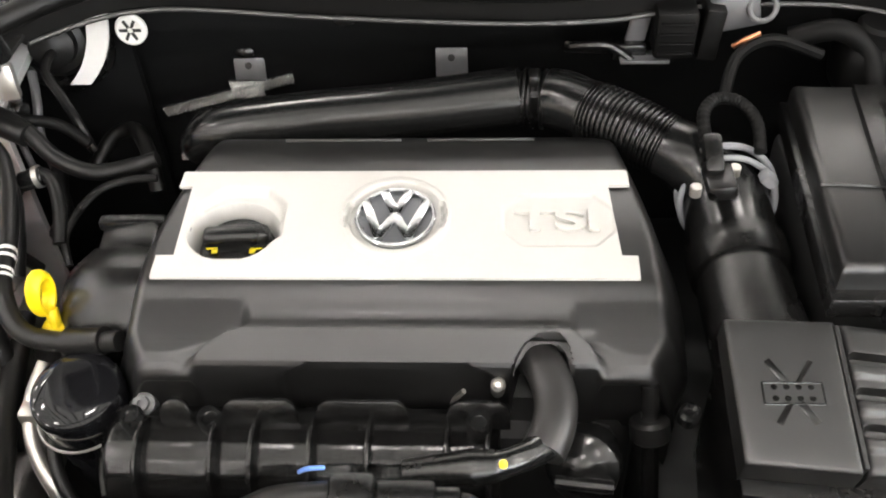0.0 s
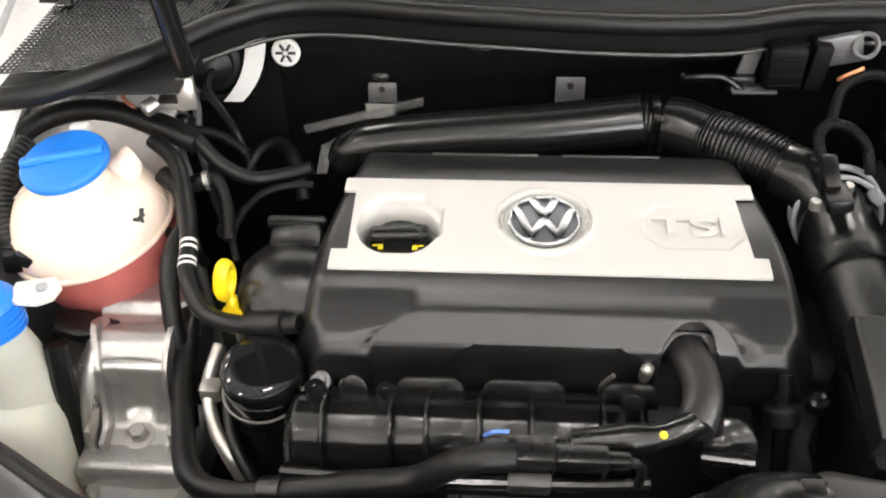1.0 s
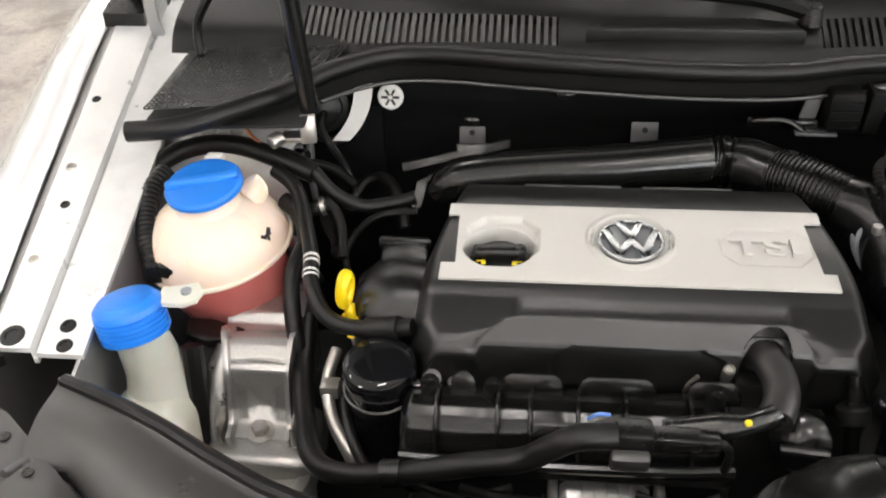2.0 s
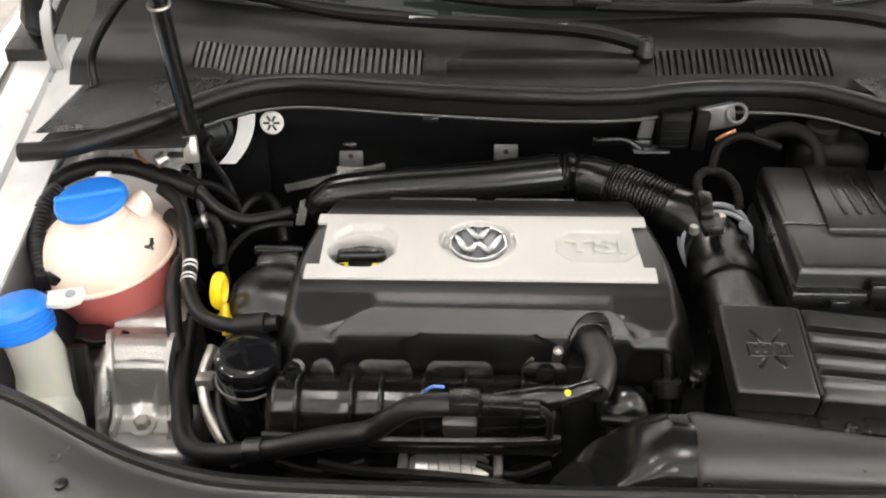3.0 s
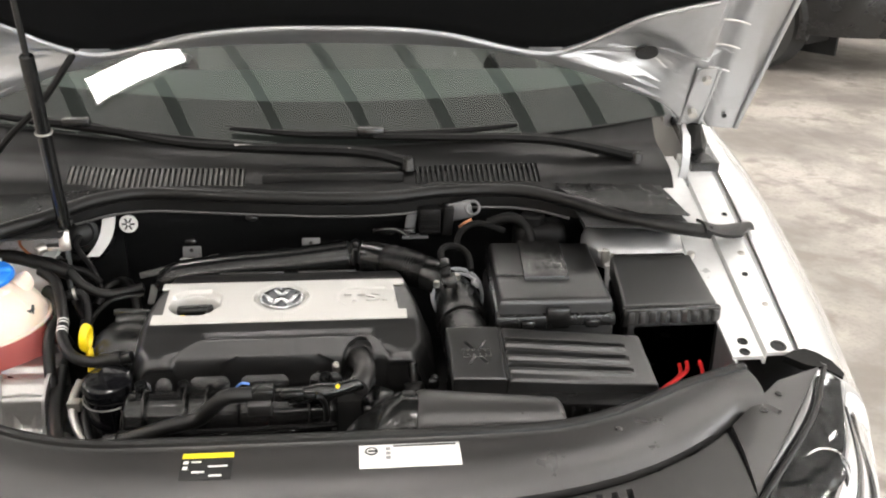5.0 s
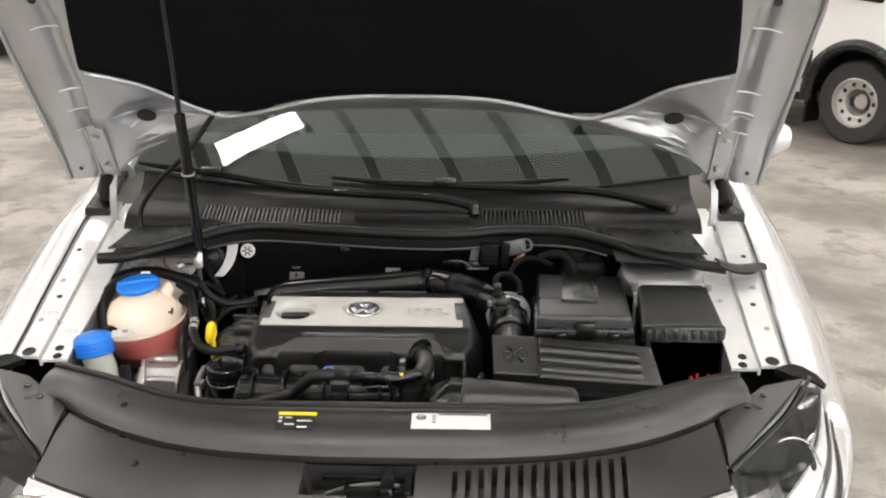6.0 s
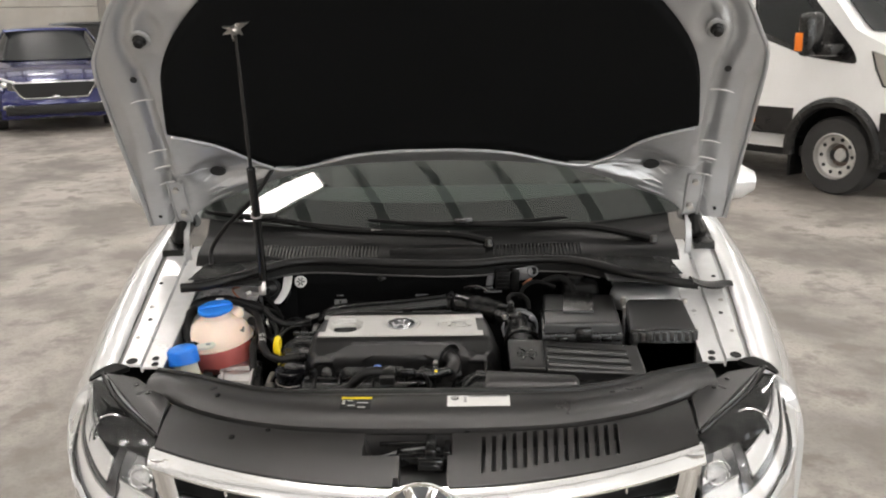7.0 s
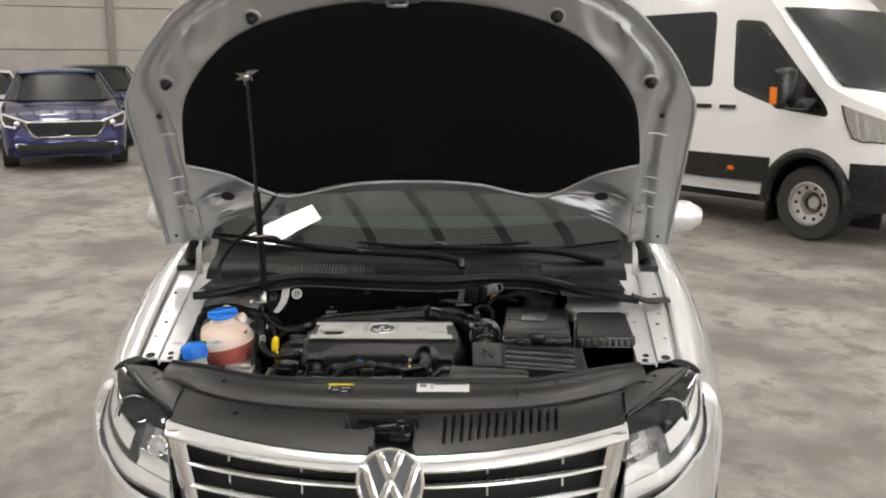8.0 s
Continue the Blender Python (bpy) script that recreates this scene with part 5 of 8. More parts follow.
# intake manifold with fins and tabs
SECTION = [(0.446, 0.676), (0.440, 0.690), (0.432, 0.6935), (0.424, 0.694), (0.412, 0.692), (0.400, 0.686), (0.391, 0.677), (0.385, 0.665), (0.381, 0.653), (0.368, 0.651), (0.365, 0.646), (0.368, 0.641), (0.377, 0.639), (0.378, 0.600)]


def runner(u, v, out=0.0):
    """A place on the manifold: along it, and round its section."""
    q = v * (len(SECTION) - 1)
    k = min(int(q), len(SECTION) - 2)
    (y0, z0), (y1, z1) = SECTION[k], SECTION[k + 1]
    y, z = lerp(y0, y1, q - k), lerp(z0, z1, q - k)
    swell = 0.0025 * abs(math.sin(u * 4 * math.pi)) ** 0.6 * math.sin(math.pi * min(1.0, v / 0.6)) if v < 0.6 else 0.0
    end = smooth(0.0, 0.03, min(u, 1 - u))
    return Vector((lerp(-0.314, 0.012, u), y - 0.6 * (swell + out) + 0.006 * (1 - end), z + 0.8 * (swell + out) - 0.010 * (1 - end) * (v < 0.62)))


bm = B()
field(bm, runner, [0, 0.008, 0.018, 0.03] + span(0.04, 0.96, 60) + [0.97, 0.982, 0.992, 1.0], span(0, 1, 52), (0, 0.02, -0.012))
manifold = part("intake_manifold", bm, MANIFOLD_BLACK, engine, "glossy black plastic intake manifold with fins", 50)
for x in (-0.276, -0.216, -0.184, -0.138, -0.092, -0.030, 0.002):
    bm = B()
    field(bm, lambda a, b: runner((x + 0.314) / 0.326, b, lerp(-0.002, 0.0120, a)) + Vector((0.0014, 0, 0)), (0, 0.5, 1), span(0.06, 0.66, 22), (-0.0028, 0, 0))
    tube(bm, [runner((x + 0.314) / 0.326, v, 0.0118) for v in span(0.06, 0.66, 16)], 0.0023, 8, 1)
    part("fin", bm, MANIFOLD_BLACK, manifold)
for x0, x1 in ((-0.265, -0.240), (-0.214, -0.152), (-0.137, -0.062), (-0.031, 0.020)):
    bm = B()
    prism(bm, [(x0, 0), (x1, 0), (x1, 0.013), (x1 - 0.003, 0.020), (x1 - 0.009, 0.024), (x0 + 0.009, 0.024), (x0 + 0.003, 0.020), (x0, 0.013)], -0.0025, 0.0025, 0.001, pose(0, 0.432, 0.690, 66, 0, 0))
    part("flange_tab", bm, MANIFOLD_BLACK, manifold)
for x, y, z in ((-0.285, 0.428, 0.703), (-0.005, 0.42, 0.712), (-0.222, 0.43, 0.700)):
    bm = B()
    lathe(bm, [(0.010, -0.03), (0.010, 0.006), (0.008, 0.010), (0.006, 0.004), (0, 0.004)], 16, pose(x, y, z, 12, 0, 0))
    part("boss", bm, GLOSS_BLACK, manifold)
for x0, x1, z in ((-0.30, -0.20, 0.628), (-0.17, -0.10, 0.618), (-0.08, 0.0, 0.63)):
    bm = B()
    tube(bm, [(x0, 0.366, z), ((x0 + x1) / 2, 0.358, z - 0.008), (x1, 0.364, z + 0.004)], 0.0045, 8)
    part("loom_branch", bm, RUBBER, manifold)
bm = B()
tube(bm, [(-0.312, 0.372, 0.660), (-0.2, 0.368, 0.659), (-0.05, 0.368, 0.661), (0.01, 0.371, 0.664)], 0.0055, 8)
part("vacuum_pipe", bm, GLOSS_BLACK, manifold)
for x in (-0.205, -0.125, -0.03):
    bm = B()
    lathe(bm, [(0.010, -0.01), (0.010, 0.006), (0.008, 0.010), (0.005, 0.010), (0.005, 0.006), (0, 0.006)], 18, pose(x, 0.456, 0.684, 20, 0, 0))
    rbox(bm, (x, 0.467, 0.679), (0.032, 0.018, 0.012), 0.004, (20, 0, 0))
    part("mount_lug", bm, DULL_STEEL, engine, "dull metal mounting lug")
bm = B()
tube(bm, [(-0.030, 0.445, 0.690), (-0.026, 0.440, 0.708), (-0.018, 0.438, 0.722)], 0.0025, 6)
part("wire_clip", bm, STEEL, engine)
for x, y, z in ((-0.265, 0.435, 0.70), (-0.30, 0.425, 0.70), (0.010, 0.434, 0.735)):
    bm = B()
    lathe(bm, [(0.006, -0.02), (0.006, 0.004), (0.004, 0.006), (0.0025, 0.003), (0, 0.003)], 12, pose(x, y, z, 25, 0, 0))
    part("bolt", bm, STEEL, engine)
manifold.location = (0, -0.022, 0.020)
# thermostat/cam housings at the left end of the block
bm = B()
lathe(bm, [(0, -0.05), (0.05, -0.05), (0.066, -0.03), (0.07, 0.0), (0.066, 0.03), (0.05, 0.045), (0, 0.05)], 30, pose(-0.332, 0.548, 0.692, 0, 90, 0))
part("end_housing", bm, BLACK, engine, "rounded black end housing")
bm = B()
rbox(bm, (-0.335, 0.595, 0.735), (0.055, 0.05, 0.04), 0.008, (0, 0, 8))
rbox(bm, (-0.337, 0.612, 0.752), (0.062, 0.014, 0.012), 0.004, (0, 6, 8))
part("connector_block", bm, BLACK, engine)
# oil filter housing
oil = thing("oil_filter", "glossy black oil filter canister", "oil filter", (-0.345, 0.45, 0.60))
bm = B()
lathe(bm, [(0.036, -0.12), (0.038, -0.02), (0.039, -0.004), (0.0385, 0.004), (0.037, 0.008), (0.033, 0.0105), (0.024, 0.012), (0.012, 0.0128), (0, 0.013)], 40, pose(-0.345, 0.452, 0.70, 8, 0, 0))
part("canister", bm, GLASS_BLACK, oil)
bm = B()
torus(bm, 0.0388, 0.0013, pose(-0.345, 0.449, 0.680, 8, 0, 0), 40, 6)
part("seam_ring", bm, STEEL, oil)
oil.location += Vector((0.004, -0.018, 0.018))
# round actuator and rod at the right end
bm = B()
lathe(bm, [(0, -0.03), (0.026, -0.03), (0.03, -0.01), (0.03, 0.004), (0.022, 0.012), (0, 0.016)], 24, pose(0.078, 0.392, 0.685, 60, 0, -20))
cyl(bm, (0.055, 0.375, 0.69), (0.10, 0.37, 0.69), 0.006, n=10)
part("actuator", bm, GLOSS_BLACK, engine, "round black vacuum actuator")
rod = thing("vent_rod", "thin black rod through a rubber grommet", "rod", (0.138, 0.385, 0.56))
part("rod", cyl(B(), (0.131, 0.437, 0.735), (0.14, 0.375, 0.58), 0.0075, n=12), BLACK, rod)
part("grommet", cyl(B(), (0.132, 0.425, 0.706), (0.134, 0.416, 0.688), 0.0165, n=20, bevel=0.003), RUBBER, rod)

# ---- engine cover ----
CX0, CX1 = -0.321, 0.170
TOP_Z = [(0.507, 0.7745), (0.512, 0.776), (0.52, 0.7775), (0.58, 0.783), (0.64, 0.787), (0.68, 0.784), (0.705, 0.777), (0.725, 0.765)]
# front profiles from the top edge downwards: the plain ends, and the bulging middle with its crisp rim
RIDGE = [(0.495, 0.7692), (0.485, 0.7662), (0.477, 0.7638), (0.472, 0.7622), (0.468, 0.7610), (0.464, 0.7598), (0.461, 0.7588), (0.459, 0.7582), (0.457, 0.7575), (0.450, 0.7553), (0.442, 0.7515),
         (0.438, 0.7470), (0.4350, 0.7415), (0.4345, 0.7370), (0.4365, 0.7335), (0.4385, 0.7315), (0.4385, 0.710), (0.4385, 0.690)]
BELLY = [(0.495, 0.7690), (0.487, 0.7635), (0.480, 0.7608), (0.4735, 0.7606), (0.4690, 0.7632), (0.4650, 0.7702), (0.4622, 0.7735), (0.4605, 0.7738), (0.4588, 0.7726), (0.4500, 0.7632), (0.4415, 0.7540),
         (0.4395, 0.7505), (0.4380, 0.7440), (0.4372, 0.7360), (0.4368, 0.7250), (0.4366, 0.715), (0.4366, 0.705), (0.4370, 0.690)]


def cover(u, row):
    """A place on the cover: row counts up the front profile below zero, or is y on the top."""
    x0 = lerp(CX0, CX1, u)
    if row > 0:
        y = row
        z = curve_table([(0.485, 0.7650), (0.495, 0.7692)] + TOP_Z, y)
    else:
        k = min(int(-row), len(RIDGE) - 2)
        f = -row - k
        yr, zr = lerp(RIDGE[k][0], RIDGE[k + 1][0], f), lerp(RIDGE[k][1], RIDGE[k + 1][1], f)
        yb, zb = lerp(BELLY[k][0], BELLY[k + 1][0], f), lerp(BELLY[k][1], BELLY[k + 1][1], f)
        bend = min(1.0, max(0.0, (yb - 0.441) / 0.021)) if k < 11 else 0.0
        left, right = -0.254 + 0.050 * bend**1.8, 0.105 - 0.030 * bend**1.8
        share = smooth(left, left + 0.008, x0) * (1 - smooth(right - 0.008, right, x0))
        y, z = lerp(yr, yb, share), lerp(zr, zb, share)
        # hollow that runs round the bulge's ends
        for edge in (left - 0.003, right + 0.003):
            z -= 0.004 * math.exp(-(((x0 - edge) / 0.008) ** 2)) * smooth(3, 6, -row) * (1 - smooth(10, 12, -row))
        # lower band of the bulge, set back
        inset = 0.024 * (1 - smooth(10.5, 13.0, -row))
        y += 0.0045 * smooth(10.0, 10.4, -row) * smooth(-0.176 + inset, -0.168 + inset, x0) * (1 - smooth(0.008 - inset, 0.016 - inset, x0))
        # hose arch
        d = math.hypot((x0 - 0.053) / 0.0255, max(0.0, z - 0.740) / 0.031)
        hole = (1 - smooth(0.98, 1.05, d)) * smooth(7.8, 8.4, -row)
        y += 0.030 * hole
        z -= 0.016 * hole
    # room for the inlay, the badge and the filler well
    if -0.2655 < x0 < 0.104 and 0.519 < y < 0.632 and row > 0:
        z -= 0.064 if x0 < -0.165 else 0.014
    # rounded ends
    z -= 0.06 * (1 - smooth(-0.004, 0.034, min(x0 - CX0, CX1 - x0))) ** 1.5
    inset = 0.028 * smooth(0.53, 0.72, y) + 0.014 * (1 - smooth(0.44, 0.47, y))
    return Vector((lerp(CX0 + inset, CX1 - inset, u), y, z))


engine_cover = thing("engine_cover", "black engine cover with a white inlay and round badge", "engine cover", (-0.08, 0.55, 0.65))
bm = B()
field(bm, cover, span(0, 1, 250), [-k for k in span(17, 11, 19)[:-1] + span(11, 5, 49)[:-1] + span(5, 0, 16)[:-1]] + span(0.495, 0.725, 100), (0, 0.004, -0.02))
shell = part("cover_shell", bm, COVER_BLACK, engine_cover, "satin black plastic shell", 50)
for x0, x1 in ((-0.20, -0.085), (-0.06, 0.045)):
    bm = B()
    rbox(bm, ((x0 + x1) / 2, 0.70, 0.7815), (x1 - x0, 0.0035, 0.003), 0.001, (-17, 0, 0))
    part("groove_line", bm, TRIM_BLACK, shell)

# white inlay
def octagon(x, y, c, w, h, cut):
    """Signed distance-like measure to a cut-corner rectangle."""
    dx, dy = abs(x - c[0]) - w, abs(y - c[1]) - h
    return max(dx, dy, (dx + dy + cut) * 0.7071)


OIL = (-0.224, 0.566)
MARK = (-0.081, 0.580)


def inlay_edges(y):
    lo = lerp(-0.286, -0.284, (y - 0.51) / 0.13)
    hi = 0.127
    if 0.5345 < y < 0.6185:
        lo, hi = lerp(-0.270, -0.272, (y - 0.53) / 0.09), lerp(0.114, 0.108, (y - 0.53) / 0.09)
    return lo, hi


def inlay(u, v):
    y = v
    lo, hi = inlay_edges(y)
    x = lerp(lo, hi, u)
    z = curve_table([(0.505, 0.774), (0.52, 0.777), (0.58, 0.783), (0.64, 0.787), (0.68, 0.784)], y) + 0.0045
    o = octagon(x, y, (-0.2205, 0.577), 0.0415, 0.040, 0.020)
    z -= 0.007 * (1 - smooth(-0.006, 0.0, o)) * smooth(0.532, 0.536, y)
    d = math.hypot((x - OIL[0]) / 0.0385, (y - OIL[1]) / 0.036)
    z -= 0.040 * (1 - smooth(0.93, 1.06, d)) * smooth(0.530, 0.536, y)
    o = octagon(x, y, (0.062, 0.576), 0.050, 0.032, 0.018)
    z -= 0.0022 * (1 - smooth(-0.0035, 0.0, o))
    r = math.hypot(x - MARK[0], y - MARK[1])
    z += 0.0022 * (1 - smooth(0.046, 0.050, r)) - 0.006 * (1 - smooth(0.040, 0.042, r))
    if 0.0415 < r < 0.0455 and abs(y - MARK[1]) < 0.016:
        z -= 0.006
    return Vector((x, y, z))


vs = sorted(set(span(0.511, 0.639, 100) + [0.5343, 0.5347, 0.6183, 0.6187]))
bm = B()
field(bm, inlay, span(0, 1, 300), vs, (0, 0, -0.003))
plate = part("inlay", bm, WHITE_PLATE, engine_cover, "white satin inlay plate", 40)
emblem(plate, pose(MARK[0], MARK[1], 0.7815, 4, 0, 0), 0.0362, BADGE_METAL, BADGE_DARK, 0.007)
lettering("raised_letters", "TSI", 0.034, 0.0016, WHITE_PLATE, plate, pose(0.062, 0.574, 0.7872, 4.6, 0, 0) @ Matrix.Diagonal((1.7, 1, 1, 1)))
oil_cap = thing("oil_filler_cap", "black oil filler cap with yellow symbols", "oil cap", (OIL[0], OIL[1], 0.74))
bm = B()
lathe(bm, [(0.034, -0.02), (0.034, 0.010), (0.031, 0.015), (0, 0.017)], 36, pose(OIL[0], OIL[1], 0.753, 6, 0, 0))
cap = part("cap", bm, BLACK, oil_cap)
bm = B()
rbox(bm, (OIL[0], OIL[1] + 0.004, 0.773), (0.060, 0.018, 0.016), 0.006, (6, 0, 4), 3)
part("grip", bm, BLACK, cap)
for dx, w in ((-0.02, 0.011), (0.02, 0.012)):
    bm = B()
    rbox(bm, (OIL[0] + dx, OIL[1] - 0.010, 0.7705), (w * 0.9, 0.0014, 0.001), 0, (6, 0, 4))
    rbox(bm, (OIL[0] + dx - 0.003 * (1 if dx > 0 else -1), OIL[1] - 0.0135, 0.7701), (w * 0.45, 0.0035, 0.001), 0, (6, 0, 4))
    part("symbol", bm, YELLOW_PRINT, cap, "yellow printed symbol", 0)

# ---- intake pipe over the rear of the cover ----
intake = thing("intake_pipe", "black plastic intake pipe with a corrugated elbow", "pipe", (-0.1, 0.76, 0.726))
bm = B()
tube(bm, [(-0.318, 0.742, 0.734), (-0.285, 0.753, 0.754), (-0.2, 0.762, 0.762), (-0.08, 0.77, 0.769), (0.03, 0.78, 0.778)], [0.014, 0.029, 0.030, 0.0305, 0.031], 24)
pipe = part("straight_pipe", bm, GLOSS_BLACK, intake)
bm = B()
tube(bm, [(0.028, 0.78, 0.775), (0.038, 0.779, 0.776), (0.05, 0.777, 0.776), (0.062, 0.775, 0.776)], 0.0295, 24, 3, True, 0.0018, 4)
part("collar", bm, BLACK, intake)
bm = B()
rbox(bm, (0.045, 0.768, 0.808), (0.011, 0.02, 0.012), 0.003)
rbox(bm, (0.045, 0.748, 0.786), (0.009, 0.008, 0.05), 0.002, (25, 0, 0))
part("clamp", bm, BLACK, intake)
bm = B()
tube(bm, [(0.06, 0.776, 0.778), (0.080, 0.768, 0.778), (0.104, 0.750, 0.777)], [0.031, 0.032, 0.031], 24)
part("elbow", bm, GLOSS_BLACK, intake)
bm = B()
tube(bm, [(0.102, 0.752, 0.777), (0.138, 0.724, 0.778), (0.174, 0.698, 0.773)], 0.0315, 24, 8, True, 0.0013, 19)
part("bellows", bm, BLACK, intake, "corrugated black rubber bellows")
bm = B()
tube(bm, [(0.172, 0.700, 0.773), (0.192, 0.687, 0.768), (0.212, 0.672, 0.755), (0.225, 0.655, 0.744)], [0.031, 0.033, 0.036, 0.037], 24)
part("neck", bm, GLOSS_BLACK, intake)

# air pipe from the filter box, with the flow sensor
air_pipe = thing("air_pipe", "wide black air pipe with sensor and grey clamp", "pipe", (0.225, 0.55, 0.70))
bm = B()
tube(bm, [(0.226, 0.655, 0.742), (0.226, 0.62, 0.735), (0.226, 0.585, 0.732)], [0.040, 0.041, 0.041], 28)
part("sensor_body", bm, GLOSS_BLACK, air_pipe)
bm = B()
tube(bm, [(0.226, 0.59, 0.732), (0.226, 0.575, 0.732), (0.226, 0.56, 0.731)], [0.046, 0.046, 0.044], 28)
part("collar", bm, BLACK, air_pipe)
bm = B()
tube(bm, [(0.226, 0.56, 0.731), (0.226, 0.53, 0.730), (0.228, 0.50, 0.728), (0.23, 0.455, 0.725)], [0.040, 0.041, 0.042, 0.044], 28)
part("air_duct", bm, BLACK, air_pipe)
bm = B()
torus(bm, 0.0455, 0.0034, pose(0.226, 0.658, 0.749, 68, 0, 0), 40, 8)
torus(bm, 0.0445, 0.0030, pose(0.226, 0.647, 0.746, 72, 0, 0), 40, 8)
rbox(bm, (0.258, 0.645, 0.776), (0.016, 0.014, 0.012), 0.003, (0, 40, 0))
part("hose_clamp", bm, GREY_CLAMP, air_pipe, "pale grey spring clamp")
bm = B()
rbox(bm, (0.213, 0.628, 0.782), (0.026, 0.036, 0.016), 0.004, (0, -8, 0))
rbox(bm, (0.207, 0.648, 0.795), (0.018, 0.04, 0.022), 0.005, (25, 0, 0))
sensor = part("sensor", bm, BLACK, air_pipe, "black flow sensor plug")
for x, y in ((0.190, 0.618), (0.229, 0.646)):
    bm = B()
    cyl(bm, (x, y, 0.775), (x, y, 0.786), 0.0055, n=10, bevel=0.001)
    part("screw", bm, STEEL, sensor)
bm = B()
tube(bm, [(0.198, 0.652, 0.812), (0.198, 0.682, 0.822), (0.212, 0.702, 0.825), (0.234, 0.702, 0.822), (0.248, 0.682, 0.813), (0.250, 0.658, 0.795)], 0.0058, 10, 6, True, 0.0003, 26)
part("sensor_cable", bm, MATTE_BLACK, air_pipe)

sensor.location = (-0.006, -0.010, 0.012)

# ---- air filter box ----
airbox = thing("air_filter_box", "black air filter box with a ribbed lid", "air filter box", (0.35, 0.4, 0.6))
bm = B()
prism(bm, [(0.188, 0.345), (0.50, 0.300), (0.508, 0.44), (0.19, 0.47)], 0.58, 0.722, 0.006)
body = part("box_body", bm, BLACK, airbox)
for k in range(10):
    x = 0.30 + 0.022 * k
    bm = B()
    rbox(bm, (x, 0.344 - 0.144 * (x - 0.188) - 0.002 + 0.0, 0.69), (0.004, 0.012, 0.05), 0.001)
    part("rib", bm, BLACK, body)
bm = B()
slab(bm, (0.187, 0.352, 0.752), (0.268, 0.344, 0.753), (0.271, 0.465, 0.780), (0.186, 0.466, 0.782), 0.004, 0.03)
lid = part("flat_lid", bm, LID_BLACK, airbox, "flat satin lid with an embossed filter symbol", 40)


def on_lid(x, y, lift=0.0015):
    v = (y - 0.349) / 0.119
    return Vector((x, y, lerp(0.752, 0.7805, v) + lift * 0.4))


for a, b, w in (((-0.016, 0.026), (-0.004, 0.008), 0.006), ((0.016, 0.026), (0.004, 0.008), 0.006), ((-0.004, -0.008), (-0.014, -0.024), 0.006), ((0.004, -0.008), (0.014, -0.024), 0.006)):
    p, q = on_lid(0.229 + a[0], 0.405 + a[1]), on_lid(0.229 + b[0], 0.405 + b[1])
    bm = B()
    d = (q - p)
    rbox(bm, (p + q) / 2, (d.length, w, 0.0014), 0.0004, (14 * abs(d.y) / d.length, -math.degrees(math.asin(d.z / d.length)), math.degrees(math.atan2(d.y, d.x))))
    part("symbol_arrow", bm, BLACK, lid)
for a, b in (((-0.022, 0.008), (0.022, 0.008)), ((-0.022, -0.009), (0.022, -0.009)), ((-0.022, -0.009), (-0.022, 0.008)), ((0.022, -0.009), (0.022, 0.008))):
    bm = B()
    tube(bm, [on_lid(0.229 + a[0], 0.405 + a[1]), on_lid(0.229 + b[0], 0.405 + b[1])], 0.001, 6, 1)
    part("symbol_frame", bm, BLACK, lid)
for i in range(4):
    for j in range(2):
        bm = B()
        p = on_lid(0.229 - 0.0135 + 0.009 * i, 0.405 - 0.0045 + 0.009 * j, 0.001)
        lathe(bm, [(0.0025, -0.001), (0.0025, 0.001), (0, 0.001)], 8, Matrix.Translation(p))
        part("symbol_dot", bm, BLACK, lid)


def ribs(u, v):
    """Three narrow grooves with rounded ends."""
    z = 0.0
    for c in (0.27, 0.51, 0.75):
        for e, w, dep in ((0.0, 0.05, 0.009),):
            d = math.hypot(max(0.0, u - 0.83, 0.03 - u) * 2.0, v - c)
            z -= dep * (1 - smooth(w * 0.55, w, d))
        z += 0.004 * (1 - smooth(0.02, 0.06, abs(v - c + 0.085))) * (1 - smooth(0.82, 0.86, u))
    return z


bm = B()
slab(bm, (0.273, 0.345, 0.750), (0.503, 0.337, 0.737), (0.493, 0.428, 0.777), (0.275, 0.464, 0.780), 0.006, 0.03, ribs, 60, 90)
part("ribbed_lid", bm, LID_BLACK, airbox, "satin lid with four broad ribs", 35)
bm = B()
rbox(bm, (0.271, 0.408, 0.752), (0.004, 0.115, 0.03), 0.001, (14, 0, 0))
part("lid_joint", bm, DEEP, airbox)
for x, y, z in ((0.43, 0.312, 0.70), (0.30, 0.33, 0.72), (0.165, 0.43, 0.705)):
    bm = B()
    lathe(bm, [(0.009, -0.01), (0.009, 0.004), (0.006, 0.007), (0.003, 0.004), (0, 0.004)], 14, pose(x, y, z, 15, 0, 0))
    part("screw_boss", bm, GLOSS_BLACK, airbox)

# snorkel in front of it
snorkel = thing("air_snorkel", "black plastic air intake snorkel", "air intake", (0.2, 0.28, 0.66))
bm = B()
slab(bm, (0.124, 0.226, 0.757), (0.334, 0.214, 0.757), (0.334, 0.280, 0.757), (0.124, 0.322, 0.757), 0.014, 0.05, lambda u, v: 0.012 * math.sin(math.pi * v) ** 0.7, 16, 12)
part("flat_duct", bm, TRIM_BLACK, snorkel, "", 40)
bm = B()
rbox(bm, (0.230, 0.217, 0.748), (0.205, 0.006, 0.004), 0.001, (0, 0, -4))
part("duct_lip", bm, BLACK, snorkel)
bm = B()
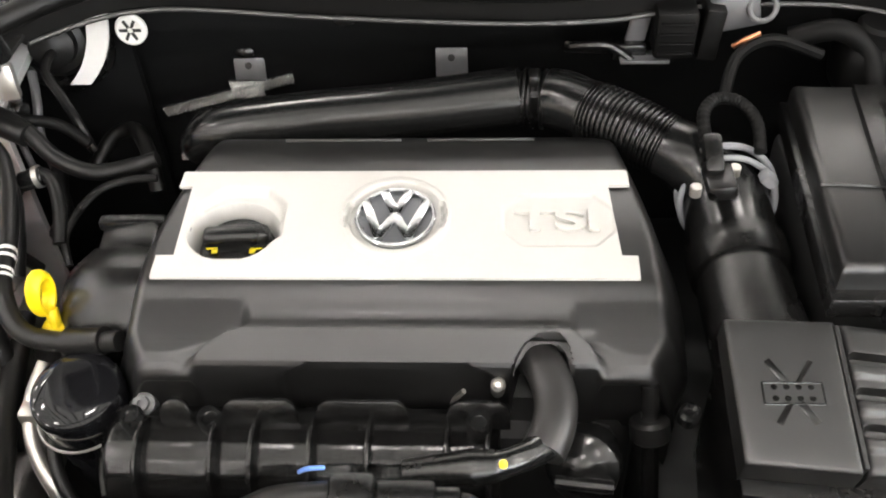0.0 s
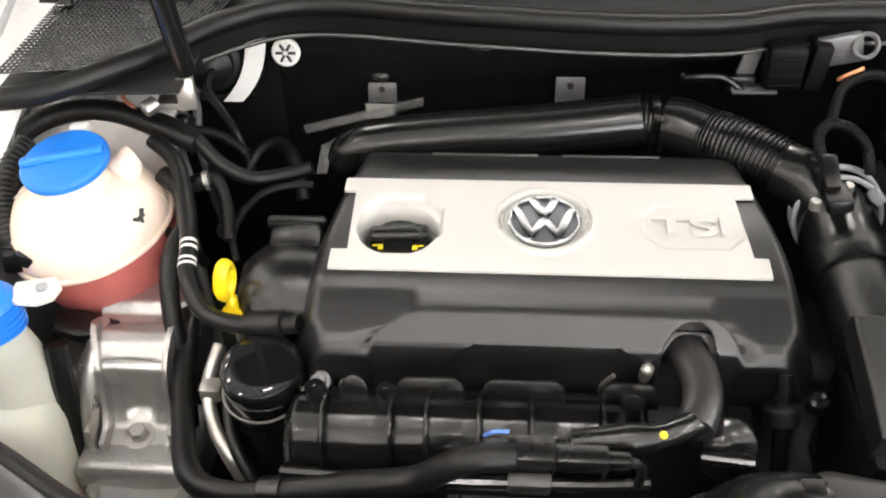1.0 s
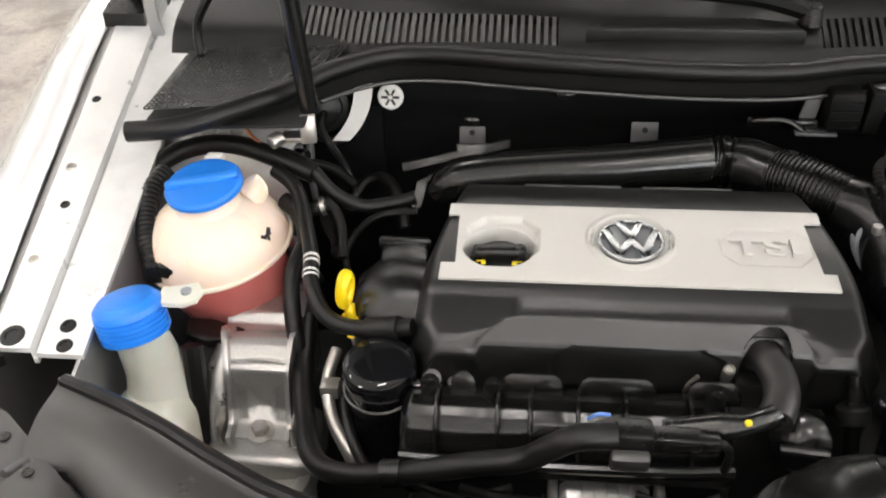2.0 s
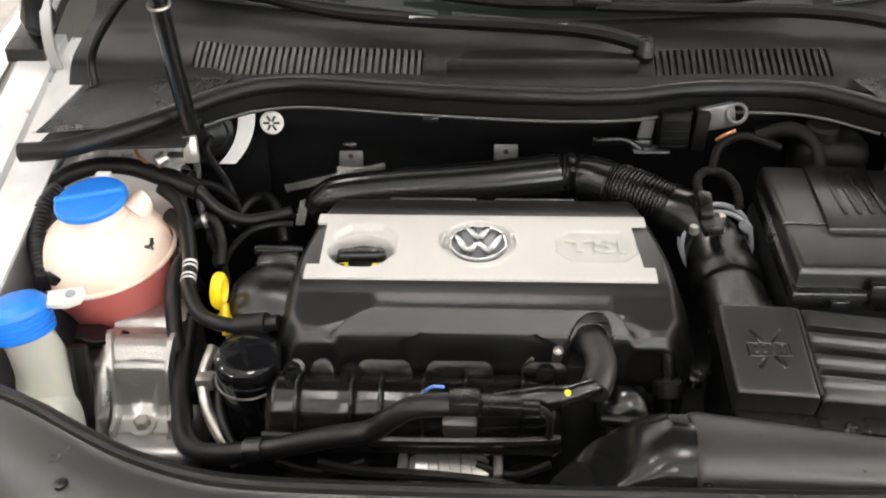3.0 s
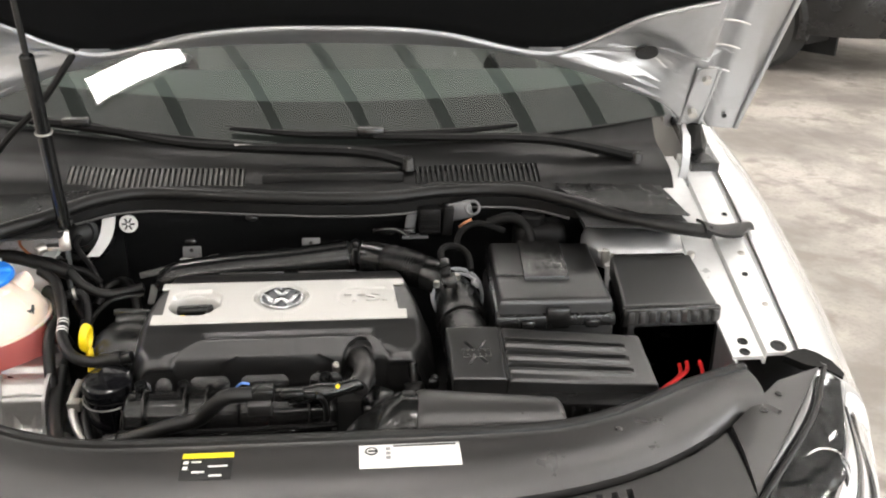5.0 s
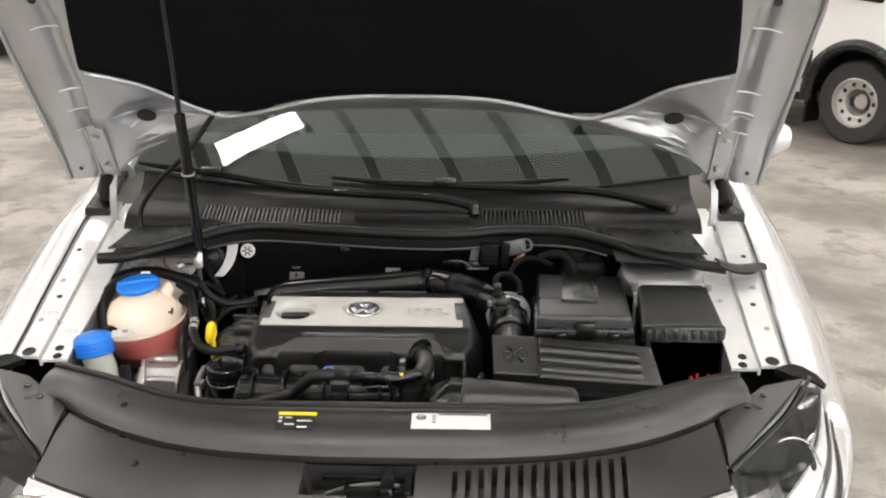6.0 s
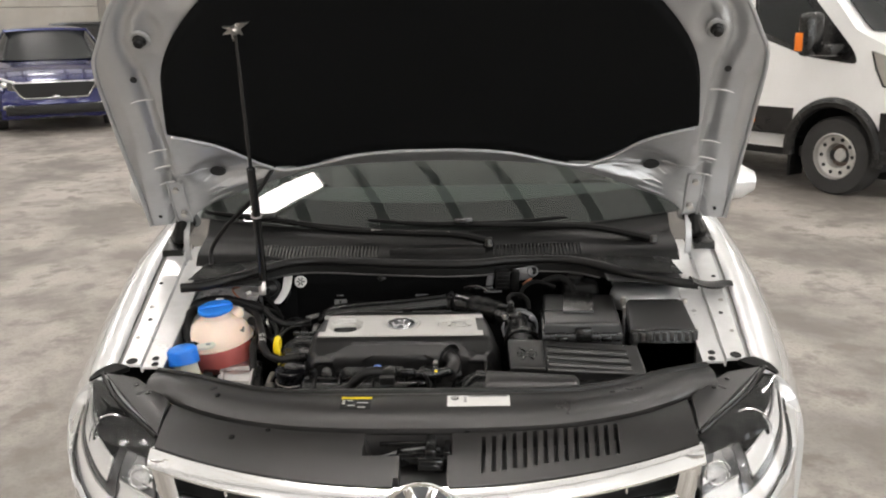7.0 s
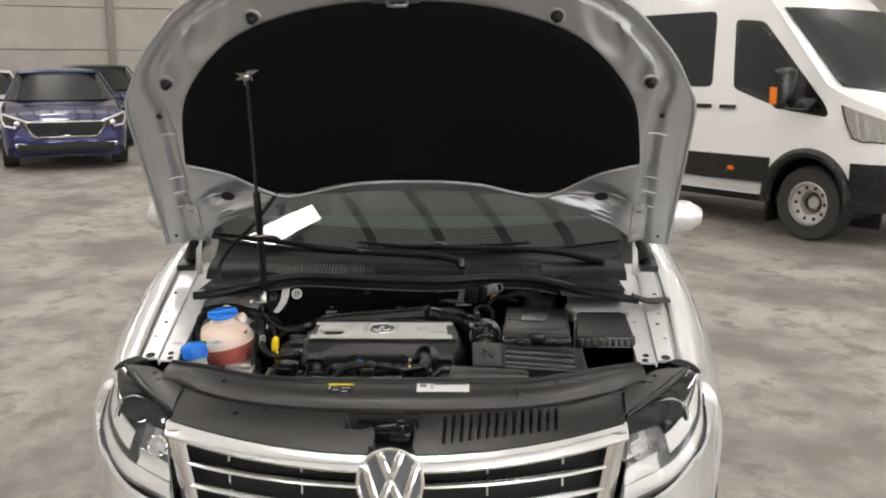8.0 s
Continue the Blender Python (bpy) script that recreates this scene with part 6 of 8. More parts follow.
secs = [(0.130, 0.276, 0.732, 0.048, 0.034), (0.10, 0.279, 0.731, 0.047, 0.037), (0.07, 0.283, 0.72, 0.046, 0.038), (0.04, 0.281, 0.705, 0.043, 0.037), (0.018, 0.277, 0.68, 0.038, 0.034), (0.006, 0.273, 0.645, 0.033, 0.032)]
rings = []
for x, y, z, ry, rz in secs:
    k = ((0.130 - x) / 0.124) ** 1.5
    ax, az = -math.cos(k * 1.2), -math.sin(k * 1.2)
    rings.append([bm.verts.new((x + az * -1 * rz * math.sin(a) * 1.0, y + ry * math.cos(a), z - ax * rz * math.sin(a))) for a in (2 * math.pi * i / 24 for i in range(24))])
for p, q in zip(rings, rings[1:]):
    for i in range(24):
        bm.faces.new((p[i], p[(i + 1) % 24], q[(i + 1) % 24], q[i]))
bm.faces.new(rings[0])
bm.faces.new(rings[-1][::-1])
part("bend", bm, GLOSS_BLACK, snorkel)
bm = B()
rbox(bm, (0.116, 0.290, 0.764), (0.018, 0.02, 0.006), 0.002)
part("catch", bm, BLACK, snorkel)

# ---- battery cover ----
battery = thing("battery_box", "black battery with a moulded plastic cover", "battery", (0.38, 0.62, 0.55))
bm = B()
rbox(bm, (0.376, 0.610, 0.67), (0.190, 0.24, 0.2), 0.01)
part("case", bm, DEEP, battery)
bm = B()
prism(bm, [(0.276, 0.490), (0.464, 0.488), (0.480, 0.735), (0.294, 0.745)], 0.765, 0.814, 0.009, None, 3)
lidb = part("cover", bm, COVER_BLACK, battery)
bm = B()
prism(bm, [(0.270, 0.478), (0.468, 0.478), (0.486, 0.742), (0.288, 0.752)], 0.770, 0.789, 0.004)
part("skirt", bm, BLACK, battery)
bm = B()
prism(bm, [(0.330, 0.566), (0.408, 0.566), (0.424, 0.728), (0.346, 0.732)], 0.808, 0.8215, 0.003)
part("raised_panel", bm, BLACK, lidb)
for k in range(4):
    bm = B()
    rbox(bm, (0.362 + 0.016 * k, 0.65, 0.8222), (0.006, 0.10, 0.002), 0.0005, (0, 0, -2))
    part("panel_rib", bm, BLACK, lidb)
bm = B()
tube(bm, [(0.283, 0.590, 0.8135), (0.308, 0.588, 0.815), (0.332, 0.586, 0.8145)], 0.0018, 6, 2)
part("step_line", bm, BLACK, lidb)
for x in (0.322, 0.428):
    bm = B()
    rbox(bm, (x, 0.475, 0.776), (0.022, 0.010, 0.014), 0.003)
    part("catch", bm, GLOSS_BLACK, battery)
bm = B()
rbox(bm, (0.372, 0.480, 0.785), (0.04, 0.014, 0.036), 0.004)
part("hand_grip", bm, BLACK, battery)

# ---- fuse box ----
fuse = thing("fuse_box", "black fuse box with a sloping lid", "fuse box", (0.575, 0.56, 0.6))
bm = B()
rbox(bm, (0.575, 0.565, 0.70), (0.155, 0.15, 0.17), 0.008)
part("case", bm, BLACK, fuse)
bm = B()
slab(bm, (0.489, 0.505, 0.790), (0.650, 0.503, 0.792), (0.646, 0.642, 0.824), (0.502, 0.648, 0.822), 0.005, 0.03)
part("lid", bm, LID_BLACK, fuse, "", 40)
bm = B()
rbox(bm, (0.569, 0.499, 0.773), (0.168, 0.016, 0.036), 0.004)
strip = part("front_strip", bm, BLACK, fuse)
for k in range(9):
    bm = B()
    rbox(bm, (0.499 + 0.018 * k, 0.4905, 0.775), (0.011, 0.006, 0.022), 0.0025)
    part("lug", bm, TRIM_BLACK, strip)
bm = B()
rbox(bm, (0.574, 0.650, 0.812), (0.13, 0.012, 0.02), 0.003)
part("rear_catch", bm, GLOSS_BLACK, fuse)
bm = B()
rbox(bm, (0.573, 0.50, 0.665), (0.16, 0.02, 0.20), 0.006)
part("relay_case", bm, BLACK, fuse)
cables = thing("red_cables", "red battery cables beside the fuse box", "cables", (0.55, 0.37, 0.68))
for pts in ([(0.602, 0.488, 0.69), (0.598, 0.47, 0.685), (0.575, 0.44, 0.688), (0.548, 0.412, 0.69), (0.535, 0.395, 0.68), (0.53, 0.38, 0.65)],
            [(0.59, 0.488, 0.685), (0.585, 0.465, 0.68), (0.563, 0.438, 0.682), (0.54, 0.415, 0.684), (0.525, 0.40, 0.675), (0.52, 0.38, 0.64)],
            [(0.625, 0.488, 0.69), (0.62, 0.455, 0.68), (0.59, 0.405, 0.675), (0.555, 0.372, 0.672), (0.53, 0.36, 0.66)]):
    bm = B()
    tube(bm, pts, 0.0034, 8)
    part("cable", bm, RED_WIRE, cables)
bm = B()
rbox(bm, (0.592, 0.425, 0.655), (0.10, 0.07, 0.03), 0.012, (0, 0, 25), 3)
part("pale_sleeve", bm, CREAM, cables)
bm = B()
rbox(bm, (0.585, 0.40, 0.60), (0.14, 0.2, 0.08), 0.01)
part("tray", bm, DEEP, cables)

# ---- coolant reservoir ----
RC = Vector((-0.570, 0.640, 0.720))
res = thing("coolant_reservoir", "milky round coolant tank with pink coolant and blue cap", "coolant tank", (-0.566, 0.642, 0.62))
bm = B()
lathe(bm, [(0.0, -0.013), (0.083, -0.013)] + [(0.0865 * math.cos(a), 0.068 * math.sin(a)) for a in span(0.0, 1.1, 14)] + [(0.034, 0.070), (0.034, 0.082), (0, 0.082)], 48, pose(*RC, 4, -2, 0))
tank = part("tank_upper", bm, TANK, res, "milky plastic upper half")
bm = B()
lathe(bm, [(0.0875, -0.001), (0.0875, -0.006), (0.083, -0.032), (0.072, -0.066), (0.056, -0.09), (0, -0.098)], 48, pose(*RC, 4, -8, 0))
part("tank_lower", bm, COOLANT, res, "lower half filled with pink coolant")
bm = B()
torus(bm, 0.0875, 0.0032, pose(*RC, 4, -8, 0) @ pose(0, 0, -0.002), 48, 8)
part("seam", bm, TANK, res)
for k in range(10):
    a = 2 * math.pi * k / 10 + 0.2
    bm = B()
    tube(bm, [RC + Vector((0.0872 * math.cos(b) * math.cos(a), 0.0872 * math.cos(b) * math.sin(a), 0.0685 * math.sin(b))) for b in span(0.3, 1.0, 8)], 0.0006, 6, 1)
    part("tank_rib", bm, TANK, tank)
CAPM = pose(RC.x - 0.002, RC.y - 0.006, RC.z + 0.080, 8, -4, 0)
bm = B()
lathe(bm, [(0.043, 0), (0.0455, 0.002), (0.0455, 0.007), (0.043, 0.0105), (0.03, 0.0125), (0, 0.0135)], 40, CAPM)
capb = part("cap", bm, BLUE_CAP, res, "blue screw cap with a grip bar")
bm = B()
rbox(bm, (0, 0, 0.0135), (0.086, 0.012, 0.009), 0.004, (0, 0, 12), 3)
bmesh.ops.transform(bm, matrix=CAPM, verts=bm.verts)
part("grip", bm, BLUE_CAP, capb)
bm = B()
tube(bm, [RC + Vector((0.04, 0.02, 0.055)), RC + Vector((0.050, 0.028, 0.066)), RC + Vector((0.053, 0.031, 0.068))], [0.020, 0.015, 0.012], 14)
part("spout", bm, TANK, res)
bm = B()
rbox(bm, RC + Vector((-0.003, 0.044, 0.092)), (0.02, 0.012, 0.012), 0.003)
part("tank_lug", bm, WHITE_PRINT, res)
for k in range(3):     # unreadable ink marking
    bm = B()
    p = RC + Vector((0.0690 + 0.0012 * k, -0.0320 + 0.003 * k, 0.0315 + 0.002 * k))
    rbox(bm, p, (0.003, 0.012, 0.0035), 0, (45 * k - 45, -35, -25))
    part("ink_mark", bm, BLACK_PRINT, tank, smooth=0)

res.location += Vector((0.006, -0.022, 0.019))

# ---- washer filler ----
wash = thing("washer_filler", "pale washer tank neck with a ribbed blue cap", "washer tank", (-0.62, 0.44, 0.5))
AX = Vector((-0.14, 0.16, 0.96)).normalized()
WM = Matrix.Translation((-0.617, 0.460, 0.735)) @ (AX.to_track_quat("Z", "Y").to_matrix().to_4x4())
bm = B()
lathe(bm, [(0.034, -0.020)] + [q for k in range(5) for q in ((0.0385, -0.018 + 0.0055 * k), (0.0385, -0.015 + 0.0055 * k), (0.0368, -0.0142 + 0.0055 * k), (0.0368, -0.0133 + 0.0055 * k))] + [(0.0385, 0.010), (0.037, 0.017), (0.030, 0.024), (0.018, 0.028), (0, 0.029)], 22, WM, 1.0, 0.94)
part("cap", bm, BLUE_CAP, wash, "ribbed blue snap cap", 22)
bm = B()
tube(bm, [Vector((-0.617, 0.460, 0.735)) + AX * -0.005, (-0.612, 0.462, 0.70), (-0.606, 0.462, 0.66), (-0.603, 0.455, 0.62)], [0.03, 0.029, 0.033, 0.042], 26)
part("neck", bm, WASHER, wash)
bm = B()
rbox(bm, (-0.605, 0.425, 0.575), (0.108, 0.10, 0.14), 0.028, (-8, 0, 6), 5, 0.86)
rbox(bm, (-0.610, 0.41, 0.50), (0.11, 0.11, 0.12), 0.03, seg=4)
part("tank", bm, WASHER, wash, "pale plastic tank")
bm = B()
prism(bm, [(0, -0.012), (0.03, -0.016), (0.044, -0.010), (0.048, 0.004), (0.04, 0.016), (0.0, 0.012)], 0, 0.006, 0.002, pose(-0.588, 0.478, 0.748, 8, -6, 0))
tab = part("cap_tether", bm, WASHER, wash)
bm = B()
lathe(bm, [(0.006, 0), (0.006, 0.003), (0, 0.004)], 14, pose(-0.558, 0.479, 0.757))
part("rivet", bm, GREY_CLAMP, tab)
bm = B()
tube(bm, [(-0.560, 0.475, 0.70), (-0.556, 0.455, 0.65), (-0.553, 0.435, 0.58), (-0.553, 0.42, 0.5)], 0.012, 10)
tagged(part("rubber_hose", bm, RUBBER), "black rubber hose beside the washer tank", "hose")
bm = B()
tube(bm, [(-0.530, 0.50, 0.68), (-0.536, 0.47, 0.65), (-0.535, 0.44, 0.60), (-0.528, 0.41, 0.52), (-0.52, 0.40, 0.45)], 0.011, 12)
tagged(part("metal_pipe", bm, ALU), "bare aluminium pipe running down", "pipe")
bm = B()
prism(bm, [(-0.585, 0.515), (-0.555, 0.505), (-0.522, 0.512), (-0.518, 0.53), (-0.56, 0.545), (-0.59, 0.545)], 0.672, 0.682, 0.003)
bracket = tagged(part("tank_bracket", bm, BLACK), "black plastic bracket between the tanks", "bracket")
bm = B()
lathe(bm, [(0.009, 0), (0.009, 0.004), (0.005, 0.005), (0, 0.004)], 14, pose(-0.534, 0.522, 0.682))
part("bolt", bm, STEEL, bracket)

# ---- engine mount ----
mount = thing("engine_mount", "cast aluminium engine mount bolted to the side rail", "engine mount", (-0.5, 0.48, 0.5))
MOUNT = [(0.610, 0.655), (0.585, 0.660), (0.560, 0.659), (0.552, 0.650), (0.540, 0.648), (0.528, 0.656), (0.516, 0.661), (0.503, 0.658), (0.492, 0.648), (0.484, 0.634), (0.478, 0.612), (0.470, 0.592), (0.460, 0.580), (0.440, 0.576)]


def mount_face(u, v):
    y, z = table([(k / (len(MOUNT) - 1), q[0]) for k, q in enumerate(MOUNT)], v), table([(k / (len(MOUNT) - 1), q[1]) for k, q in enumerate(MOUNT)], v)
    w = lerp(0.046, 0.036, smooth(0.3, 0.8, v))
    x = lerp(-w, w, u)
    wall = smooth(0.80, 0.86, abs(2 * u - 1)) * smooth(0.32, 0.42, v)
    hollow = (1 - smooth(0.15, 0.5, abs(2 * u - 1))) * smooth(0.62, 0.72, v) * (1 - smooth(0.86, 0.92, v))
    return Vector((-0.512 + x + 0.015 * v, y - 0.010 * wall * smooth(0.55, 0.75, v) + 0.008 * hollow, z + 0.009 * wall))


bm = B()
field(bm, mount_face, span(0, 1, 40), span(0, 1, 60), (0, 0.004, -0.03))
casting = part("casting", bm, ALU, mount, "", 45)
bm = B()
rbox(bm, (-0.512, 0.545, 0.60), (0.10, 0.13, 0.09), 0.010, (0, 0, 0), 3)
rbox(bm, (-0.497, 0.455, 0.54), (0.125, 0.10, 0.065), 0.016, (0, 0, 0), 4)
part("pedestal", bm, ALU, mount)
bm = B()
lathe(bm, [(0.056, -0.05), (0.058, -0.01), (0.054, 0.0), (0.044, 0.005), (0.040, 0.0), (0, -0.004)], 36, pose(-0.49, 0.41, 0.552))
part("bush", bm, ALU, mount)
for x, y, z, r in ((-0.498, 0.449, 0.578, 0.010), (-0.548, 0.585, 0.661, 0.008), (-0.488, 0.592, 0.66, 0.007)):
    bm = B()
    lathe(bm, [(r * 1.6, -0.004), (r * 1.6, 0.0015), (r, 0.002)], 18, pose(x, y, z, 10, 0, 0))
    lathe(bm, [(r, 0.001), (r, 0.010), (r * 0.8, 0.012), (0, 0.012)], 6, pose(x, y, z, 10, 0, 10))
    part("bolt", bm, STEEL, mount)
for x in (-0.540, -0.456):
    bm = B()
    rbox(bm, (x, 0.446, 0.59), (0.006, 0.034, 0.03), 0.002)
    part("cheek", bm, STEEL, mount)
for k in range(4):
    bm = B()
    rbox(bm, (-0.55 + 0.022 * k, 0.604, 0.663), (0.010, 0.012, 0.012), 0.002)
    part("lug", bm, ALU, mount)
mount.location += Vector((0.012, -0.008, 0.028))
# silver chassis rail with its strut bracket
bm = B()
rbox(bm, (-0.60, 0.52, 0.52), (0.09, 0.4, 0.12), 0.02)
tagged(part("chassis_rail", bm, INNER_SILVER, car), "")
bm = B()
rbox(bm, (-0.462, 0.705, 0.85), (0.02, 0.012, 0.036), 0.003, (-10, 0, 12))
rbox(bm, (-0.482, 0.71, 0.836), (0.03, 0.02, 0.008), 0.002)
sb = tagged(part("strut_bracket", bm, STEEL), "bright metal strut bracket on the tower", "bracket")
bm = B()
cyl(bm, (-0.506, 0.688, 0.838), (-0.494, 0.70, 0.842), 0.009, n=14, bevel=0.002)
part("bolt", bm, STEEL, sb)

# ---- dipstick ----
dip = thing("dipstick", "yellow plastic dipstick loop handle", "dipstick", (-0.387, 0.50, 0.70))
bm = B()
torus(bm, 0.0135, 0.0045, pose(-0.3890, 0.513, 0.757, 95, 4, 80) @ Matrix.Diagonal((0.84, 1.4, 1.55, 1)), 36, 10)
part("loop", bm, YELLOW, dip)
bm = B()
tube(bm, [(-0.386, 0.512, 0.738), (-0.383, 0.504, 0.722), (-0.379, 0.497, 0.706)], [0.006, 0.0055, 0.0095], 10)
lathe(bm, [(0.0125, -0.003), (0.0125, 0.001), (0.007, 0.004)], 20, pose(-0.383, 0.504, 0.722, 10, 12, 0))
part("stem", bm, YELLOW, dip)
part("tube", cyl(B(), (-0.379, 0.497, 0.706), (-0.36, 0.48, 0.60), 0.006, n=10), STEEL, dip)

# ---- hoses and pipes ----
def hose(pts, r, label, mat=RUBBER, name="rubber_hose", category="hose", n=12):
    bm = B()
    tube(bm, pts, r, n)
    return tagged(part(name, bm, mat), label, category)


A = [(-0.505, 0.69, 0.80), (-0.475, 0.665, 0.79), (-0.455, 0.62, 0.772), (-0.436, 0.56, 0.764), (-0.428, 0.52, 0.755), (-0.405, 0.487, 0.738), (-0.365, 0.48, 0.73), (-0.31, 0.472, 0.742)]
ha = hose(A, 0.0092, "black coolant hose with white paint marks")
for t in (0.44, 0.47, 0.51, 0.545):
    q = catmull(A, 6)
    i = int(t * (len(q) - 1))
    bm = B()
    tube(bm, [q[i], q[i].lerp(q[i + 1], 0.45)], 0.0095, 12, 1)
    part("paint_mark", bm, WHITE_PRINT, ha)
bm = B()
tube(bm, [(-0.362, 0.48, 0.731), (-0.345, 0.478, 0.734), (-0.325, 0.475, 0.739)], 0.0125, 12, 2)
part("sleeve", bm, RUBBER, ha)
hb = hose([(-0.452, 0.56, 0.675), (-0.44, 0.484, 0.663), (-0.425, 0.42, 0.655), (-0.405, 0.365, 0.655), (-0.37, 0.338, 0.662), (-0.305, 0.329, 0.679), (-0.235, 0.322, 0.705), (-0.190, 0.319, 0.718), (-0.165, 0.313, 0.742), (-0.142, 0.310, 0.760), (-0.108, 0.314, 0.760)], 0.0118, "long black coolant hose running along the engine front")
bm = B()
tube(bm, [(-0.325, 0.331, 0.675), (-0.305, 0.329, 0.679)], 0.0145, 12, 1)
part("strap", bm, BLACK, hb)
hose([(-0.54, 0.735, 0.80), (-0.50, 0.72, 0.805), (-0.465, 0.705, 0.795), (-0.435, 0.69, 0.77), (-0.40, 0.685, 0.755), (-0.36, 0.695, 0.755), (-0.335, 0.70, 0.76)], 0.0085, "black breather hose from the reservoir")
hose([(-0.437, 0.755, 0.70), (-0.42, 0.785, 0.723), (-0.395, 0.79, 0.732), (-0.375, 0.765, 0.735), (-0.362, 0.74, 0.722), (-0.355, 0.72, 0.70)], 0.0085, "arched black vacuum hose")
hose([(-0.668, 0.645, 0.765), (-0.664, 0.668, 0.79), (-0.646, 0.70, 0.807), (-0.61, 0.725, 0.812), (-0.56, 0.728, 0.812), (-0.51, 0.715, 0.803), (-0.46, 0.70, 0.79)], 0.0125, "black hose curving round the reservoir")
bm = B()
tube(bm, [(-0.636, 0.672, 0.806), (-0.645, 0.645, 0.797), (-0.645, 0.615, 0.782), (-0.638, 0.588, 0.767), (-0.628, 0.566, 0.750), (-0.622, 0.556, 0.735)], 0.0125, 12, 6, True, 0.0005, 26)
conduit = tagged(part("cable_conduit", bm, RUBBER), "corrugated black cable conduit with a plug", "cable conduit")
bm = B()
rbox(bm, (-0.622, 0.554, 0.742), (0.024, 0.022, 0.026), 0.006, (0, 10, 25))
part("plug", bm, BLACK, conduit)
bm = B()
rbox(bm, (-0.602, 0.549, 0.747), (0.026, 0.016, 0.018), 0.004, (0, 6, -15))
part("plug_end", bm, GLOSS_BLACK, conduit)
hose([(-0.455, 0.60, 0.75), (-0.462, 0.56, 0.735), (-0.455, 0.52, 0.70), (-0.448, 0.50, 0.66), (-0.44, 0.46, 0.60)], 0.010, "black hose beside the engine mount")
hose([(-0.40, 0.49, 0.69), (-0.405, 0.455, 0.675), (-0.395, 0.42, 0.655), (-0.375, 0.395, 0.63), (-0.36, 0.385, 0.60)], 0.007, "bare metal fuel pipe", STEEL, "fuel_pipe", "pipe")
hose([(-0.385, 0.475, 0.68), (-0.385, 0.44, 0.66), (-0.37, 0.40, 0.64), (-0.345, 0.375, 0.61)], 0.006, "thin black fuel pipe", RUBBER, "fuel_pipe", "pipe")
bm = B()
rbox(bm, (-0.40, 0.447, 0.673), (0.022, 0.02, 0.018), 0.004)
tagged(part("pipe_clip", bm, STEEL), "metal pipe clip below the oil filter", "clip")
hose([(-0.40, 0.64, 0.745), (-0.385, 0.66, 0.752), (-0.36, 0.672, 0.755), (-0.33, 0.675, 0.755)], 0.004, "thin black cable over the end housing", RUBBER, "cable", "cable", 8)
hose([(-0.40, 0.645, 0.745), (-0.408, 0.61, 0.735), (-0.40, 0.585, 0.72)], 0.004, "thin black cable down the end housing", RUBBER, "cable", "cable", 8)
hose([(-0.49, 0.66, 0.775), (-0.465, 0.64, 0.768), (-0.452, 0.60, 0.745), (-0.45, 0.57, 0.72)], 0.011, "short black coolant hose", RUBBER)
hose([(-0.42, 0.62, 0.73), (-0.43, 0.66, 0.72), (-0.45, 0.70, 0.72), (-0.46, 0.74, 0.73)], 0.009, "black hose low behind the reservoir", RUBBER)
hose([(-0.545, 0.79, 0.83), (-0.555, 0.76, 0.835), (-0.545, 0.73, 0.83), (-0.52, 0.72, 0.81), (-0.50, 0.70, 0.80)], 0.0025, "thin brown wire on the tower", COPPER, "wire", "wire", 6)
hose([(-0.505, 0.705, 0.795), (-0.475, 0.722, 0.792), (-0.445, 0.735, 0.778), (-0.415, 0.728, 0.758)], 0.006, "thin black vacuum hose behind the coolant hoses", MATTE_BLACK)
hose([(-0.478, 0.640, 0.738), (-0.458, 0.664, 0.764), (-0.433, 0.662, 0.768), (-0.417, 0.636, 0.756), (-0.410, 0.600, 0.735)], 0.0065, "looped black coolant hose beside the reservoir", RUBBER)
hose([(-0.492, 0.622, 0.718), (-0.472, 0.604, 0.740), (-0.452, 0.592, 0.732), (-0.442, 0.602, 0.700)], 0.006, "short arched black hose under the reservoir", RUBBER)
joint = thing("hose_joint", "black plastic hose joint with a metal clamp", "hose joint", (-0.448, 0.664, 0.766))
part("body", cyl(B(), (-0.462, 0.660, 0.762), (-0.438, 0.664, 0.768), 0.010, n=14, bevel=0.002), BLACK, joint)
part("clamp", cyl(B(), (-0.446, 0.663, 0.766), (-0.441, 0.664, 0.767), 0.0115, n=16), STEEL, joint)
# foam-sleeved hose at the arch
big = thing("sleeved_hose", "thick grey foam-sleeved breather hose", "hose", (0.06, 0.42, 0.66))
bm = B()
tube(bm, [(0.038, 0.490, 0.700), (0.041, 0.470, 0.728), (0.049, 0.445, 0.740), (0.055, 0.420, 0.738), (0.053, 0.396, 0.735), (0.044, 0.374, 0.730)], 0.0172, 20)
part("sleeve", bm, TRIM_BLACK, big)
bm = B()
tube(bm, [(0.046, 0.378, 0.735), (0.034, 0.368, 0.737), (0.02, 0.362, 0.736), (0.004, 0.358, 0.734)], [0.012, 0.011, 0.0105, 0.012], 12)
part("wrapped_end", bm, CRINKLED, big, "crinkled black wrapping")
bm = B()
tube(bm, [(0.008, 0.358, 0.735), (-0.01, 0.356, 0.735), (-0.03, 0.354, 0.734), (-0.06, 0.352, 0.731)], [0.012, 0.0145, 0.0125, 0.011], 12)
part("coupling", bm, BLACK, big)
bm = B()
lathe(bm, [(0.0034, 0), (0.0034, 0.003), (0, 0.004)], 12, pose(0.014, 0.354, 0.744, 40, 0, 0))
part("paint_dot", bm, YELLOW, big)
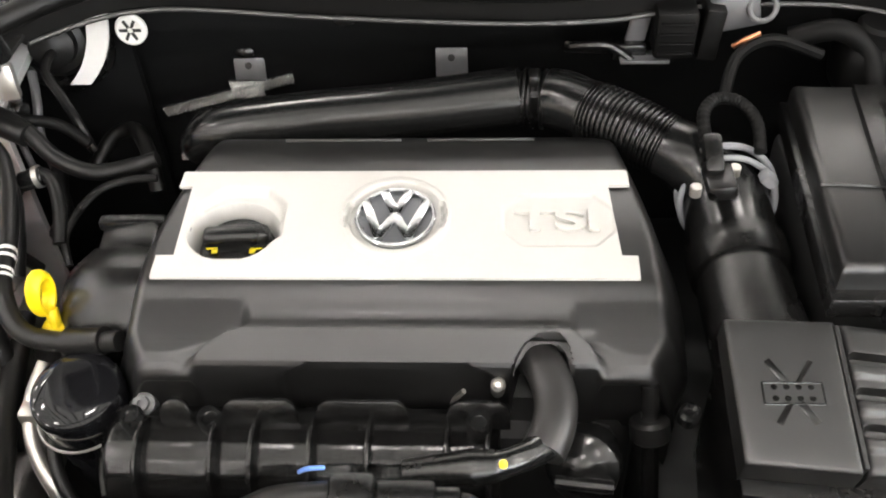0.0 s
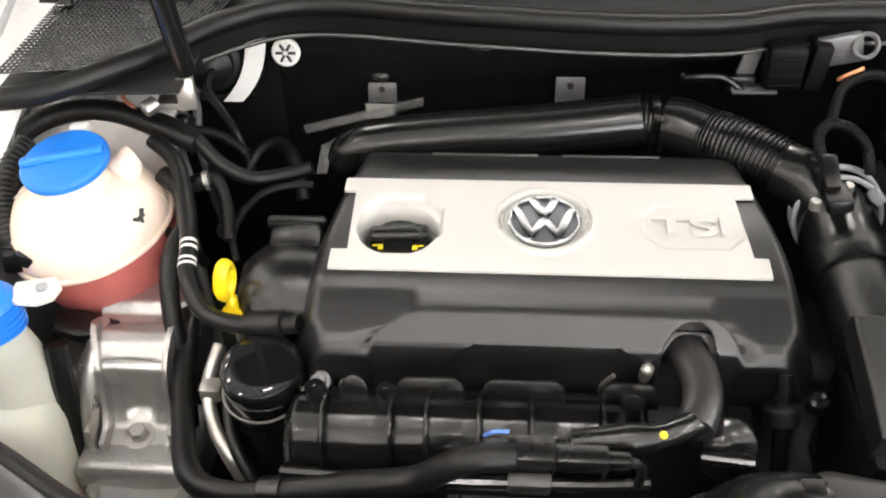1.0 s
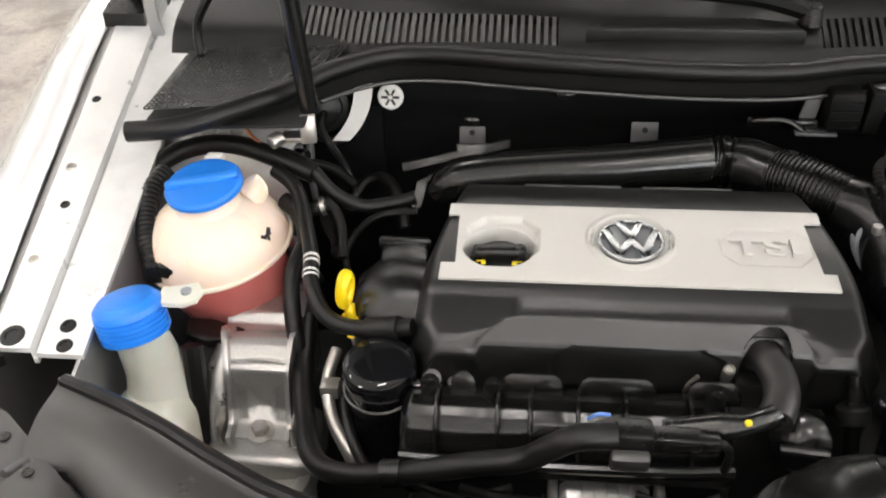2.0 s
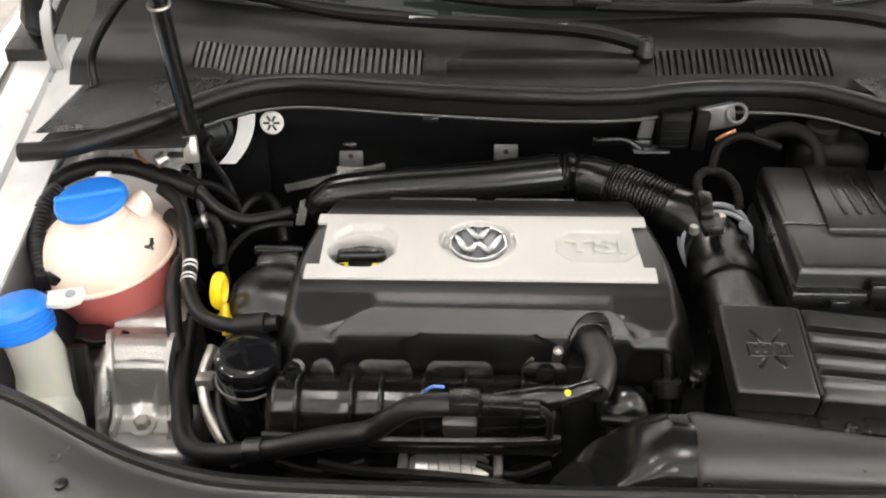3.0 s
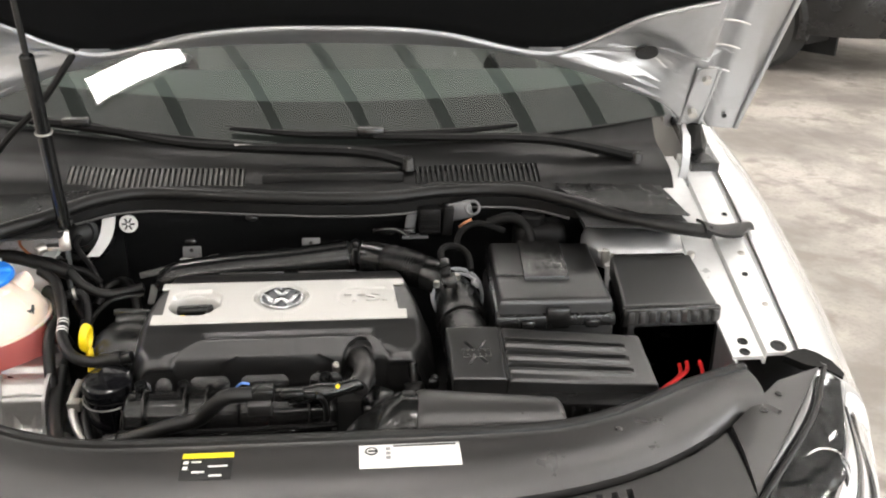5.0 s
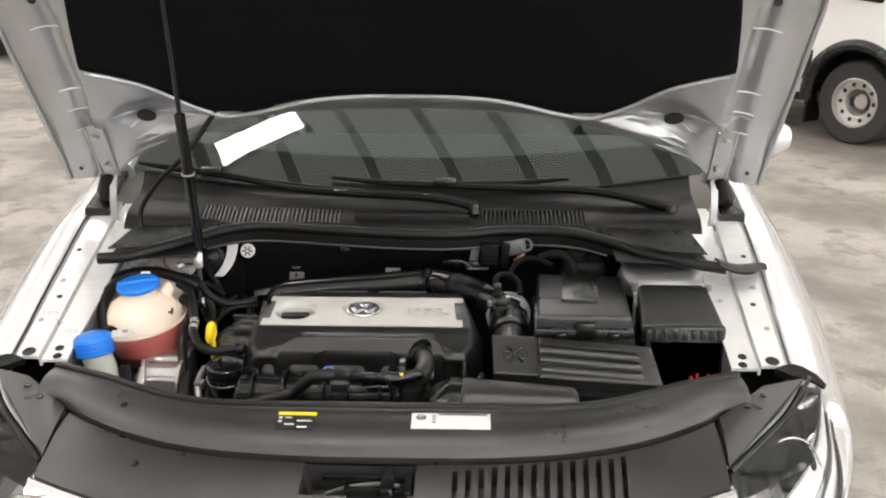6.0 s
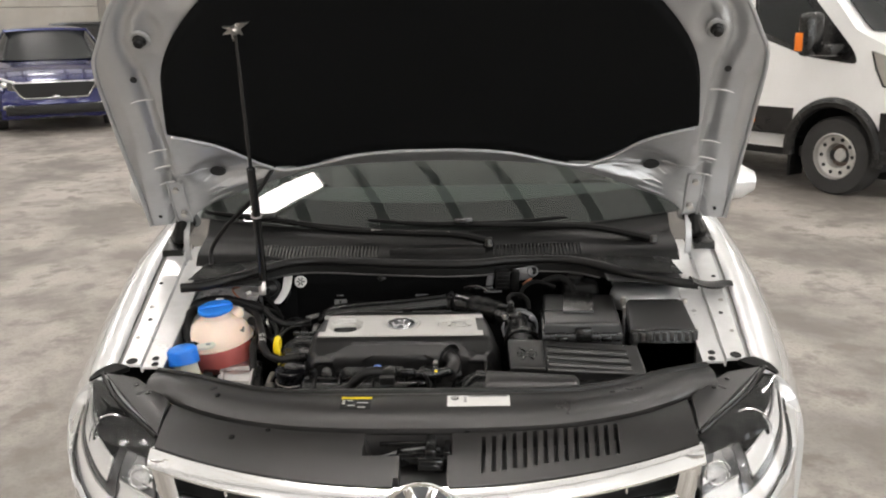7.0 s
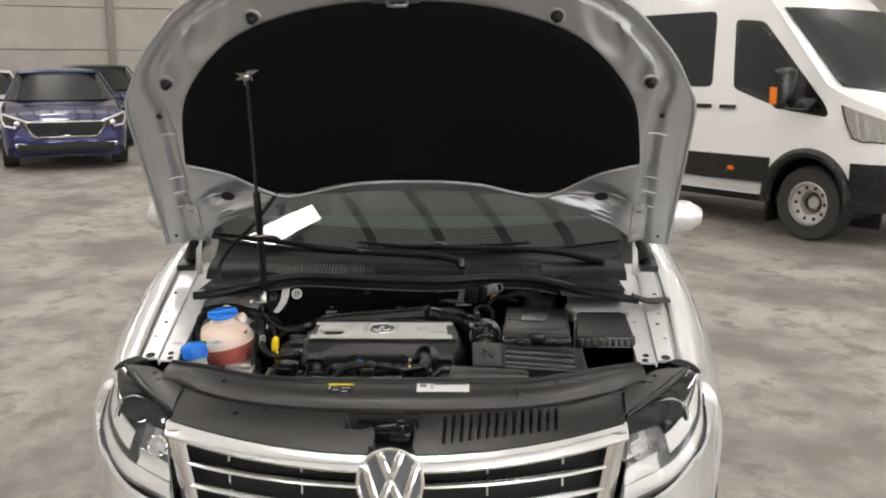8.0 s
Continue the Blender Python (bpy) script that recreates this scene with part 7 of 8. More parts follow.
# connectors along the front of the manifold
plugs = thing("wiring_loom", "black plugs and clips on the wiring loom", "wiring", (-0.08, 0.32, 0.68))
bm = B()
rbox(bm, (-0.092, 0.316, 0.760), (0.032, 0.026, 0.022), 0.004)
rbox(bm, (-0.055, 0.318, 0.756), (0.044, 0.020, 0.016), 0.004)
rbox(bm, (-0.028, 0.320, 0.752), (0.026, 0.014, 0.012), 0.004)
part("plug", bm, BLACK, plugs)
bm = B()
tube(bm, [(-0.018, 0.321, 0.750), (-0.010, 0.323, 0.745), (-0.004, 0.328, 0.728), (-0.004, 0.335, 0.70)], 0.004, 8)
part("cable", bm, RUBBER, plugs)
bm = B()
rbox(bm, (-0.096, 0.300, 0.745), (0.034, 0.012, 0.024), 0.003, (20, 0, 0))
part("relay", bm, TRIM_BLACK, plugs, "grey square plug")
bm = B()
tube(bm, [(-0.132, 0.334, 0.760), (-0.124, 0.331, 0.769), (-0.113, 0.334, 0.766)], 0.0018, 8)
part("blue_clip", bm, PALE_BLUE, plugs, "small blue clip")
bm = B()
tube(bm, [(-0.25, 0.335, 0.655), (-0.2, 0.32, 0.66), (-0.12, 0.305, 0.67), (-0.05, 0.30, 0.665), (0.03, 0.30, 0.64)], 0.006, 8)
part("cable", bm, RUBBER, plugs)
alt = thing("alternator", "bare aluminium alternator low in the bay", "alternator", (-0.108, 0.352, 0.57))
bm = B()
lathe(bm, [(0, -0.045), (0.024, -0.045), (0.030, -0.038), (0.030, 0.034), (0.026, 0.042), (0, 0.042)], 30, pose(-0.108, 0.352, 0.622, 0, 90, 0))
part("casing", bm, ALU, alt)
for x in (-0.160, -0.056):
    bm = B()
    rbox(bm, (x, 0.350, 0.622), (0.010, 0.05, 0.066), 0.004)
    part("end_bracket", bm, ALU, alt)
for k in range(5):
    bm = B()
    torus(bm, 0.0300, 0.0016, pose(-0.132 + 0.012 * k, 0.352, 0.622, 0, 90, 0), 30, 6)
    part("cooling_fin", bm, ALU, alt)

# ---- things by the bulkhead on the battery side ----
relay = thing("bulkhead_bracket", "metal bracket with black valves on the bulkhead", "bracket", (0.18, 0.83, 0.80))
bm = B()
rbox(bm, (0.152, 0.824, 0.826), (0.020, 0.006, 0.050), 0.002, (0, 10, 0))
rbox(bm, (0.160, 0.812, 0.803), (0.050, 0.022, 0.004), 0.001)
part("plate", bm, DULL_STEEL, relay)
bm = B()
rbox(bm, (0.105, 0.828, 0.806), (0.055, 0.006, 0.014), 0.003, (0, 4, 0))
rbox(bm, (0.145, 0.820, 0.807), (0.036, 0.016, 0.020), 0.004)
tube(bm, [(0.085, 0.820, 0.812), (0.10, 0.812, 0.818), (0.125, 0.812, 0.816), (0.150, 0.806, 0.80)], 0.0042, 8)
part("valve_block", bm, BLACK, relay)
bm = B()
rbox(bm, (0.187, 0.812, 0.836), (0.042, 0.036, 0.052), 0.005)
rbox(bm, (0.222, 0.812, 0.836), (0.020, 0.034, 0.056), 0.003, (0, 5, 0))
for k in range(4):
    rbox(bm, (0.187, 0.793, 0.818 + 0.011 * k), (0.034, 0.004, 0.003), 0.001)
part("valve", bm, MATTE_BLACK, relay)
bm = B()
rbox(bm, (0.245, 0.815, 0.852), (0.05, 0.012, 0.036), 0.004, (0, -12, 0))
torus(bm, 0.013, 0.003, pose(0.27, 0.808, 0.86, 70, 0, 0), 20, 8)
part("earth_plate", bm, DULL_STEEL, relay)
bm = B()
tube(bm, [(0.243, 0.79, 0.828), (0.252, 0.785, 0.838), (0.266, 0.785, 0.845)], 0.0026, 8)
part("braid", bm, COPPER, relay)
bm = B()
tube(bm, [(0.23, 0.74, 0.80), (0.245, 0.775, 0.825), (0.28, 0.79, 0.835), (0.33, 0.785, 0.82)], 0.006, 8)
part("cable", bm, MATTE_BLACK, relay)
brake = thing("brake_reservoir", "dark brake fluid reservoir behind the battery", "brake reservoir", (0.40, 0.80, 0.75))
bm = B()
rbox(bm, (0.40, 0.80, 0.80), (0.10, 0.07, 0.07), 0.02, seg=3)
part("body", bm, MATTE_BLACK, brake)
bm = B()
lathe(bm, [(0.024, 0), (0.024, 0.014), (0.02, 0.018), (0, 0.018)], 24, pose(0.385, 0.795, 0.833))
part("cap", bm, MATTE_BLACK, brake)
hose([(0.30, 0.80, 0.83), (0.34, 0.79, 0.845), (0.37, 0.78, 0.83), (0.38, 0.76, 0.80)], 0.011, "thick black hose behind the battery", MATTE_BLACK)
for k, (x, y, z) in enumerate(((0.497, 0.668, 0.826), (0.515, 0.668, 0.815), (0.655, 0.66, 0.82))):
    bm = B()
    cyl(bm, (x, y, z - 0.03), (x, y, z), 0.0075, n=14, bevel=0.002)
    tagged(part("tower_bolt", bm, STEEL), "bright strut tower bolt", "bolt", "tower bolts")

# ---- small things behind the reservoir ----
boot = thing("rubber_boot", "round black rubber boot on the bulkhead", "boot", (-0.476, 0.83, 0.78))
bm = B()
lathe(bm, [(0.040, -0.02), (0.040, 0.004), (0.034, 0.012), (0.026, 0.014), (0.024, 0.024), (0.014, 0.030), (0, 0.031)], 28, pose(-0.476, 0.845, 0.812, 78, 0, 12))
part("cap", bm, RUBBER, boot)
bm = B()
torus(bm, 0.052, 0.012, pose(-0.476, 0.85, 0.812, 84, 0, 0), 32, 8)
part("arch_ring", bm, BLACK, boot)
hose([(-0.468, 0.825, 0.815), (-0.469, 0.79, 0.808), (-0.45, 0.77, 0.786), (-0.432, 0.75, 0.772), (-0.42, 0.74, 0.74)], 0.005, "thin black cable from the rubber boot", RUBBER, "cable", "cable", 8)
hose([(-0.49, 0.80, 0.80), (-0.482, 0.775, 0.78), (-0.478, 0.75, 0.75), (-0.47, 0.74, 0.71)], 0.005, "dull metal brake pipe", DULL_STEEL, "brake_pipe", "pipe", 8)
hose([(-0.505, 0.79, 0.805), (-0.50, 0.765, 0.782), (-0.498, 0.745, 0.75), (-0.49, 0.735, 0.71)], 0.004, "dull metal brake pipe", DULL_STEEL, "brake_pipe", "pipe", 8)
pv = thing("pipe_connector", "bright metal pipe connector with a black collar", "connector", (-0.497, 0.745, 0.78))
part("body", rbox(B(), (-0.498, 0.752, 0.788), (0.022, 0.016, 0.026), 0.004, (0, 12, 20)), DULL_STEEL, pv)
part("collar", cyl(B(), (-0.492, 0.744, 0.792), (-0.476, 0.736, 0.794), 0.009, n=14, bevel=0.002), BLACK, pv)
for x, y, z in ((-0.287, 0.432, 0.708), (0.062, 0.432, 0.71)):
    bm = B()
    lathe(bm, [(0.010, -0.01), (0.010, 0.002), (0.0065, 0.003), (0.0065, 0.009), (0.003, 0.009), (0.003, 0.006), (0, 0.006)], 12, pose(x, y, z, 35, 0, 0))
    tagged(part("cover_bolt", bm, DULL_STEEL), "dull hexagon bolt beside the manifold", "bolt", "manifold bolts")

# ---- labels on the radiator cover ----
def slam_point(x, y, lift=0.0012):
    u = (x + 0.645) / 1.29
    lo, hi = 0.0, 1.0
    for _ in range(30):
        mid_v = (lo + hi) / 2
        if slam(u, mid_v).y > y:
            lo = mid_v
        else:
            hi = mid_v
    p = slam(u, lo)
    return Vector((x, y, p.z + lift))


def label_patch(name, x0, x1, y0, y1, mat, parent=None, lift=0.0012, lab=""):
    bm = B()
    field(bm, lambda u, v: slam_point(lerp(x0, x1, u), lerp(y0, y1, v), lift), span(0, 1, 6), span(0, 1, 4), (0, 0, -0.0006))
    return part(name, bm, mat, parent, lab, 40)


sticker = tagged(label_patch("white_label", 0.044, 0.177, 0.140, 0.184, WHITE_PRINT), "white information label with small print", "label")
bm = B()
p = slam_point(0.060, 0.171)
torus(bm, 0.0075, 0.0012, Matrix.Translation(p), 24, 6)
part("printed_ring", bm, BLACK_PRINT, sticker)
label_patch("print_bar", 0.089, 0.172, 0.1785, 0.1815, BLACK_PRINT, sticker, 0.0018)
for k in range(3):
    label_patch("print_bar", 0.079, 0.085, 0.172 - 0.009 * k, 0.177 - 0.009 * k, GREY_PRINT, sticker, 0.0018)
label_patch("print_bar", 0.056, 0.066, 0.1695, 0.1725, BLACK_PRINT, sticker, 0.0018)
warn = tagged(label_patch("warning_label", -0.183, -0.118, 0.134, 0.181, BLACK_PRINT), "black warning label with a yellow header", "label")
label_patch("yellow_header", -0.183, -0.118, 0.171, 0.181, YELLOW_PRINT, warn, 0.0018)
for r, (a, b) in enumerate(((-0.170, -0.158), (-0.148, -0.124), (-0.168, -0.152))):
    label_patch("print_bar", a, b, 0.162 - 0.009 * r, 0.1645 - 0.009 * r, WHITE_PRINT, warn, 0.0018)
for y in (0.150, 0.160):
    label_patch("print_mark", -0.180, -0.174, y, y + 0.005, WHITE_PRINT, warn, 0.0018)
label_patch("print_bar", -0.146, -0.130, 0.138, 0.1405, WHITE_PRINT, warn, 0.0018)
wash.location += Vector((0.005, 0, 0.015))


# ---- the white van ----
VAN_TURN = 54
VAN = pose(3.23, 6.35, 0, 0, 0, -VAN_TURN)      # its x runs forward from the front axle, y towards its far side
van = new("white_van")
van.matrix_basis = VAN
tagged(van, "white passenger van with dark windows and black lower trim", "van")


def vpart(name, bm, mat, parent=None, label="", sm=35):
    return part(name, bm, mat, parent or van, label, sm, m=VAN)


VW2 = 2.0
def van_side_y(z, x):
    """How far the side leans in at a height."""
    return table([(0.3, 0.03), (0.6, 0.0), (1.05, 0.0), (1.15, 0.015), (2.1, 0.13), (2.35, 0.2), (2.5, 0.45)], z) + 0.5 * max(0, (x - 0.35) / 0.75) ** 2.4


def van_front_x(z):
    return table([(0.25, 0.86), (0.55, 0.95), (0.95, 0.90), (1.1, 0.78), (1.2, 0.60), (1.28, 0.36), (1.39, 0.10), (2.08, -0.53), (2.35, -0.80), (2.5, -1.3)], z)


ZS = [0.38, 0.45, 0.6, 0.75, 0.9, 1.0, 1.05, 1.1, 1.15, 1.2, 1.24, 1.28, 1.34, 1.4, 1.5, 1.6, 1.8, 2.0, 2.1, 2.2, 2.35, 2.44, 2.5]
for far in (0, 1):
    def side(u, v):
        z = v
        xf = van_front_x(z)
        x = lerp(-4.3, xf, u)
        y = van_side_y(z, x)
        a = 0.42**2 - (x + 0.03) ** 2
        if a > 0 and z < 0.38 + math.sqrt(a):
            z = min(0.38 + math.sqrt(a), 1.0)
        return Vector((x, VW2 - y if far else y, z))
    bm = B()
    field(bm, side, span(0, 0.7, 14)[:-1] + span(0.7, 1, 50), ZS, (0, -0.02 if far else 0.02, 0))
    vpart("body_side", bm, WHITE_PAINT)


def van_nose(u, v):
    z = v
    x = van_front_x(z)
    y0 = van_side_y(z, x)
    y = lerp(y0, VW2 - y0, u)
    return Vector((x + table([(1.0, 0.10), (1.25, 0.30), (1.45, 0.28), (2.1, 0.14), (2.5, 0.05)], z) * math.sin(math.pi * u) ** 0.6, y, z))


bm = B()
field(bm, van_nose, span(0, 1, 16), ZS, (-0.02, 0, 0))
nose = vpart("nose", bm, WHITE_PAINT)
bm = B()
rbox(bm, (-2.7, VW2 / 2, 2.5), (3.4, 1.3, 0.05), 0.02)
vpart("roof", bm, WHITE_PAINT)
bm = B()
field(bm, lambda u, v: van_nose(lerp(0.035, 0.965, u), lerp(1.38 - 0.08 * math.sin(math.pi * u), 2.09, v)) + Vector((0.012, 0, 0.012)), span(0, 1, 20), span(0, 1, 10), (-0.01, 0, 0))
ws = vpart("windscreen", bm, VAN_GLASS, None, "dark curved windscreen")

def on_side(outline, name, mat, off, label="", parent=None, thick=0.015):
    """A flat piece on the near side from an outline of (distance behind the axle, height)."""
    bm = B()
    lo = [bm.verts.new((-s, van_side_y(z, -s) - off, z)) for s, z in outline]
    hi = [bm.verts.new((-s, van_side_y(z, -s) - off + thick, z)) for s, z in outline]
    bm.faces.new(lo)
    bm.faces.new(hi[::-1])
    n = len(lo)
    for k in range(n):
        bm.faces.new((lo[k], lo[(k + 1) % n], hi[(k + 1) % n], hi[k]))
    return vpart(name, bm, mat, parent, label, 0)


def rounded(pts, r=0.05, n=4):
    out = []
    N = len(pts)
    for i in range(N):
        p, a, b = Vector(pts[i]), Vector(pts[i - 1]), Vector(pts[(i + 1) % N])
        d0, d1 = (a - p).normalized(), (b - p).normalized()
        p0, p1 = p + d0 * min(r, (a - p).length / 2.2), p + d1 * min(r, (b - p).length / 2.2)
        for k in range(n + 1):
            t = k / n
            q = p0 * (1 - t) ** 2 + p * 2 * t * (1 - t) + p1 * t * t
            out.append((q.x, q.y))
    return out


on_side(rounded([(1.22, 2.10), (2.9, 2.10), (2.9, 1.37), (1.17, 1.37)], 0.07), "side_window", VAN_GLASS, 0.006, "dark tinted side window")
on_side(rounded([(3.0, 2.10), (4.2, 2.10), (4.2, 1.37), (3.0, 1.37)], 0.07), "side_window", VAN_GLASS, 0.006)
win = on_side(rounded([(0.98, 2.01), (0.65, 1.98), (-0.10, 1.23), (-0.15, 1.12), (0.30, 1.17), (0.50, 1.23), (0.91, 1.36)], 0.06), "door_window", BLACK, 0.006, "dark front door window")
on_side(rounded([(0.93, 1.96), (0.68, 1.93), (0.22, 1.46), (0.24, 1.24), (0.49, 1.28), (0.87, 1.40)], 0.05), "pane", VAN_GLASS, 0.010, "", win)
on_side([(0.44, 0.49), (4.2, 0.49), (4.2, 0.73), (0.42, 0.73)], "side_trim", BLACK, 0.018, "black plastic lower side trim")
on_side([(0.44, 0.37), (4.2, 0.37), (4.2, 0.49), (0.44, 0.49)], "sill", WHITE_PAINT, 0.0)
for s0 in (0.84, 1.13):
    on_side(rounded([(s0, 1.205), (s0 + 0.19, 1.205), (s0 + 0.19, 1.165), (s0, 1.165)], 0.015), "door_handle", BLACK, 0.03)
for s0 in (1.06,):
    on_side([(s0, 0.42), (s0 + 0.008, 0.42), (s0 + 0.008, 2.25), (s0, 2.25)], "door_gap", BLACK_PRINT, 0.002)
on_side([(0.815, 0.585), (0.885, 0.585), (0.885, 0.622), (0.815, 0.622)], "side_marker", ORANGE, 0.024)
# wheel, arch and mud flap
bm = B()
tube(bm, [(-0.03 + 0.425 * math.cos(a), van_side_y(0.6, 0.425 * math.cos(a)) + 0.01, 0.375 + 0.425 * math.sin(a)) for a in (radians(k) for k in range(-12, 196, 8))], 0.05, 8, 1)
vpart("wheel_arch", bm, BLACK, None, "black plastic wheel arch")
for y0, y1 in ((0.045, 0.40),):      # dark liner of the wheel well
    bm = B()
    field(bm, lambda u, v: Vector((-0.03 + 0.45 * math.cos(lerp(-0.3, math.pi + 0.3, u)), lerp(y0, y1, v), 0.375 + 0.45 * math.sin(lerp(-0.3, math.pi + 0.3, u)))), span(0, 1, 30), (0, 1), None)
    rbox(bm, (-0.03, 0.42, 0.50), (1.0, 0.03, 0.75), 0)
    vpart("wheel_well", bm, DEEP)
for x in (-0.03, -3.3):
    bm = B()
    lathe(bm, [(0.185, -0.115), (0.31, -0.12), (0.338, -0.09), (0.340, 0), (0.338, 0.09), (0.32, 0.12), (0.205, 0.118), (0.19, 0.09)], 48, pose(x, 0.17, 0.335, 90, 0, 0), caps=False)
    wheel = vpart("wheel", bm, TYRE, None, "black tyre on a dirty steel rim")
    bm = B()
    lathe(bm, [(0.197, 0.10), (0.201, 0.118), (0.189, 0.122), (0.184, 0.100), (0.178, 0.082), (0.166, 0.078), (0.126, 0.074), (0.112, 0.066), (0.104, 0.045), (0.100, 0.010), (0.060, 0.004), (0.055, 0.026), (0.040, 0.034), (0, 0.034)], 48, pose(x, 0.17, 0.335, 90, 0, 0), caps=False)
    rim = vpart("rim", bm, RIM, wheel)
    for k in range(10):
        a = 2 * math.pi * k / 10
        bm = B()
        lathe(bm, [(0.0175, 0.05), (0.0175, 0.0795), (0, 0.0795)], 14, pose(x, 0.17, 0.335, 90, 0, 0) @ pose(0.148 * math.cos(a), 0.148 * math.sin(a), 0.0))
        vpart("rim_hole", bm, DEEP, rim)
    bm = B()
    lathe(bm, [(0.097, 0.006), (0.097, 0.014), (0.062, 0.012), (0.062, 0.006)], 30, pose(x, 0.17, 0.335, 90, 0, 0), caps=False)
    vpart("hub_recess", bm, HUB_BROWN, rim, "dark brown hub recess")
bm = B()
rbox(bm, (-0.46, 0.13, 0.29), (0.03, 0.2, 0.34), 0.008)
vpart("mud_flap", bm, RUBBER)
bm = B()
field(bm, lambda u, v: van_nose(lerp(-0.0, 1.0, u), lerp(0.33, 0.74, v)) + Vector((0.025, 0, 0)), span(0, 1, 16), span(0, 1, 6), (-0.02, 0, 0))
vpart("front_bumper", bm, BLACK, None, "black plastic front bumper")
bm = B()
field(bm, lambda u, v: Vector((lerp(0.40, van_front_x(lerp(0.33, 0.74, v)) + 0.02, u), van_side_y(0.6, lerp(0.40, 0.95, u)) - 0.02, lerp(0.33, 0.74, v))), span(0, 1, 8), span(0, 1, 4), (0, 0.03, 0))
vpart("bumper_corner", bm, BLACK)
bm = B()
field(bm, lambda u, v: Vector((lerp(lerp(0.40, 0.27, v), 0.86, u), van_side_y(1.0, lerp(lerp(0.40, 0.27, v), 0.86, u)) - 0.012, lerp(lerp(0.95, 0.90, u), lerp(1.235, 1.05, u), v))), span(0, 1, 12), span(0, 1, 6), (0, 0.03, 0))
lamp = vpart("headlamp", bm, LAMP_DULL, None, "dulled clear van headlamp")
for k in range(5):      # ribs of the reflector
    x = 0.44 + 0.085 * k
    bm = B()
    field(bm, lambda u, v: Vector((x + lerp(0, 0.030, u) - 0.05 * v, van_side_y(1.0, x) - 0.016 - 0.004 * math.sin(math.pi * u), lerp(0.955 - 0.012 * k, 1.175 - 0.036 * k, v))), span(0, 1, 4), span(0, 1, 4), (0, 0.01, 0))
    vpart("lamp_rib", bm, LAMP_SHELL, lamp)
bm = B()
tube(bm, [(0.285, van_side_y(1.0, 0.285) - 0.014, 1.225), (0.40, van_side_y(1.0, 0.40) - 0.014, 0.955), (0.60, van_side_y(1.0, 0.60) - 0.014, 0.93), (0.85, van_side_y(1.0, 0.85) - 0.014, 0.90)], 0.008, 6, 2)
vpart("lamp_edge", bm, BLACK, lamp)
# door mirror
bm = B()
rbox(bm, (-0.165, -0.20, 1.37), (0.13, 0.22, 0.36), 0.05, seg=3)
mir = vpart("door_mirror", bm, BLACK, None, "large black door mirror with an orange indicator")
bm = B()
rbox(bm, (-0.05, -0.05, 1.24), (0.16, 0.30, 0.10), 0.03)
vpart("mirror_arm", bm, BLACK, mir)
bm = B()
rbox(bm, (-0.20, -0.308, 1.31), (0.075, 0.02, 0.15), 0.012)
vpart("indicator", bm, ORANGE, mir)
bm = B()
rbox(bm, (-2.0, VW2 / 2, 0.33), (4.4, 1.7, 0.1), 0.02)
vpart("underbody", bm, DEEP)


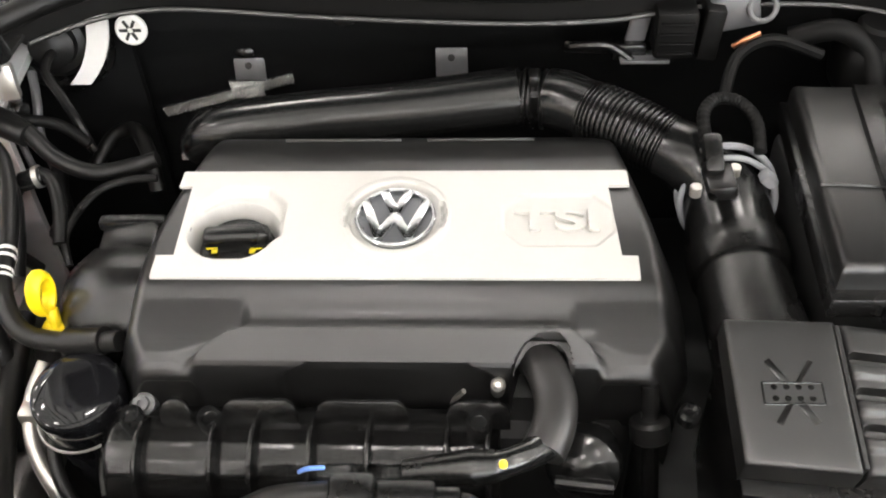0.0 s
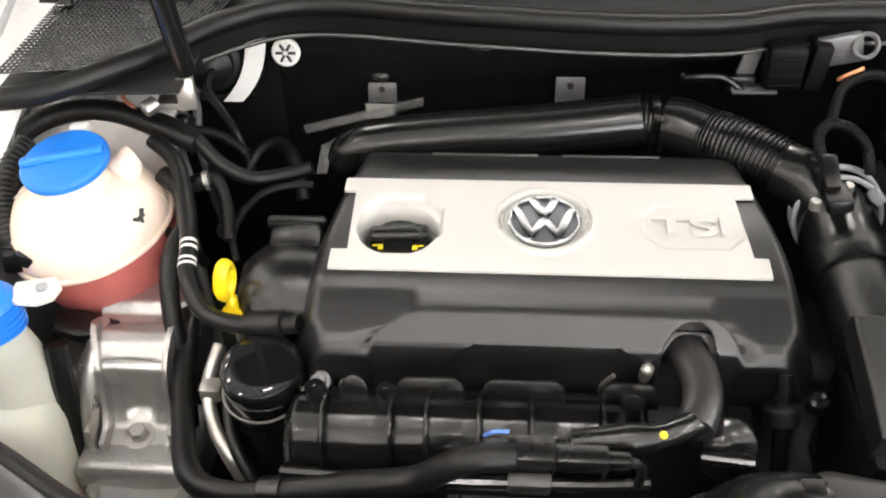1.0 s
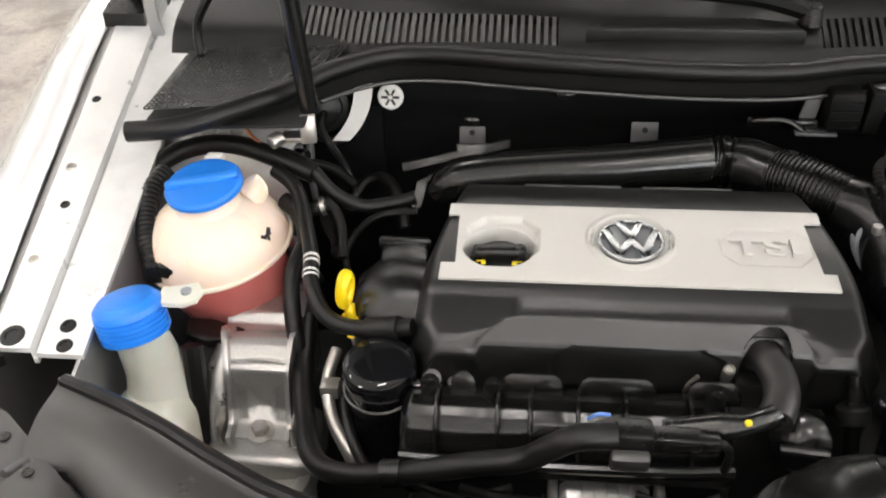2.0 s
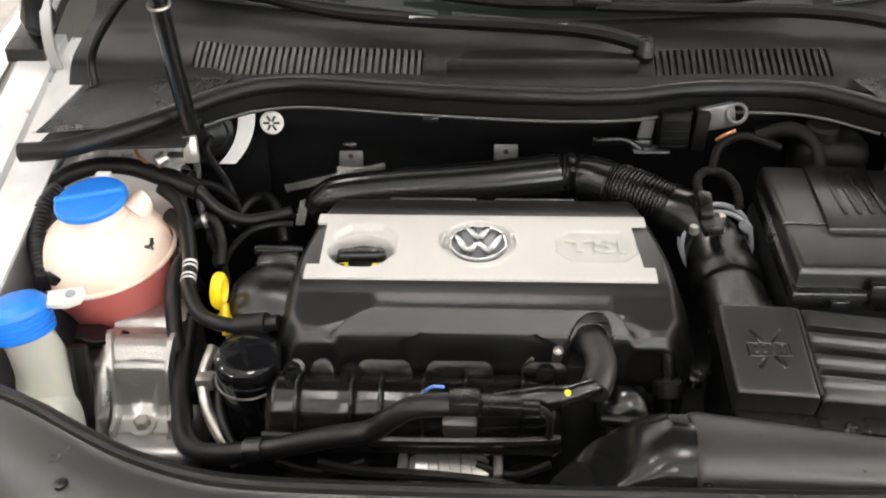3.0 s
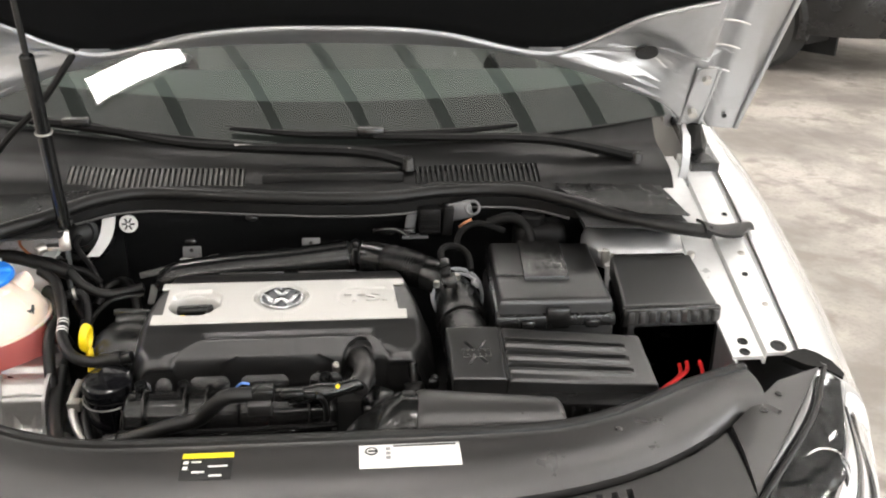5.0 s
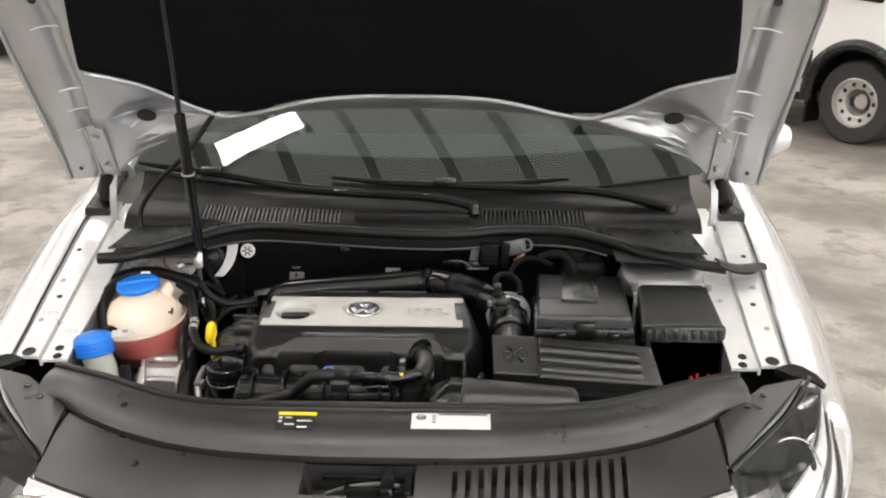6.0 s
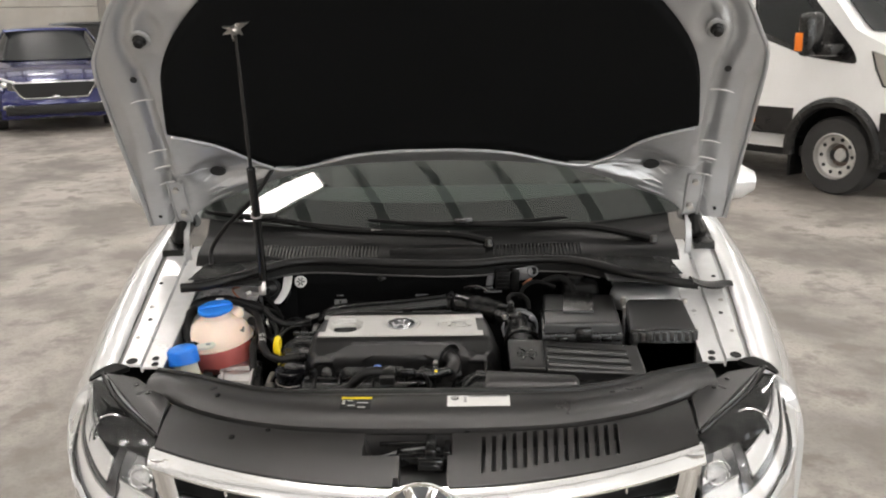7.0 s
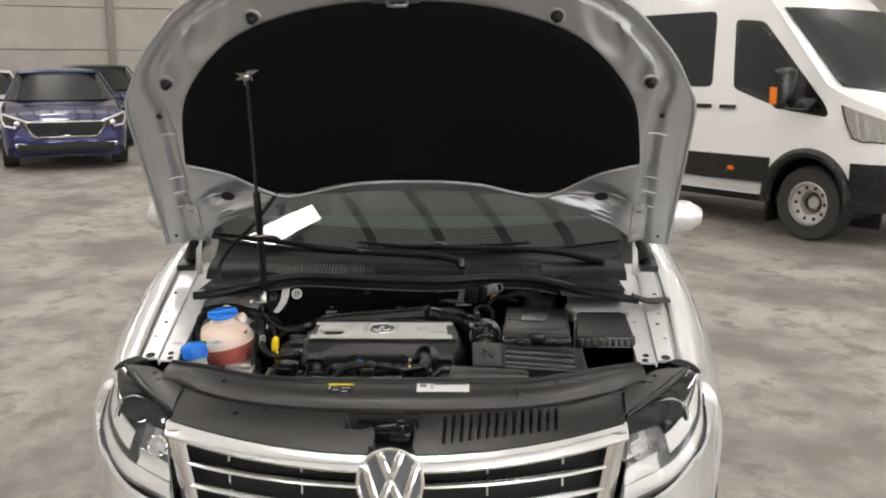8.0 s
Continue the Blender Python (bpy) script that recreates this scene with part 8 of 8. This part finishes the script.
# ---- saloons parked by the wall ----
def saloon(name, paint, x, y, label, scale=1.0, turn=0.0):
    """A parked saloon seen from its nose."""
    base = new(name)
    m = pose(x, y, 0, 0, 0, turn) @ Matrix.Diagonal((scale, scale, scale, 1))
    base.matrix_basis = pose(x, y, 0)
    tagged(base, label, "car", "parked saloons")

    def sp(nm, bm, mat, parent=None, lab="", sm=40):
        return part(nm, bm, mat, parent or base, lab, sm, m=m)
    W = 0.89
    # lower body: sections from nose to tail
    def body(u, v):
        yy = lerp(0, 4.5, v)
        top = curve_table([(0, 0.72), (0.12, 0.78), (0.5, 0.88), (1.05, 0.97), (1.3, 1.0), (3.6, 1.0), (4.3, 0.98), (4.5, 0.9)], yy)
        w = curve_table([(0, 0.66), (0.12, 0.78), (0.4, 0.86), (0.9, W), (3.8, W), (4.3, 0.84), (4.5, 0.7)], yy)
        a = lerp(-1, 1, u)
        s = 1 if a >= 0 else -1
        a = abs(a)
        if a < 0.55:
            k = a / 0.55
            px, pz = w * 0.86 * k, top - 0.05 * k**2.5
        elif a < 0.75:
            k = (a - 0.55) / 0.2
            px, pz = w * (0.86 + 0.14 * math.sin(k * math.pi / 2)), top - 0.05 - 0.22 * (1 - math.cos(k * math.pi / 2))
        else:
            k = (a - 0.75) / 0.25
            px, pz = w * (1 - 0.05 * k * k), lerp(top - 0.27, 0.2, k)
        bulge = 0.0
        if yy < 0.01:
            bulge = 0
        return Vector((s * px, yy, pz))
    bm = B()
    field(bm, body, span(0, 1, 50), sorted(set(span(0, 0.12, 8) + span(0.12, 1, 24))))
    bod = sp("body", bm, paint)
    bm = B()
    def front(u, v):
        a = lerp(-1, 1, u)
        z = lerp(0.2, 0.70, v)
        return Vector((a * lerp(0.72, 0.66, v), -0.10 * (1 - abs(a) ** 3) - 0.05 * math.sin(math.pi * min(1, v * 1.3)) + 0.03, z))
    field(bm, front, span(0, 1, 24), span(0, 1, 12))
    sp("front_bumper", bm, paint)
    bm = B()
    field(bm, lambda u, v: Vector((lerp(-0.80, 0.80, u) * (1 - 0.02 * v), 0.10 - 0.18 * (1 - abs(lerp(-1, 1, u)) ** 3), lerp(0.20, 0.32, v))), span(0, 1, 20), span(0, 1, 4), (0, 0.03, 0))
    sp("lower_lip", bm, BLACK)
    bm = B()
    def cab(u, v):
        a = lerp(-1, 1, u)
        zz = lerp(0.97, 1.43, v)
        k = v
        y0, y1 = lerp(0.98, 1.95, k), lerp(4.0, 3.2, k)
        wx = lerp(0.80, 0.57, k**1.2)
        ang = (u) * 2 * math.pi
        cx, cy = math.cos(ang), math.sin(ang)
        e = 0.5
        return Vector((wx * (abs(cx) ** e) * (1 if cx >= 0 else -1), (y0 + y1) / 2 + (y1 - y0) / 2 * (abs(cy) ** e) * (1 if cy >= 0 else -1), zz))
    field(bm, cab, span(0, 1, 64), span(0, 0.94, 8))
    sp("glasshouse", bm, VAN_GLASS, None, "dark windscreen and side glass")
    bm = B()
    field(bm, lambda u, v: Vector((lerp(-0.60, 0.60, u), lerp(1.86, 3.3, v), 1.405 + 0.035 * math.sin(math.pi * v) * (1 - abs(lerp(-1, 1, u)) ** 3) + 0.02 * (1 - abs(lerp(-1, 1, u)) ** 3))), span(0, 1, 16), span(0, 1, 10), (0, 0, -0.035))
    sp("roof", bm, paint)
    for s in (1, -1):
        bm = B()
        tube(bm, [(s * 0.79, 1.0, 0.985), (s * 0.69, 1.46, 1.21), (s * 0.585, 1.92, 1.405)], 0.017, 8)
        sp("pillar", bm, paint)
        bm = B()
        field(bm, lambda u, v: Vector((s * lerp(0.44, 0.83, u), lerp(-0.06, 0.24, u**1.6) - 0.012, lerp(0.585 + 0.035 * u, 0.675 + 0.135 * u, v))), span(0, 1, 10), span(0, 1, 6), (0, 0.02, 0))
        hl = sp("headlamp", bm, LAMP_DARK, None, "bright-edged headlamp")
        bm = B()
        tube(bm, [(s * lerp(0.44, 0.83, k), lerp(-0.06, 0.24, k**1.6) - 0.016, 0.675 + 0.135 * k) for k in span(0, 1, 8)] + [(s * 0.838, 0.235, 0.72), (s * 0.80, 0.18, 0.635), (s * 0.66, 0.02, 0.615)], 0.016, 8, 1)
        sp("light_strip", bm, HEAD_INNER, hl)
        bm = B()
        lathe(bm, [(0.048, 0), (0.04, 0.03), (0, 0.045)], 16, pose(s * 0.64, 0.03, 0.675, 90, 0, 0))
        sp("projector", bm, CHROME, hl)
        bm = B()
        rbox(bm, (s * 0.60, -0.075, 0.37), (0.17, 0.05, 0.07), 0.02, (0, 0, 12 * s))
        sp("fog_lamp", bm, CHROME, None, "chrome-edged fog lamp")
        bm = B()
        rbox(bm, (s * 0.97, 1.35, 1.0), (0.2, 0.1, 0.14), 0.045, seg=3)
        sp("door_mirror", bm, paint)
        bm = B()
        rbox(bm, (s * 0.86, 1.36, 0.97), (0.1, 0.05, 0.04), 0.01)
        sp("mirror_foot", bm, BLACK)
        for yy in (0.88, 3.55):
            bm = B()
            lathe(bm, [(0.2, -0.1), (0.31, -0.105), (0.32, 0), (0.31, 0.105), (0.2, 0.1)], 30, pose(s * 0.77, yy, 0.32, 0, 90, 0))
            sp("wheel", bm, TYRE)
    bm = B()
    prism(bm, rounded([(-0.41, -0.11), (0.41, -0.11), (0.53, 0.085), (-0.53, 0.085)], 0.05), 0, 0.03, 0.0, pose(0, -0.10, 0.60, 90, 0, 0))
    gr = sp("grille", bm, DEEP, None, "dark grille in a bright surround")
    bm = B()
    pts = [(a, -0.137 + 0.05 * abs(a / 0.53) ** 2, b + 0.60) for a, b in rounded([(-0.42, -0.115), (0.42, -0.115), (0.54, 0.09), (-0.54, 0.09)], 0.06)]
    tube(bm, pts + pts[:1], 0.017, 8, 1, False)
    sp("grille_surround", bm, CHROME, gr)
    bm = B()
    rbox(bm, (0, -0.125, 0.33), (1.30, 0.05, 0.13), 0.03)
    sp("lower_intake", bm, DEEP)
    bm = B()
    rbox(bm, (0, -0.16, 0.50), (0.10, 0.015, 0.03), 0.006)
    sp("maker_badge", bm, CHROME)
    return base


saloon("blue_car", BLUE_PAINT, -6.2, 12.6, "dark blue saloon car with a chrome-edged grille", 1.1, HALL_TURN)
saloon("white_car", WHITE_PAINT, -9.6, 16.3, "white saloon car parked behind the blue one", 1.1, HALL_TURN)
saloon("dark_car", DARK_PAINT, -7.4, 17.3, "dark grey saloon parked behind the blue one", 1.18, HALL_TURN)


# ---- wall panels ----
panel_mesh = None
for i, x in enumerate(COLUMN_X[:-1]):
    for k in range(6):
        if panel_mesh is None:
            bm = B()
            rbox(bm, (0, 0, 0), (4.58, 0.12, 1.015), 0.012, seg=1)
            ob = part("panel", bm, WALL_MAT, back_wall, smooth=0)
            panel_mesh = ob.data
        else:
            ob = new("panel", panel_mesh)
            ob.parent = back_wall
            ob.matrix_parent_inverse = world_of(back_wall).inverted()
        ob.matrix_basis = HALL @ pose(x + 2.3, Y1 + 0.012 * ((i * 7 + k * 3) % 3) / 3, 0.52 + 1.03 * k)
